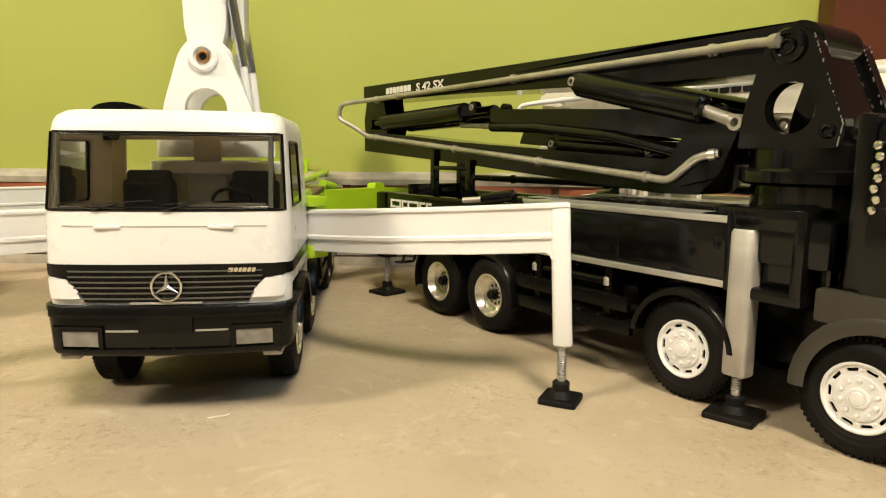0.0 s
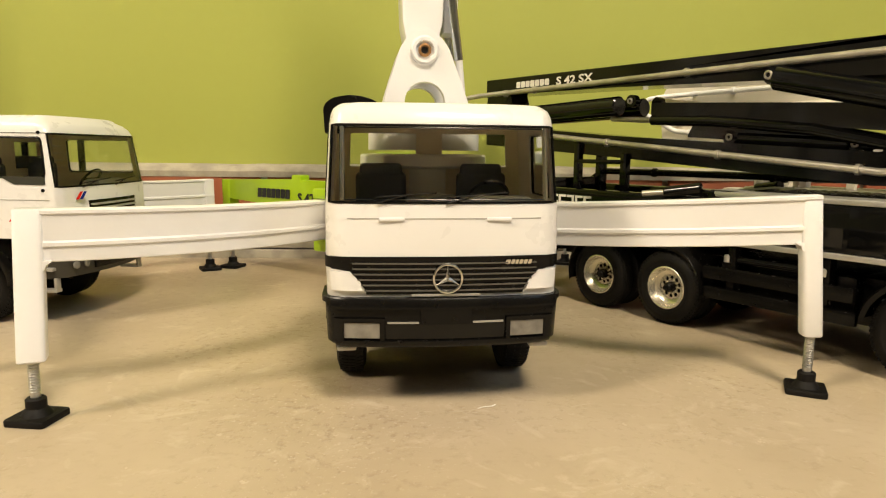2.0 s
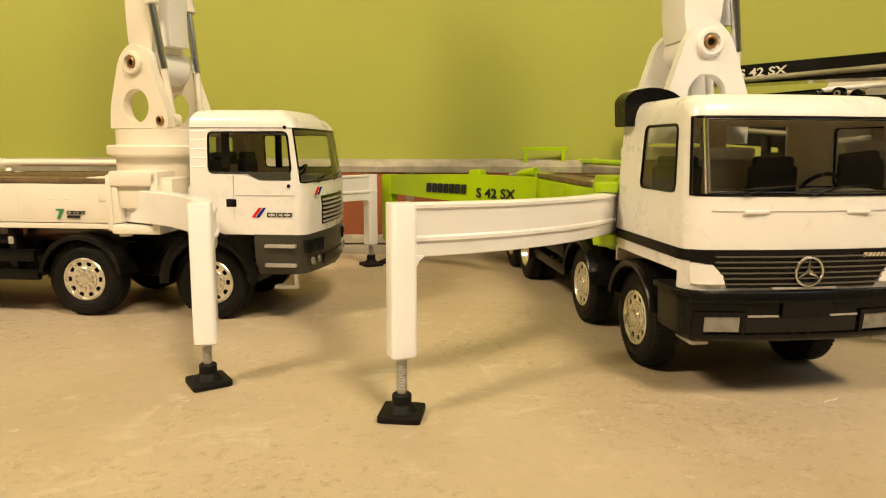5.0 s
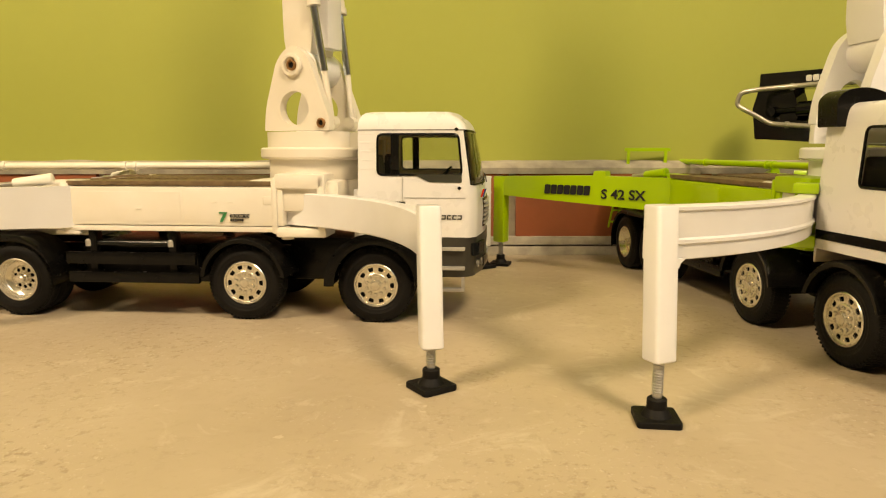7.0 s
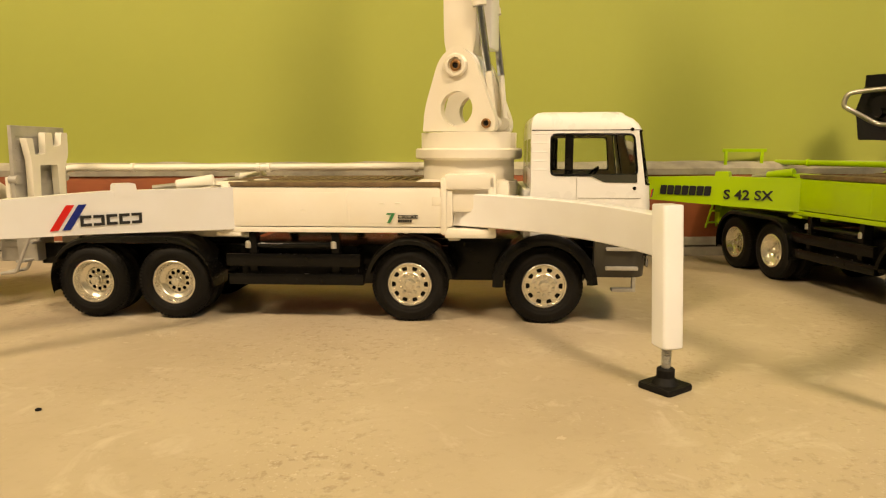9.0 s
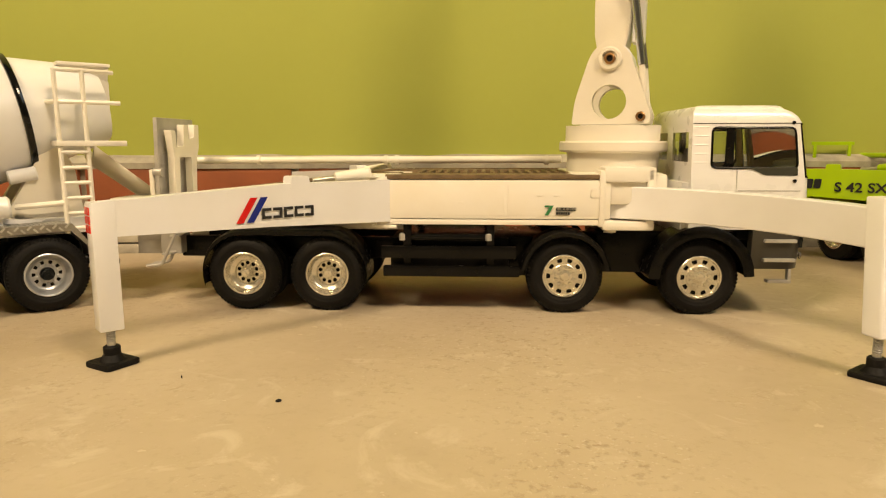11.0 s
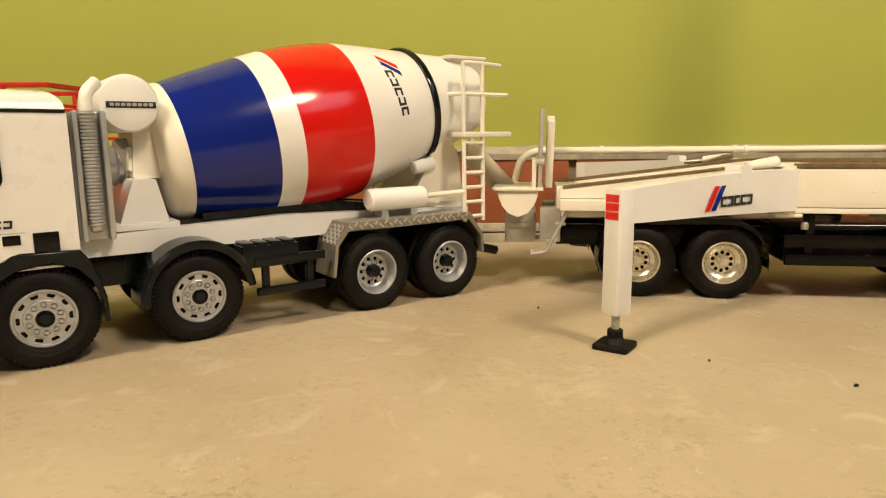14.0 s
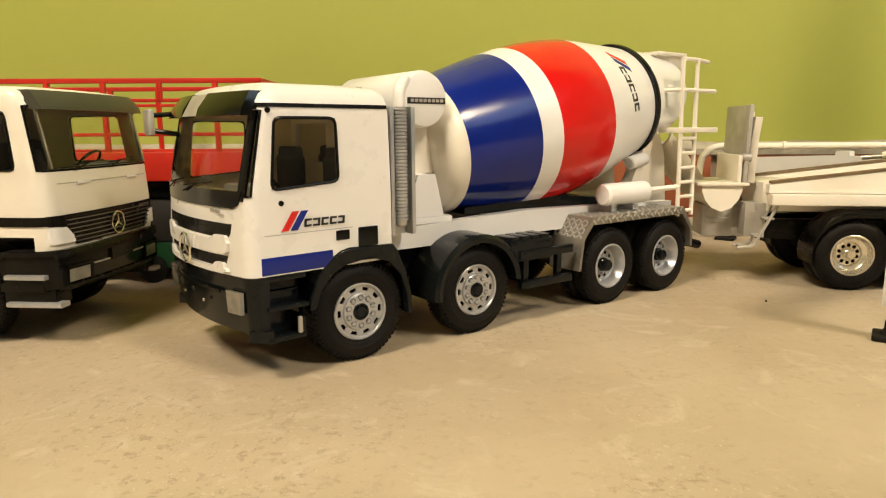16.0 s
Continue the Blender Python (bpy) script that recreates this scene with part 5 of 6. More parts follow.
    part("boom_section", bm, WHITE, boom_ob, "second boom section folded alongside")
    part("boom_pin", bmx(lambda q: lathe(q, [(5.4, -6.9), (5.4, 6.9)], put(0.6, 77.0, 0), rot @ Vector((0, 1, 0)), 28)), WHITE, boom_ob, "white round barrel between the lugs")
    for s in (-1, 1):
        foot, mid, top = Vector((10.4, s * 6.0, 60.2)), Vector((8.7, s * 7.1, 75.8)), Vector((5.9, s * 7.8, 96))
        bm = bmesh.new()
        rod(bm, m @ foot, m @ mid, 1.0)
        lathe(bm, [(2.0, -1.5), (2.0, 1.5)], m @ foot, rot @ Vector((0, 1, 0)), 16)
        ram = part("lift_cylinder", bm, paint, truck, "lift cylinder with a bright rod")
        bm = bmesh.new()
        rod(bm, m @ mid, m @ (mid.lerp(top, 0.97)), 1.2)
        part("piston_rod", bm, BRIGHTROD, ram, "bright piston rod")
        bm = bmesh.new()
        rod(bm, m @ (mid.lerp(top, 0.96)), m @ (mid + (top - mid) * 2.4), 1.9, bevel=0.4)
        lathe(bm, [(2.2, 0), (2.2, 2)], m @ mid.lerp(top, 0.96), rot @ (top - mid), 18)
        part("cylinder_barrel", bm, paint, ram)
    return base
def folded_boom(truck, paint, pipe, words=True, rivet=None, first=None):
    """A boom laid back over the body: three sections with their cylinders and pipes."""
    def bar(pts, w0, w1, name, label, parent=truck, mat=paint):
        bm = bmesh.new()
        plate(bm, rounded(pts, 0.6, 2), [], side_y, w0, w1)
        return soften(part(name, bm, mat, parent, label), 0.4)
    top = bar(first or [(-224, 78.2), (-150, 76.8), (-60, 73.6), (-27, 73.2), (-24.5, 78), (-29, 83.6), (-95, 84.0), (-224, 85.0)], -7.4, 7.4, "boom_first_section", "long upper boom section laid level")
    low = bar([(-224, 56.2), (-150, 51.6), (-62, 45.2), (-50, 45.4), (-42, 53), (-40, 64.2), (-45, 65.4), (-52, 64), (-60, 54), (-150, 59.4), (-214, 64.6), (-224, 63)], -7.0, 7.0, "boom_second_section", "lower boom section, slightly sloping")
    mid = bar([(-134, 66.2), (-56, 59.2), (-50, 60), (-50, 65), (-56, 66.6), (-134, 70.6)], -6.0, 6.0, "boom_third_section", "middle boom section folded between the others")
    bar([(-120, 58.6), (-60, 54.6), (-56, 58.2), (-118, 62.6)], -4.6, 4.6, "boom_fourth_section", "end boom section folded inside")
    # the knuckle at the rear end
    bar([(-226, 56), (-214, 56), (-206, 66), (-212, 84), (-224, 84), (-228, 70)], -5.0, 5.0, "boom_knuckle", "black hinge at the end of the boom")
    # lift cylinders between the lugs and the upper section
    for s in (-1, 1):
        bm = bmesh.new()
        rod(bm, (-88, s * 10.4, 75.0), (-47, s * 10.8, 65.6), 3.5, bevel=0.7)
        lathe(bm, [(2.6, -1.6), (2.6, 1.6)], (-88.6, s * 9.8, 75.6), (0, 1, 0), 18)
        ram = part("lift_cylinder", bm, paint, truck, "thick lift cylinder")
        bm = bmesh.new()
        rod(bm, (-48, s * 10.4, 65.8), (-39.5, s * 10.6, 62.8), 1.5)
        lathe(bm, [(1.0, -1.3), (1.9, -1.3), (1.9, 1.3), (1.0, 1.3)], (-38.8, s * 10.6, 62.5), (0, 1, 0), 18, cap=False)
        part("piston_rod", bm, PIPE, ram, "bare metal piston rod")
        bolt(ram, -88.6, s * 13.0, 75.6, 1.3, (0, s, 0), rivet)
        # smaller cylinders at the knuckle and the inner fold
        bm = bmesh.new()
        rod(bm, (-206, s * 6.4, 68.4), (-147, s * 7.0, 70.0), 3.6, bevel=0.5)
        rod(bm, (-219, s * 5.8, 68.0), (-205, s * 5.8, 68.8), 1.2)
        lathe(bm, [(2.2, -1.2), (2.2, 1.2)], (-141, s * 7.2, 71.4), (0, 1, 0), 16)
        lathe(bm, [(2.2, -1.2), (2.2, 1.2)], (-218, s * 6.4, 68), (0, 1, 0), 16)
        k = part("fold_cylinder", bm, paint, truck, "fold cylinder at the rear knuckle")
        bolt(k, -141, s * 8.6, 71.4, 1.1, (0, s, 0), rivet)
        bm = bmesh.new()
        tube(bm, [(-134, s * 5, 64.6), (-110, s * 6, 63.6), (-78, s * 6.4, 60.2), (-56, s * 6.6, 55.6)], 1.7, 12)
        part("fold_cylinder", bm, paint, truck, "long fold cylinder")
        bm = bmesh.new()
        rod(bm, (-152, s * 5, 65.6), (-132, s * 5, 64.6), 0.9)
        part("piston_rod", bm, PIPE, k)
        bm = bmesh.new()
        rod(bm, (-102, s * 3.2, 58.2), (-69, s * 3.4, 56.2), 2.1, bevel=0.4)
        lathe(bm, [(2.3, -1.0), (2.3, 1.0)], (-104.5, s * 3.6, 58.4), (0, 1, 0), 16)
        lathe(bm, [(1.9, -1.0), (1.9, 1.0)], (-67.5, s * 3.6, 56.2), (0, 1, 0), 16)
        j = part("fold_cylinder", bm, paint, truck, "short fold cylinder")
        bolt(j, -104.5, s * 4.7, 58.4, 1.1, (0, s, 0), rivet)
        bolt(j, -67.5, s * 4.7, 56.2, 1.0, (0, s, 0), rivet)
        # a notched lug on the lower section
        bm = bmesh.new()
        plate(bm, rounded([(-56, 47), (-44, 50), (-39.5, 61), (-44, 67.5), (-50, 66), (-58, 54)], 1.4, 3), [], side_y, s * 7.1, s * 8.6)
        part("boom_lug", bm, paint, low)
    # delivery pipe along both long sections
    bm = bmesh.new()
    y = -9.6
    tube(bm, [(-29, y - 3.6, 78.9), (-36, y - 3.4, 79.2), (-44, y - 1, 79.5), (-206, y, 78.4), (-220, y - 5, 77.6)], 1.05, 12, bend=3)
    tube(bm, [(-220, y - 5, 77.6), (-227, y - 8, 76.6), (-228, y - 8.4, 71), (-225, y - 7, 69.0), (-221, y - 3, 66.0), (-217, y, 62.8), (-208, y, 62.0), (-62, y, 49.2), (-57, y, 48.6), (-49, y, 54.8), (-44, y + 1, 55.6)], 1.05, 12, bend=4)
    for x, z in ((-47, 79.5), (-118, 79.1), (-190, 78.5), (-208, 78.2), (-209, 62.1), (-150, 56.8), (-105, 52.9), (-64, 49.4)):
        lathe(bm, [(1.5, -0.6), (1.5, 0.6)], (x, y, z), (1, 0, 0.0), 14)
    lathe(bm, [(1.55, -1), (1.55, 1.2)], (-30, y - 3.4, 79.0), (0.95, -0.3, 0), 18)
    lathe(bm, [(1.4, -0.8), (1.4, 0.8)], (-45.6, y + 0.5, 55.3), (0.9, 0.3, 0.1), 18)
    part("delivery_pipe", bm, pipe, truck, "dull metal concrete pipe along the boom")
    if words:
        lettering("printed_words", "S 42 SX", PRINTWHITE, top, on_side(-179.4, -7.45, 79.8), 19.2, 3.2, label="white printed model mark")
        blocks("printed_letter_bar", [2.5] * 7, 2.6, 0.4, PRINTWHITE, top, on_side(-203.5, -7.45, 80.2), open_bars=False)
    # rest frame under the boom
    bm = boxes((-167.4, -164.6, -8.6, -6, 30, 57), (-144.5, -141.6, -8.6, -6, 36, 53), (-167, -142, -8.6, -6.4, 49.0, 50.6), (-167.4, -164.6, 4, 8, 30, 57), bevel=0.4)
    part("boom_rest", bm, paint, truck, "upright boom rest on the deck")


def stowed_outriggers(truck, paint):
    """Outriggers folded against the body, legs with feet just off the floor."""
    for s in (-1, 1):
        bm = bmesh.new()
        w = 2.75
        ring = lambda q, z: [Vector((-27.4 + x * q, s * 22.6 + y * q, z)) for x, y in rounded([(-w, -w * 0.9), (w, -w * 0.9), (w, w * 0.9), (-w, w * 0.9)], 1.6, 4)]
        faces_from(bm, [ring(0.92, 8.6), ring(1, 8.9), ring(1, 39.2), ring(0.85, 39.9)])
        leg = part("outrigger_leg", bm, GREY, truck, "bare grey metal outrigger leg")
        bm = boxes((-36, -16, min(s * 14, s * 21), max(s * 14, s * 21), 28, 44.4), bevel=1.2)
        part("outrigger_arm", bm, paint, truck)
        pad(truck, -27.4, s * 22.6, 14, 8.6, 10.6)
        arm = part("rear_outrigger_arm", bmx(lambda q: box(q, -182, -92, s * 21 - 2.4, s * 21 + 2.6, 30.5, 40.2, bevel=0.8)), paint, truck, "rear outrigger arm folded along the body")
        part("outrigger_leg", boxes((-183, -176, s * 21 - 3, s * 21 + 3, 14, 40), bevel=0.8), paint, arm)
        pad(truck, -179.5, s * 21, 10, 14, 11)
        if s < 0:
            blocks("printed_letter_bar", [3.6] * 7, 3.2, 0.5, PRINTWHITE, arm, on_side(-172, s * 23.65, 34.6))
# ---- the drum mixer lorry ----
def mixer(x, y, turn):
    t = thing("mixer_truck", "white toy mixer lorry with a blue, white and red drum", "toy truck", x, y, turn)
    axles = (0, -34.4, -86.5, -114)
    rows = [(22.6, 24.2, 29.7, -8.4, 2.6, 3.4), (30, 24.3, 29.7, -8.4, 2.6, 3.4), (40, 24.2, 29.1, -8.4, 2.8, 2.8), (56, 23.5, 25.6, -8.4, 2.6, 2.6), (58, 23.2, 24.8, -8.2, 2.4, 2.6), (59.6, 22.6, 23.6, -7.8, 2.2, 2.8), (60.6, 21.6, 22.2, -7.0, 2.0, 3.0)]
    form = CabForm(rows, lambda z: (5.3, 20.9 - max(0, z - 41) * 0.11), (40.3, 54.8), (39.2, 56.2), 0.45, slant=1.1)
    cab = form.build(t, CABWHITE, SHIELD, [22.6, 26.5, 30, 35, 40, 48, 56, 58, 59.6, 60.6], ((0.95, 0.8), (0.87, 1.3), (0.7, 1.6)), rear_window=(44, 54), cut=22.9, lining=PALELINING)
    cab_inside(cab, 0, 26, 28, 23, 40)
    part("roof_line", form.wrap(56.9, 57.7, -8.2, 0.2, 0.5), BLACK, cab, "black line under the roof")
    # black windscreen surround and sun visor
    for s in (-1, 1):
        part("screen_pillar", form.skin([(38.2, s * 20.4, s * 22.4), (48, s * 20.6, s * 22.6), (57, s * 20.4, s * 22.3)], 0.25, 0.7, 8), GLOSSBLACK, cab, "black windscreen pillar")
        part("sun_visor", form.skin([(55.2, s * 4.6, s * 21.8), (57, s * 4.6, s * 21.8), (60.2, s * 4.6, s * 20.6)], 2.6, 3.0, 10), GLOSSBLACK, cab, "black glossy sun visor")
    part("visor_middle", form.skin([(55.4, -4.4, 4.4), (60.0, -4.4, 4.4)], 2.5, 2.8), GREY, cab, "grey middle of the sun visor")
    part("screen_foot", form.skin([(36.6, -19.0, 19.0), (37.4, -20.8, 20.8), (40.2, -22, 22)], 0.3, 0.8), GLOSSBLACK, cab, "black strip under the windscreen")
    for y0, y1 in ((-16, -3), (-2, 12)):
        wiper(cab, form, y0, 40.4, y1, 41.8)
    # grille
    grille = part("grille", form.skin([(30.4, -17.4, 17.4), (31.4, -18.2, 18.2), (33.4, -18.6, 18.6)], 0.12, 0.5, 20), BLACK, t, "dark upper slot of the grille")
    part("lower_slot", form.skin([(24.2, -15.0, 15.0), (25.0, -16.4, 16.4), (26.6, -17.0, 17.0)], 0.12, 0.5, 20), BLACK, grille, "dark lower slot of the grille")
    for z, w in ((32.1, 17.6), (25.6, 15.6)):
        part("grille_slat", form.skin([(z, -w, w), (z + 0.2, -w, w)], 0.3, 0.3, 16), BLACK, grille)
    for z0, z1, w in ((29.8, 31.0, 17.6), (23.8, 25.2, 16.4)):
        for s in (-1, 1):
            part("bar_end", form.skin([(z0, s * 11.6, s * w), (z1 - 0.3, s * 13.0, s * w), (z1, s * 13.6, s * (w - 0.4))], 0.8, 1.0, 8), CABWHITE, grille, "raised white end of the bar")
    for z0, z1, w in ((27.0, 30.0, 17.6), (22.9, 24.0, 17.0)):
        part("grille_bar", form.skin([(z0, -w + 1, w - 1), (z0 + 0.7, -w, w), (z1 - 0.6, -w - 0.4, w + 0.4), (z1, -w, w)], 0.75, 1.0, 20), CABWHITE, grille, "white grille bar")
    emblem(grille, Matrix.Translation((form.front(0, 26.6) + 1.0, 0, 26.6)) @ FRONT, 3.2)
    blocks("badge", [0.8] * 6, 0.8, 0.15, GREY, cab, Matrix.Translation((form.front(12, 36) + 0.1, 10.4, 35.4)) @ FRONT)
    for s in (-1, 1):
        # door details
        part("blue_stripe", boxes((7.4, 23.9, s * 24.25 - 0.3, s * 24.25 + 0.12, 22.9, 26.5), bevel=0.05), BLUE, cab, "blue stripe along the door foot")
        part("door_handle", boxes((3.0, 6.4, s * 24.2 - 0.3, s * 24.2 + 0.3, 28.4, 30.6), bevel=0.2), BLACK, cab, "black door handle")
        vent = part("cab_vent", boxes((-4.4, 0.7, s * 24.2 - 0.3, s * 24.2 + 0.5, 26.4, 30.8), bevel=0.25), ANTHRACITE, cab, "anthracite air vent over the wheel")
        part("vent_mouth", boxes((-4.0, 0.3, s * 24.6 - 0.3, s * 24.6 + 0.2, 28.4, 30.4), bevel=0.15), BLACK, vent, "black mouth of the vent")
        part("waist_seam", boxes((2, 23, s * 24.2 - 0.3, s * 24.2 + 0.12, 30.95, 31.12), bevel=0), PALERIM, cab)
        part("door_seam", boxes((1.65, 1.78, s * 24.0 - 0.3, s * 24.0 + 0.08, 31, 40), bevel=0), SILVER, cab)
        bm = bmesh.new()
        for px, pz in ((19, 37.5), (20.6, 56.3)):
            lathe(bm, [(0.62, 0), (0.5, 0.35), (0.2, 0.4)], (px, s * (form.row(pz)[1] + 0.02), pz), (0, s, 0), 10)
        part("rivet", bm, BLACK, cab)
    side = on_side(19.3, 24.42, 31.7, left=True)
    slashes(cab, side, 4.0, 1.6, 0.45, 2.6)
    blocks("printed_letter_bar", [1.65] * 5, 1.7, 0.38, INK, cab, on_side(14.1, 24.42, 32.2, left=True), slant=0.2)
    # mirrors
    for s in (-1,):
        bm = bmesh.new()
        tube(bm, [(24, s * 20, 56.5), (27, s * 21, 56.2), (31, s * 21.5, 56)], 0.6, 8)
        tube(bm, [(24, s * 20, 51.5), (27, s * 21, 52), (31, s * 21.5, 52.6)], 0.6, 8)
        mir = part("mirror_arm", bm, BLACK, t, "black double mirror arm")
        part("mirror", boxes((29.6, 31.2, s * 21.5 - 2.2, s * 21.5 + 2.2, 51.2, 57.4), bevel=0.6), GREY, mir, "grey side mirror")
    # bumper with steps
    bump = CabForm([(10.0, 23.4, 28.4, 14, 2.6, 3.2), (12, 24.2, 29.8, 14, 2.6, 3.4), (21, 24.5, 30.2, 14, 2.6, 3.4), (22.6, 24.2, 29.6, 14, 2.6, 3.4)], None, None, None)
    bumper = part("bumper", bump.wrap(10.4, 22.4, 22.4, 0.0, 3.0), ANTHRACITE, t, "anthracite front bumper")
    part("bumper_groove", bump.skin([(18.4, -13.6, 13.6), (19.0, -13.6, 13.6)], 0.12, 0.5, 16), BLACK, bumper)
    for s in (-1, 1):
        part("headlamp", bump.skin([(14.6, s * 16.6, s * 21.0), (19.4, s * 16.6, s * 21.6)], 0.3, 0.8, 8), LAMP, bumper, "clear headlamp in the bumper")
        bm = bmesh.new()
        lathe(bm, [(0.45, 0), (0.4, 0.3), (0.15, 0.35)], (bump.front(6, 15.5) - 0.05, s * 6, 15.5), (1, 0, 0), 10)
        part("tow_pin", bm, CHROME, bumper, "small bright tow pin")
        bm = bmesh.new()
        plate(bm, [(23.7, s * 24.3), (26.4, s * 21.8), (25.4, s * 20.6), (22.0, s * 21.6), (22.0, s * 24.3)], [], flat_z, 8.6, 11.0)
        part("bumper_foot", bm, ANTHRACITE, bumper, "anthracite foot of the bumper corner")
        bm = boxes((13.6, 23, s * 22 - 2.4, s * 22 + 2.5, 15.0, 16.0), (14, 23, s * 21.8 - 2.6, s * 21.8 + 2.4, 21.3, 22.4), (14.4, 23.4, s * 21.5 - 2.6, s * 21.5 + 2.8, 8.2, 9.5), (14.4, 15.6, s * 21.5 - 2.6, s * 21.5 + 2.6, 8.4, 13), (14, 23, s * 19.6 - 0.6, s * 19.6 + 0.6, 9, 22), bevel=0.3)
        box(bm, 14.6, 22.4, s * 20.6 - 0.5, s * 20.6 + 0.5, 18.2, 18.8, bevel=0.2)
        part("entry_steps", bm, ANTHRACITE, bumper, "anthracite entry steps")
        part("step_bracket", boxes((15.4, 16.3, s * 24.2 - 0.5, s * 24.2 + 0.4, 9.4, 13.0), bevel=0.25), GREY, bumper, "worn grey step bracket")
        # square-topped mudguard round the front wheel
        bm = bmesh.new()
        plate(bm, [(13.4, 13.6), (12.9, 16.5), (11.2, 20.6), (9.6, 22.9), (7.4, 24.9), (5.4, 26.0), (3.4, 26.5), (-8.2, 26.2), (-9.4, 24.6), (-11.6, 19.6), (-12.9, 14.7), (-13.2, 8.6), (-12.2, 8.6), (-11.8, 14.0), (-10.2, 18.6), (-7.2, 22.0), (-3.4, 23.2), (0.4, 23.3), (4.6, 22.6), (8.0, 20.6), (10.4, 17.6), (11.9, 13.6)], [], side_y, s * 13, s * 25.0)
        soften(part("mudguard", bm, ANTHRACITE, t), 0.35)
        arch(t, axles[1], s, 13.2, ANTHRACITE, -5, 175, y0=13, y1=24.8, thick=1.3)
    # the tilting cab sits a little askew on the frame
    askew = Matrix.Translation((0, 24.2 * MM, 0)) @ Matrix.Rotation(radians(3.5), 4, "Z") @ Matrix.Translation((0, -24.2 * MM, 0))
    for ob in (cab, grille, mir, bumper):
        ob.matrix_basis = askew @ ob.matrix_basis
    # chassis
    bm = bmesh.new()
    for s in (-1, 1):
        box(bm, -136, 20, s * 9 - 1.5, s * 9 + 1.5, 14, 22, bevel=0.4)
    for a in axles:
        box(bm, a - 3.5, a + 3.5, -13, 13, 8.5, 14, bevel=0.8)
        rod(bm, (a, -18, 11.3), (a, 18, 11.3), 2.2)
    box(bm, -6, 16, -12, 12, 10, 24, bevel=1.5)
    part("chassis", bm, ANTHRACITE, t)
    for i, a in enumerate(axles):
        for s in (-1, 1):
            wheel(t, a, s * (24.4 if i > 1 else 23.3), s < 0, i > 1, (PALERIM, ANTHRACITE))
    # white subframe
    for s in (-1, 1):
        bm = bmesh.new()
        plate(bm, [(-9, 22.6), (-128, 22.6), (-128, 27.6), (-60, 29.4), (-9, 27.6)], [], side_y, s * 12.0, s * 15.5)
        part("subframe", bm, WHITE, t, "white subframe beam")
        # cradle coloured dark so that it passes for the shaded gap under the drum
        bm = bmesh.new()
        plate(bm, [(-40, 29.2), (-104, 27.8), (-104, 29.4), (-78, 32.2), (-40, 31)], [], side_y, s * 6.0, s * 11)
        part("drum_cradle", bm, ANTHRACITE, t, "cradle under the drum, dark to stand in for the shaded gap")
        # battery box and side bars
        bm = boxes((-62, -46, s * 19.5 - 4, s * 19.5 + 4, 16.5, 22.6), bevel=0.6)
        case = part("battery_box", bm, ANTHRACITE, t, "dark battery box with ribbed lid")
        part("box_lid", boxes(*[(-61 + 3.8 * k, -58 + 3.8 * k, s * 19.5 - 3.6, s * 19.5 + 3.6, 22.4, 23.4) for k in range(4)], bevel=0.3), ANTHRACITE, case)
        bm = boxes((-69.5, -49, s * 23.4 - 0.9, s * 23.4 + 0.9, 17.2, 19.6), (-69.5, -49.5, s * 23.4 - 0.9, s * 23.4 + 0.9, 8.8, 11.0), (-66.5, -64.5, s * 22 - 0.8, s * 22 + 0.8, 9, 19), (-53.5, -51.5, s * 22 - 0.8, s * 22 + 0.8, 9, 19), bevel=0.3)
        part("side_guard", bm, ANTHRACITE, t, "dark side guard of two bars")
        # folded tread-plate mudguard over the rear wheels
        bm = bmesh.new()
        line = [(-72.4, 11.2), (-73.6, 20.2), (-77.0, 24.4), (-121.0, 24.4), (-126.0, 18.6), (-126.4, 13.0)]
        up = [(-71.4, 11.2), (-72.6, 20.6), (-76.4, 26.7), (-121.6, 26.7), (-127.0, 19.0), (-127.4, 13.0)]
        plate(bm, line + up[::-1], [], side_y, s * 13, s * 25)
        guard = part("rear_mudguard", bm, TREADPLATE, t, "folded tread-plate mudguard")
        bm = bmesh.new()
        random.seed(5)
        spans = (((-72.6, 20.6), (-76.4, 26.7)), ((-76.4, 26.7), (-121.6, 26.7)))
        for (xa, za), (xb, zb) in spans:
            ln = math.hypot(xb - xa, zb - za)
            for i in range(int(ln / 1.25)):
                for j in range(9):
                    f = (i + 0.5) * 1.25 / ln
                    if f > 0.98:
                        continue
                    c = Vector((xa + (xb - xa) * f, s * (13.8 + 1.27 * j), za + (zb - za) * f))
                    nrm = Vector((-(zb - za), 0, (xb - xa))).normalized()
                    nrm = nrm if nrm.z > 0 else -nrm
                    m = frame_at(c, nrm) @ Matrix.Rotation(radians(45 if (i + j) % 2 else -45), 4, "Z")
                    box(bm, -0.66, 0.66, -0.22, 0.22, -0.05, 0.24, m=m)
        for i in range(26):
            m = frame_at(Vector((-77.5 - 1.7 * i, s * 25.0, 25.2 + 0.9 * (i % 2))), (0, s, 0)) @ Matrix.Rotation(radians(45 if i % 2 else -45), 4, "Z")
            box(bm, -0.8, 0.8, -0.28, 0.28, -0.05, 0.3, m=m)
        part("tread_studs", bm, SILVER, guard, "raised studs of the tread plate")
        # upright exhaust or cooler stack behind the cab
    bm = bmesh.new()
    rod(bm, (-12.6, 21.4, 29.5), (-12.6, 21.4, 57.8), 1.45, n=24, bevel=0.4)
    stack = part("exhaust_pipe", bm, SILVER, t, "tall silver exhaust pipe")
    bm = bmesh.new()
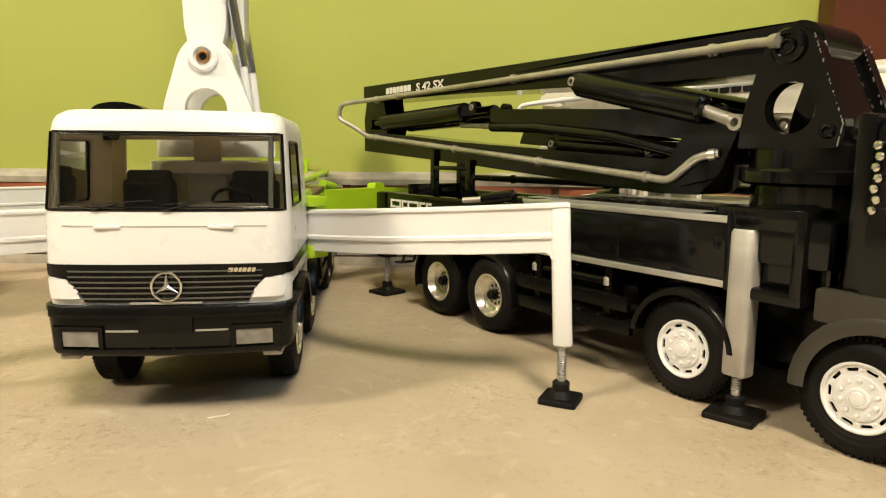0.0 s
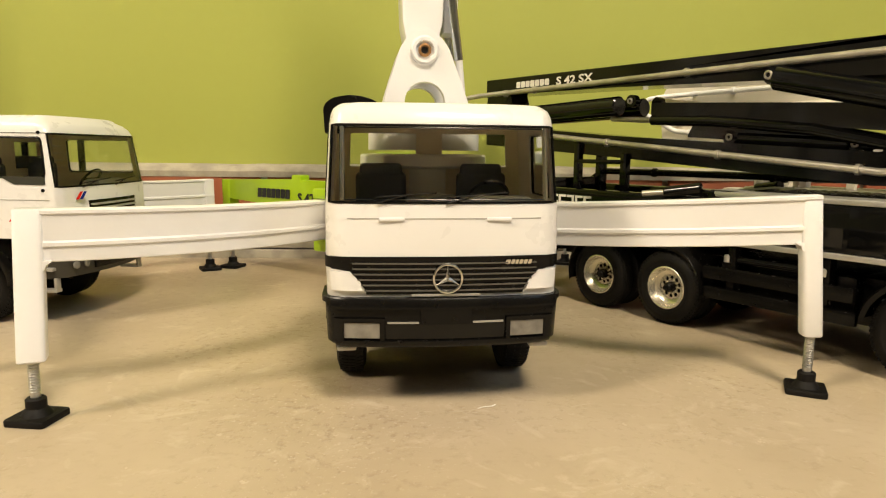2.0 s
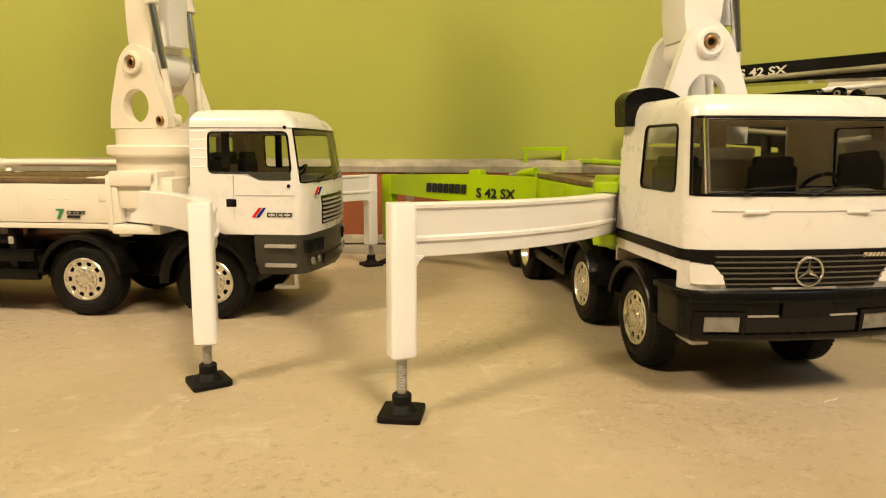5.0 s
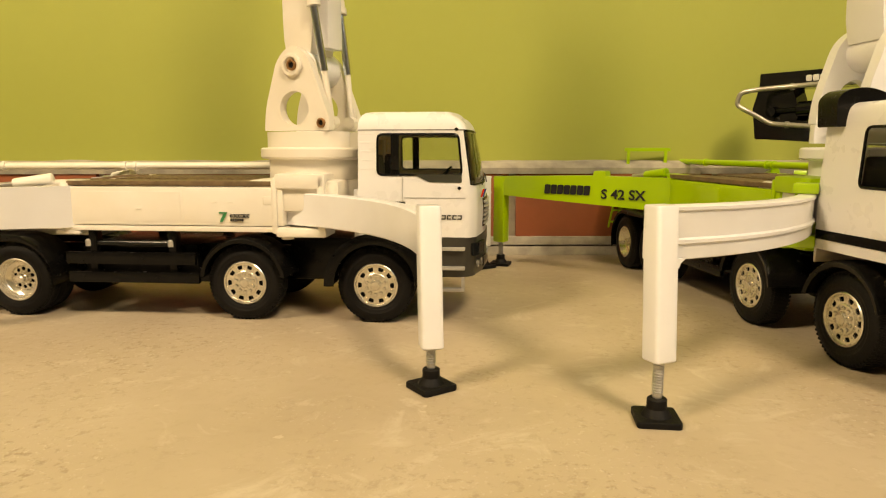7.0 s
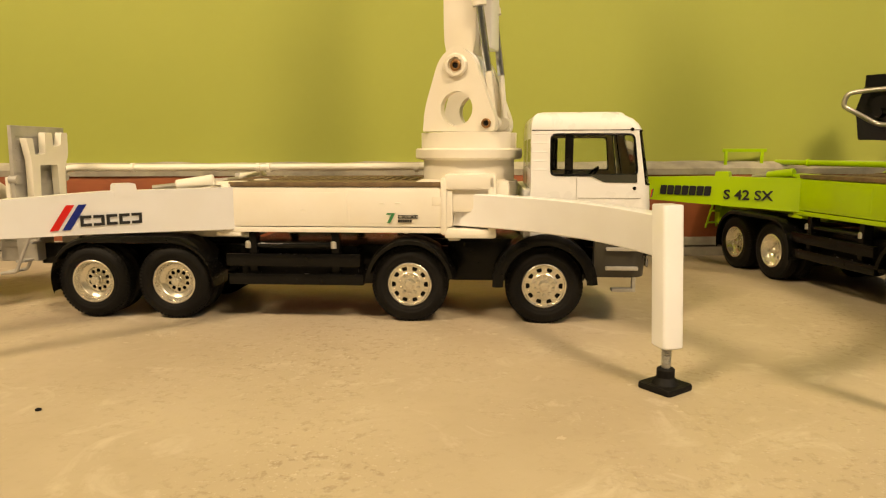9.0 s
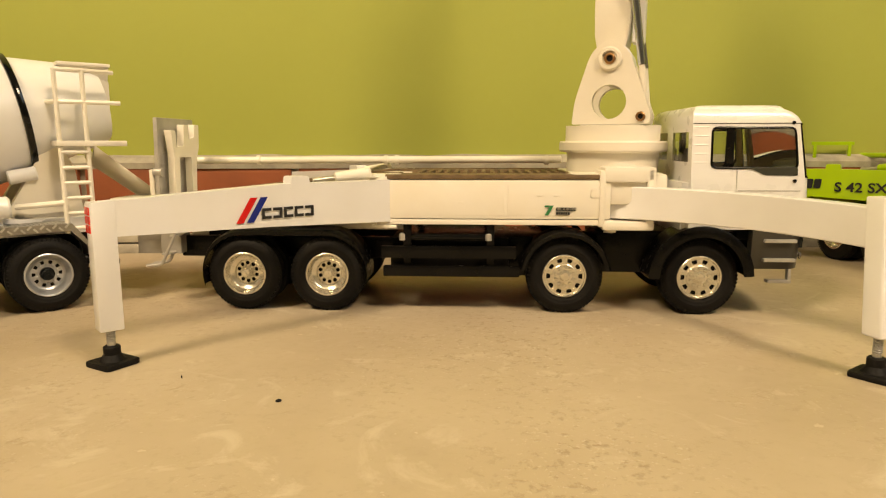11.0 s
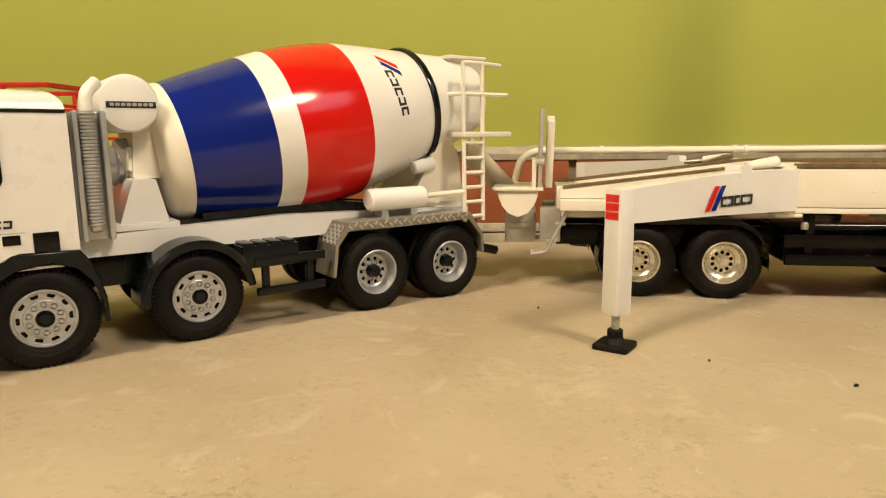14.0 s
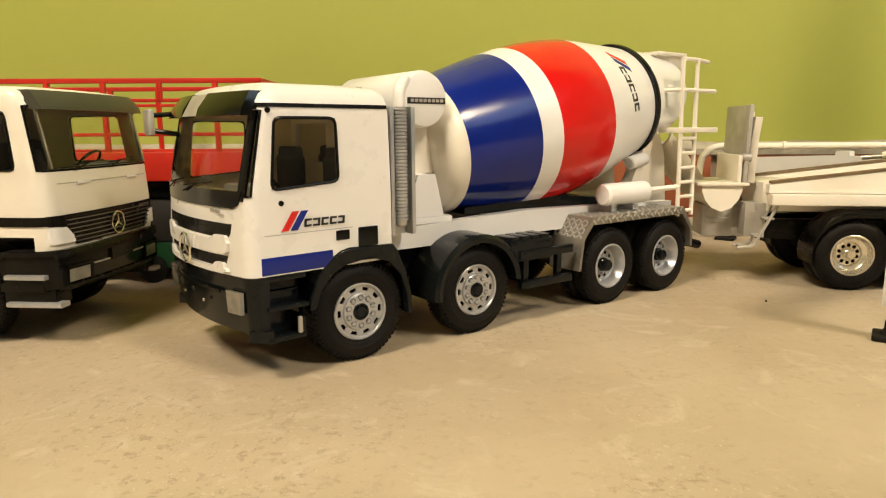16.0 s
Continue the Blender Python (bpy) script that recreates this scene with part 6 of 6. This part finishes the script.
    lathe(bm, [(r, 31.0 + 0.8 * k + h) for k in range(33) for r, h in ((1.5, 0), (1.8, 0.15), (1.8, 0.45), (1.5, 0.6))], (-12.6, 21.4, 0), (0, 0, 1), 24, cap=False)
    part("heat_shield", bm, PALERIM, stack, "slotted heat shield")
    bm = bmesh.new()
    tube(bm, [(-12.6, 21.4, 57.5), (-12.6, 21.4, 61.5), (-15.4, 19.6, 64.2)], 1.45, 16, bend=3)
    part("exhaust_tip", bm, WHITE, stack)
    part("stack_bracket", boxes((-17.0, -9.0, 17, 19.5, 27.4, 57.4), (-10.6, -9.4, 19, 22.4, 27.4, 57.6), (-16.4, -15.2, 19, 22.4, 27.4, 57.6), bevel=0.5), PALERIM, stack, "grey back plate")
    # water tank across the frame
    bm = bmesh.new()
    lathe(bm, [(5.0, -17.6), (6.5, -17.2), (7.0, -16.2), (7.0, 16.2), (6.5, 17.2), (5.0, 17.6)], (-22.6, 0, 59.6), (0, 1, 0), 40)
    tank = part("water_tank", bm, WHITE, t, "white round water tank across the frame")
    part("tank_label", boxes((-28.6, -17.4, 17.3, 17.75, 58.5, 60.0), bevel=0.05), INK, tank, "black label strip on the tank")
    blocks("label_print", [0.95] * 8, 0.75, 0.3, GREY, tank, on_side(-18.2, 17.76, 58.9, left=True), depth=0.06)
    bm = bmesh.new()
    plate(bm, rounded([(-18.4, 28.6), (-31.0, 28.6), (-28.0, 41.0), (-22.6, 41.0)], 0.6), [], side_y, -14.0, 14.0)
    box(bm, -33, -17, -14.8, 14.8, 28.2, 30.0, bevel=0.5)
    foot = part("drive_pedestal", bm, WHITE, t, "white pedestal before the drum")
    bm = bmesh.new()
    plate(bm, rounded([(-23.6, 41.0), (-30.5, 41.0), (-31.5, 55), (-24.4, 55)], 0.8), [], side_y, -9.5, 9.5)
    plate(bm, rounded([(-22.8, 43.0), (-24.0, 43.0), (-24.4, 49), (-23.2, 49)], 0.3), [], side_y, 3.0, 8.5)
    part("tank_bracket", bm, CREAM, foot, "cream bracket that carries the tank")
    bm = bmesh.new()
    lathe(bm, [(3.2, 0), (5.0, 0.8), (5.2, 5.0), (4.4, 5.6), (4.4, 8)], (-15.8, 0, 44), (-1, 0, 0), 28)
    part("drive_motor", bm, PALERIM, foot, "pale drive motor")
    # drum
    p0, ax = Vector((-38, 0, 47.7)), Vector((-math.cos(radians(9.9)), 0, math.sin(radians(9.9))))
    prof = [(-2.5, 18.9), (0, 19.4), (6, 20.5), (12, 21.6), (20, 22.9), (28.5, 24.0), (36, 24.5), (43, 24.5), (49, 24.1), (60, 22.0), (70, 19.9), (80.4, 17.8), (92, 15.2), (100, 13.2), (101.5, 12.4)]

    def rad(s):
        for a, b in zip(prof, prof[1:]):
            if s <= b[0]:
                u = (s - a[0]) / (b[0] - a[0])
                return a[1] + (b[1] - a[1]) * u
        return prof[-1][1]
    drum = None
    for s0, s1, mat, lab in ((-2.5, 20, BLUE, "blue band of the drum"), (20, 27.2, WHITE, "white band of the drum"), (27.2, 49, RED, "red band of the drum"), (49, 101.5, WHITE, "white rear cone of the drum")):
        bm = bmesh.new()
        k = max(3, int((s1 - s0) / 2.5))
        pr = [(rad(s), s) for s in np.linspace(s0, s1, k + 1)]
        lathe(bm, pr, p0, ax, 72, cap=False)
        if drum is None:
            cap = bmesh.new()
            lathe(cap, [(6, -9.0), (15.5, -7.6), (17.6, -6.6), (18.5, -5.4), (18.9, -3.6), (18.92, -2.4)], p0, ax, 72)
            drum = part("drum", cap, CREAM, t, "large mixing drum with colour bands, front end cap")
        part("drum_band", bm, mat, drum, lab, sharp=60)
    bm = bmesh.new()
    lathe(bm, [(18.6, 74.6), (19.8, 74.8), (20.0, 75.6), (19.8, 76.6), (18.0, 76.9)], p0, ax, 72, cap=False)
    part("roller_ring", bm, GLOSSBLACK, drum, "black roller ring")
    bm = bmesh.new()
    rod(bm, p0 - ax * 16, p0 - ax * 8, 6, n=24)
    part("drum_drive", bm, GREY, drum, "grey drum drive")
    # print on the drum, running round the rear cone
    up = (Vector((0, 0, 1)) - ax * ax.z).normalized()

    def skin_point(s, deg, off):
        return p0 + ax * s + (up * math.cos(radians(deg)) + Vector((0, math.sin(radians(deg)), 0))) * (rad(s) + off)

    def print_quad(bm, a, b, c, d):
        """Print that lies on the drum's skin between four corners (along the axis, degrees round it)."""
        rings = []
        for u in np.linspace(0, 1, 6):
            e, f = [p + (q - p) * u for p, q in zip(a, b)], [p + (q - p) * u for p, q in zip(d, c)]
            line = [(e[0] + (f[0] - e[0]) * v, e[1] + (f[1] - e[1]) * v) for v in np.linspace(0, 1, 4)]
            rings.append([skin_point(s, g, 0.10) for s, g in line] + [skin_point(s, g, -0.05) for s, g in reversed(line)])
        faces_from(bm, rings)
    for k, mat in ((0, RED), (1, BLUE)):
        g = 35.5 + 7.0 * k
        bm = bmesh.new()
        print_quad(bm, (59.6, g), (65.4, g + 11.5), (65.4, g + 16.5), (59.6, g + 5.0))
        part("printed_bar", bm, mat, drum, ("red" if k == 0 else "blue") + " slanting printed bar")
    for k in range(5):
        g, s0 = 53.5 + 8.0 * k, 59.3 + 0.35 * k
        bm = bmesh.new()
        for lo, hi in ((0, 0.7), (2.2, 2.9)):
            print_quad(bm, (s0 + lo, g), (s0 + lo, g + 6.6), (s0 + hi, g + 6.6), (s0 + hi, g))
        q = g if k % 2 == 0 else g + 4.6
        print_quad(bm, (s0 + 0.7, q), (s0 + 0.7, q + 2.0), (s0 + 2.2, q + 2.0), (s0 + 2.2, q))
        part("printed_letter_bar", bm, INK, drum)
    # rear: rollers, hopper, chutes, ladder
    bm = bmesh.new()
    for s in (-1, 1):
        plate(bm, rounded([(-104, 27), (-128, 27), (-126, 44), (-122, 52), (-117, 50), (-112, 40)], 1.5), [], side_y, s * 9, s * 13)
    box(bm, -126, -104, -13, 13, 26.6, 30, bevel=0.6)
    rear = part("rear_frame", bm, CREAM, t, "white bearing frame behind the drum")
    bm = bmesh.new()
    for s in (-1, 1):
        rod(bm, (-107, s * 13, 41.0), (-115, s * 13.4, 42.5), 2.2, bevel=0.4)
    part("support_roller", bm, WHITE, rear)
    bm = bmesh.new()
    rod(bm, (-85.8, 20.5, 32.4), (-106.0, 20.5, 32.4), 3.45, n=28, bevel=0.7)
    air = part("air_tank", bm, WHITE, t, "small white tank over the mudguard")
    part("tank_bracket", boxes((-104, -101.5, 14, 20, 26.5, 31), (-93.5, -91, 14, 20, 26.5, 31), bevel=0.3), WHITE, air)
    # feed hopper above the drum mouth
    bm = bmesh.new()
    faces_from(bm, [[Vector(p) for p in ((-124.6, -9, 77.6), (-139.6, -10, 77.6), (-139.6, 10, 77.6), (-124.6, 9, 77.6))], [Vector(p) for p in ((-127, -7, 73), (-139, -8, 70), (-139, 8, 70), (-127, 7, 73))], [Vector(p) for p in ((-133, -5, 66), (-140, -6, 62), (-140, 6, 62), (-133, 5, 66))]])
    feed = part("feed_hopper", bm, CREAM, t, "white feed hopper at the drum mouth")
    part("hopper_rim", boxes((-140, -124, -10.4, 10.4, 77.0, 78.2), bevel=0.3), CREAM, feed)
    bm = bmesh.new()
    for s in (-1, 1):
        plate(bm, rounded([(-129, 55), (-136, 58), (-139.5, 64), (-139.5, 73), (-136, 73), (-134, 64), (-129, 60)], 1), [], side_y, s * 7, s * 8.6)
    part("chute_frame", bm, CREAM, feed)
    # swivel chute
    bm = bmesh.new()
    n = 9
    ring = []
    for u in np.linspace(0, 1, 8):
        o = Vector((-133 - 24 * u, 2 + 4 * u, 51 - 21 * u))
        w = 8.6 - 2.2 * u
        out = [o + Vector((0, w * math.sin(a), -w * math.cos(a) * 0.75)) for a in np.linspace(-1.5, 1.5, n)]
        inn = [p + Vector((0.3, 0, 0.9)) for p in reversed(out)]
        ring.append(out + inn)
    faces_from(bm, ring)
    part("discharge_chute", bm, CREAM, t, "cream half-round discharge chute")
    # ladder
    bm = bmesh.new()
    for x in (-120.6, -128.4):
        tube(bm, [(x, 23.2, 23.4), (x, 22.4, 74.6)], 0.72, 8)
    tube(bm, [(-120.6, 22.4, 74.4), (-128.4, 22.4, 74.4), (-138, 20, 74.4)], 0.7, 8)
    ladder = part("ladder", bm, CREAM, t, "white rear ladder")
    for k in range(6):
        z = 25.0 + 4.8 * k
        part("rung", bmx(lambda q: tube(q, [(-120.6, 23.1, z), (-128.4, 23.1, z)], 0.62, 8)), CREAM, ladder)
    part("ladder_platform", boxes((-140, -119.4, 15, 24.2, 50.8, 52.6), bevel=0.5), CREAM, ladder, "small white platform")
    bm = bmesh.new()
    tube(bm, [(-118, 14, 64.6), (-120.6, 22.6, 64.6), (-139, 22.6, 64.6)], 0.7, 8, bend=1)
    tube(bm, [(-128.4, 22.6, 52), (-128.4, 22.4, 74)], 0.7, 8)
    tube(bm, [(-108, 16, 32), (-120.6, 23, 33.2)], 0.9, 8)
    part("hand_rail", bm, CREAM, ladder)
    bm = bmesh.new()
    rod(bm, (-122, 21, 15.5), (-135, 22.5, 12.2), 1.5, bevel=0.3)
    part("tail_pipe", bm, BLACK, t, "black tail bar")
    # scraper chute lying behind
    return t
# ---- the vehicles in their places ----
# white and cream pump lorry with rounded cab
man = thing("concrete_pump_truck", "white toy concrete pump lorry with rounded cab and raised boom", "toy truck", -187.77, 243.0, -6.15, "toy lorries on the floor")
pump_chassis(man, (RIM, RIM), (RIM, RIM))
newer_cab(man, guard=BLACK)
pump_body(man, CREAM, CREAM, BROWN, CREAM)
hopper(man, CREAM, GREY)
turret(man, CREAM, -17.15, shift=-1.5)
outrigger_front(man, -1, (22.7, -76.5), 38.8, 37.6, 8.8, WHITE, root=(-27.5, 18.0), bulge=9.5, lean=(-0.7, 1.9), tall=(10.0, 9.2), flush=False, leg_top=39.9, leg_w=5.5, pad_turn=-39)
outrigger_front(man, 1, (30.0, 74.9), 39.4, 39.9, 8.8, WHITE)
arm, am, ln = outrigger_rear(man, -1, (-155.2, -77.8), 40.2, 38.4, 8.0, WHITE)
turn = math.degrees(math.atan2(am.col[0].y, am.col[0].x))
mark = am @ Matrix.Translation((0, 2.65, 0)) @ Matrix.Rotation(math.pi, 4, "Z") @ on_side(0, 0, 0)
slashes(arm, mark @ Matrix.Translation((-50.4, 31.0, 0)), 6.6, 2.0, 0.9, 4.2)
blocks("printed_letter_bar", [2.7] * 5, 2.9, 0.5, INK, arm, mark @ Matrix.Translation((-43.1, 31.7, 0)))
outrigger_rear(man, 1, (-152.2, 79.5), 40.2, 38.4, 8.0, WHITE, marks=False)
blocks("printed_letter_bar", [0.75] * 7, 1.0, 0.12, INK, man, on_side(-44.2, -24.15, 31.4))
blocks("printed_letter_bar", [0.6] * 6, 0.8, 0.1, INK, man, on_side(-44.2, -24.15, 30.2))
bm = bmesh.new()
plate(bm, [(0, 0), (1.0, 0), (2.6, 3), (1.6, 3)], [], flat_z, 0, 0.1)
plate(bm, [(-0.2, 2.5), (1.3, 2.5), (1.5, 3), (0, 3)], [], flat_z, 0, 0.1)
part("printed_sign", bm, INKGREEN, man, "small green printed sign", on_side(-47.6, -24.15, 30.0))

# white cab with lime green pump body
act = thing("concrete_pump_truck", "toy concrete pump lorry, white cab and lime green body", "toy truck", -50, 180, -84.5, "toy lorries on the floor")
pump_chassis(act, (RIM, RIM), (RIM, RIM), (-0.3, -40.7, -109.5, -136))
older_cab(act)
pump_body(act, GREEN, GREEN, BROWN, GREEN)
hopper(act, GREEN, GREEN, "frame")
turret(act, WHITE, 91, centre=-24.3, shift=-0.35, lift=1.2)
outrigger_front(act, -1, (26.1, -82.0), 40.5, 41.4, 11.5, WHITE, root=(-15.5, 24.4), bulge=6.5, lean=(-2.7, 0.2), tall=(10.0, 10.5), leg_w=5.2)
for s in (-1, 1):
    bm = bmesh.new()
    m = Matrix.Translation((-14.0, s * 25.6, 0)) @ Matrix.Rotation(radians(s * 40), 4, "Z")
    for x0, x1, z0, z1 in ((-5.0, 3.4, 40.7, 43.4), (-5.0, 3.4, 27.0, 30.2), (-5.0, -2.0, 28, 42)):
        box(bm, x0, x1, -3.0, 3.0, z0, z1, bevel=0.6, m=m)
    part("arm_clamp", bm, GREEN, act, "lime green clamp round the arm's root")
outrigger_front(act, 1, (25.3, 84.2), 39.6, 44.2, 12.5, WHITE, root=(-15.5, 24.4), bulge=6.5, leg_w=4.3, lean=(-3.2, -0.7))
arm, am, ln = outrigger_rear(act, -1, (-149, -77.7), 40.4, 39.6, 10, GREEN, marks=False)
mark = am @ Matrix.Translation((0, 2.65, 0)) @ Matrix.Rotation(math.pi, 4, "Z") @ on_side(0, 0, 0)
blocks("printed_letter_bar", [2.65] * 7, 3.9, 0.36, INK, arm, mark @ Matrix.Translation((-54.2, 33.0, 0)), slant=0.35, r=0.18, open_bars=False)
lettering("printed_words", "S 42 SX", INK, arm, mark @ Matrix.Translation((-28.4, 31.8, 0)), 18.4, 4.0, label="black printed model mark")
outrigger_rear(act, 1, (-148, 80), 40.2, 38.4, 10, GREEN, marks=False)

# black pump lorry with the boom laid back
blk = thing("concrete_pump_truck", "glossy black toy concrete pump lorry with folded boom", "toy truck", 106.3, 144.3, -56, "toy lorries on the floor")
pump_chassis(blk, (WHITE, WHITE), (RIM, BLACK), (-3.4, -40.8, -110.8, -138.6))
pump_body(blk, GLOSSBLACK, GLOSSBLACK, SILVER, BLACK)
hopper(blk, GLOSSBLACK, GLOSSBLACK, "flat")
turret(blk, GLOSSBLACK, 0, boom=False, rivet=GLOSSBLACK)
folded_boom(blk, GLOSSBLACK, PIPE, rivet=PIPE)
stowed_outriggers(blk, GLOSSBLACK)
newer_cab(blk, GLOSSBLACK, marks=False, guard=SATIN)
part("cab_back", boxes((-8.2, -4.8, -23, 23, 26, 62.6), bevel=0.8), GLOSSBLACK, blk, "black rear wall of the cab")
bm = bmesh.new()
for k in range(7):
    lathe(bm, [(0.75, 0), (0.75, 0.7), (0.4, 1.0)], (-4.0 + 0.5 * (k % 2), -23.6, 45.5 + 1.9 * k), (0, -1, 0), 10)
part("chrome_studs", bm, CHROME, blk, "column of chrome studs")
part("cab_skirt", boxes((-12, 26, -25.0, -22, 24, 30.4), bevel=0.8), SATIN, blk, "dark satin skirt under the cab, floor reflection in its colour")

# a white pump lorry with folded boom, parked behind the black one
home = blk.matrix_world @ pose(0.050, 0.063, 0)
wp = thing("concrete_pump_truck", "white toy concrete pump lorry with folded white boom", "toy truck", 0, 0, 0, "toy lorries on the floor")
wp.matrix_world = home
pump_chassis(wp, (RIM, RIM), (RIM, RIM))
older_cab(wp, snorkel=False)
pump_body(wp, CREAM, CREAM, SILVER, CREAM)
hopper(wp, CREAM, GREY)
turret(wp, CREAM, 0, boom=False)
folded_boom(wp, CREAM, WHITE, words=False, first=[(-226, 77.6), (-190, 72.8), (-127, 69.5), (-60, 66), (-27, 68), (-24.5, 74), (-29, 82), (-95, 82.2), (-127, 81.6), (-224, 81.6)])
blocks("printed_letter_bar", [3.6] * 7, 3.6, 0.6, INK, wp, on_side(-149, -7.5, 76.2), open_bars=False)
stowed_outriggers(wp, CREAM)

mixer(-497.2, 184.5, 217.5)

# white lorry with a dark sun visor, only its front in view
wl = thing("truck", "white toy lorry with black grille and dark sun visor", "toy truck", -584.4, 200.0, -3.6, "toy lorries on the floor")
pump_chassis(wl, (RIM, RIM), (RIM, RIM))
older_cab(wl, snorkel=False, visor=True, paint=CREAM)
for s in (-1, 1):
    # black mass added behind the steps to deepen the shade under the cab
    case = part("step_shade_box", boxes((12.5, 26.0, s * 20.2 - 3.2, s * 20.2 + 3.2, 9.6, 15.0), (12.5, 24.0, s * 21.4 - 3.2, s * 21.4 + 3.2, 13.4, 22.0), bevel=0.5), BLACK, wl, "black box behind the steps, added to darken the shade under the door")
    part("upper_step", boxes((14.6, 25.2, s * 23.8 - 2.0, s * 23.8 + 1.4, 16.6, 17.8), bevel=0.3), PALERIM, case, "worn pale grey step")
    part("lower_step", boxes((13.4, 28.0, s * 22.2 - 2.4, s * 22.2 + 1.2, 9.4, 10.7), bevel=0.35), PALERIM, case, "worn pale grey step")
part("flat_body", boxes((-165, -16, -23, 23, 22, 30), bevel=0.8), WHITE, wl, "plain white body")

# a green low trailer with a red lattice cage on it
tr = thing("low_trailer", "green toy low trailer, darkened for shade, with black rail, on small black wheels", "toy trailer", -600, 268, 2, z=FLOOR_Z)
part("bed", boxes((-100, 74, -22, 22, 5, 14), bevel=0.8), SHADEDGREEN, tr, "green trailer bed, shade put into its colour")
part("load_bed", boxes((-100, 72, -20, 20, 14.2, 30), bevel=0.8), LINING, tr, "dark box on the bed")
part("top_rail", boxes((-100, 73, -21, 21, 30.2, 36), bevel=0.6), BLACK, tr, "black rail round the box")
small = bmesh.new()
lathe(small, [(4.0, -3), (4.9, -2.4), (4.9, 2.4), (4.0, 3)], (0, 0, 0), (0, 1, 0), 24)
small = mesh_of("wheel", small, RUBBER)
for x in (-80, -66, -52, 30, 44, 58):
    for y in (-21, 21):
        part("wheel", small, None, tr, "", Matrix.Translation((x, y, 4.9)))
cage = thing("lattice_cage", "red plastic lattice cage standing on the trailer", "toy cage", -600, 268, 2, z=35.2)
part("base_frame", boxes((-98, 72, -24, -19, 0, 10), (-98, 72, 19, 24, 0, 10), (66, 72, -19, 19, 0, 10), (-98, -92, -19, 19, 0, 10), bevel=0.6), REDFRAME, cage, "solid red base frame")
for y in (-22.5, 22.5):
    for x in range(-96, 74, 19):
        tall = (x // 19) % 2 == 0
        part("post", boxes((x - 0.85, x + 0.85, y - 0.8, y + 0.8, 9 if tall else 27.5, 34), bevel=0.25), REDFRAME, cage)
    for z, w in ((34, 0.85), (27.5, 0.6), (16, 0.6)):
        part("rail", boxes((-98, 72, y - w, y + w, z - w, z + w), bevel=0.35), REDFRAME, cage)
for x in (-97, 71):
    for z, w in ((34, 0.85), (27.5, 0.6)):
        part("cross_rail", boxes((x - w, x + w, -22, 22, z - w, z + w), bevel=0.35), REDFRAME, cage)

# crumbs of dirt and a thread on the floor
for x, y, r, turn in ((-306, 157, 0.5, 20), (-365, 219.7, 0.35, 70), (-330.8, 172.2, 0.2, 130)):
    crumb = thing("dirt_crumb", "small dark crumb of dirt on the floor", "crumb", x, y, turn, z=FLOOR_Z)
    bm = bmesh.new()
    lathe(bm, [(r * 0.7, 0.02), (r, 0.25), (r * 0.8, 0.5), (r * 0.3, 0.65)], (0, 0, 0), (0, 0, 1), 7)
    bmesh.ops.scale(bm, vec=(1.4, 0.8, 1), verts=bm.verts)
    part("grain", bm, RUBBER, crumb)
thread = thing("thread", "short white thread lying on the floor", "thread", -38.2, 153.1, 0, z=FLOOR_Z)
bm = bmesh.new()
tube(bm, [(-2.0, -1.0, 0.14), (-0.6, -0.1, 0.2), (1.0, 0.2, 0.14), (2.0, 1.0, 0.3)], 0.11, 6, bend=0.8)
part("fibre", bm, PRINTWHITE, thread)
# chipped paint on the lugs of the black turret
random.seed(11)
bm = bmesh.new()
for s in (-1, 1):
    for a, b in (((-22.4, 79.6), (-15.4, 61.5)), ((-15.4, 61.5), (-16.2, 57))):
        for k in range(44):
            f = random.random()
            x, z = a[0] + (b[0] - a[0]) * f, a[1] + (b[1] - a[1]) * f
            y = s * (12.15 if k % 2 else 8.65)
            w = 0.05 + 0.09 * random.random()
            box(bm, x - w, x + w * 0.9, y - 0.12, y + 0.12, z - w * 2.2, z + w * 2.2)
part("chipped_edge", bm, STEEL, blk, "bare metal chips along the lug edges")
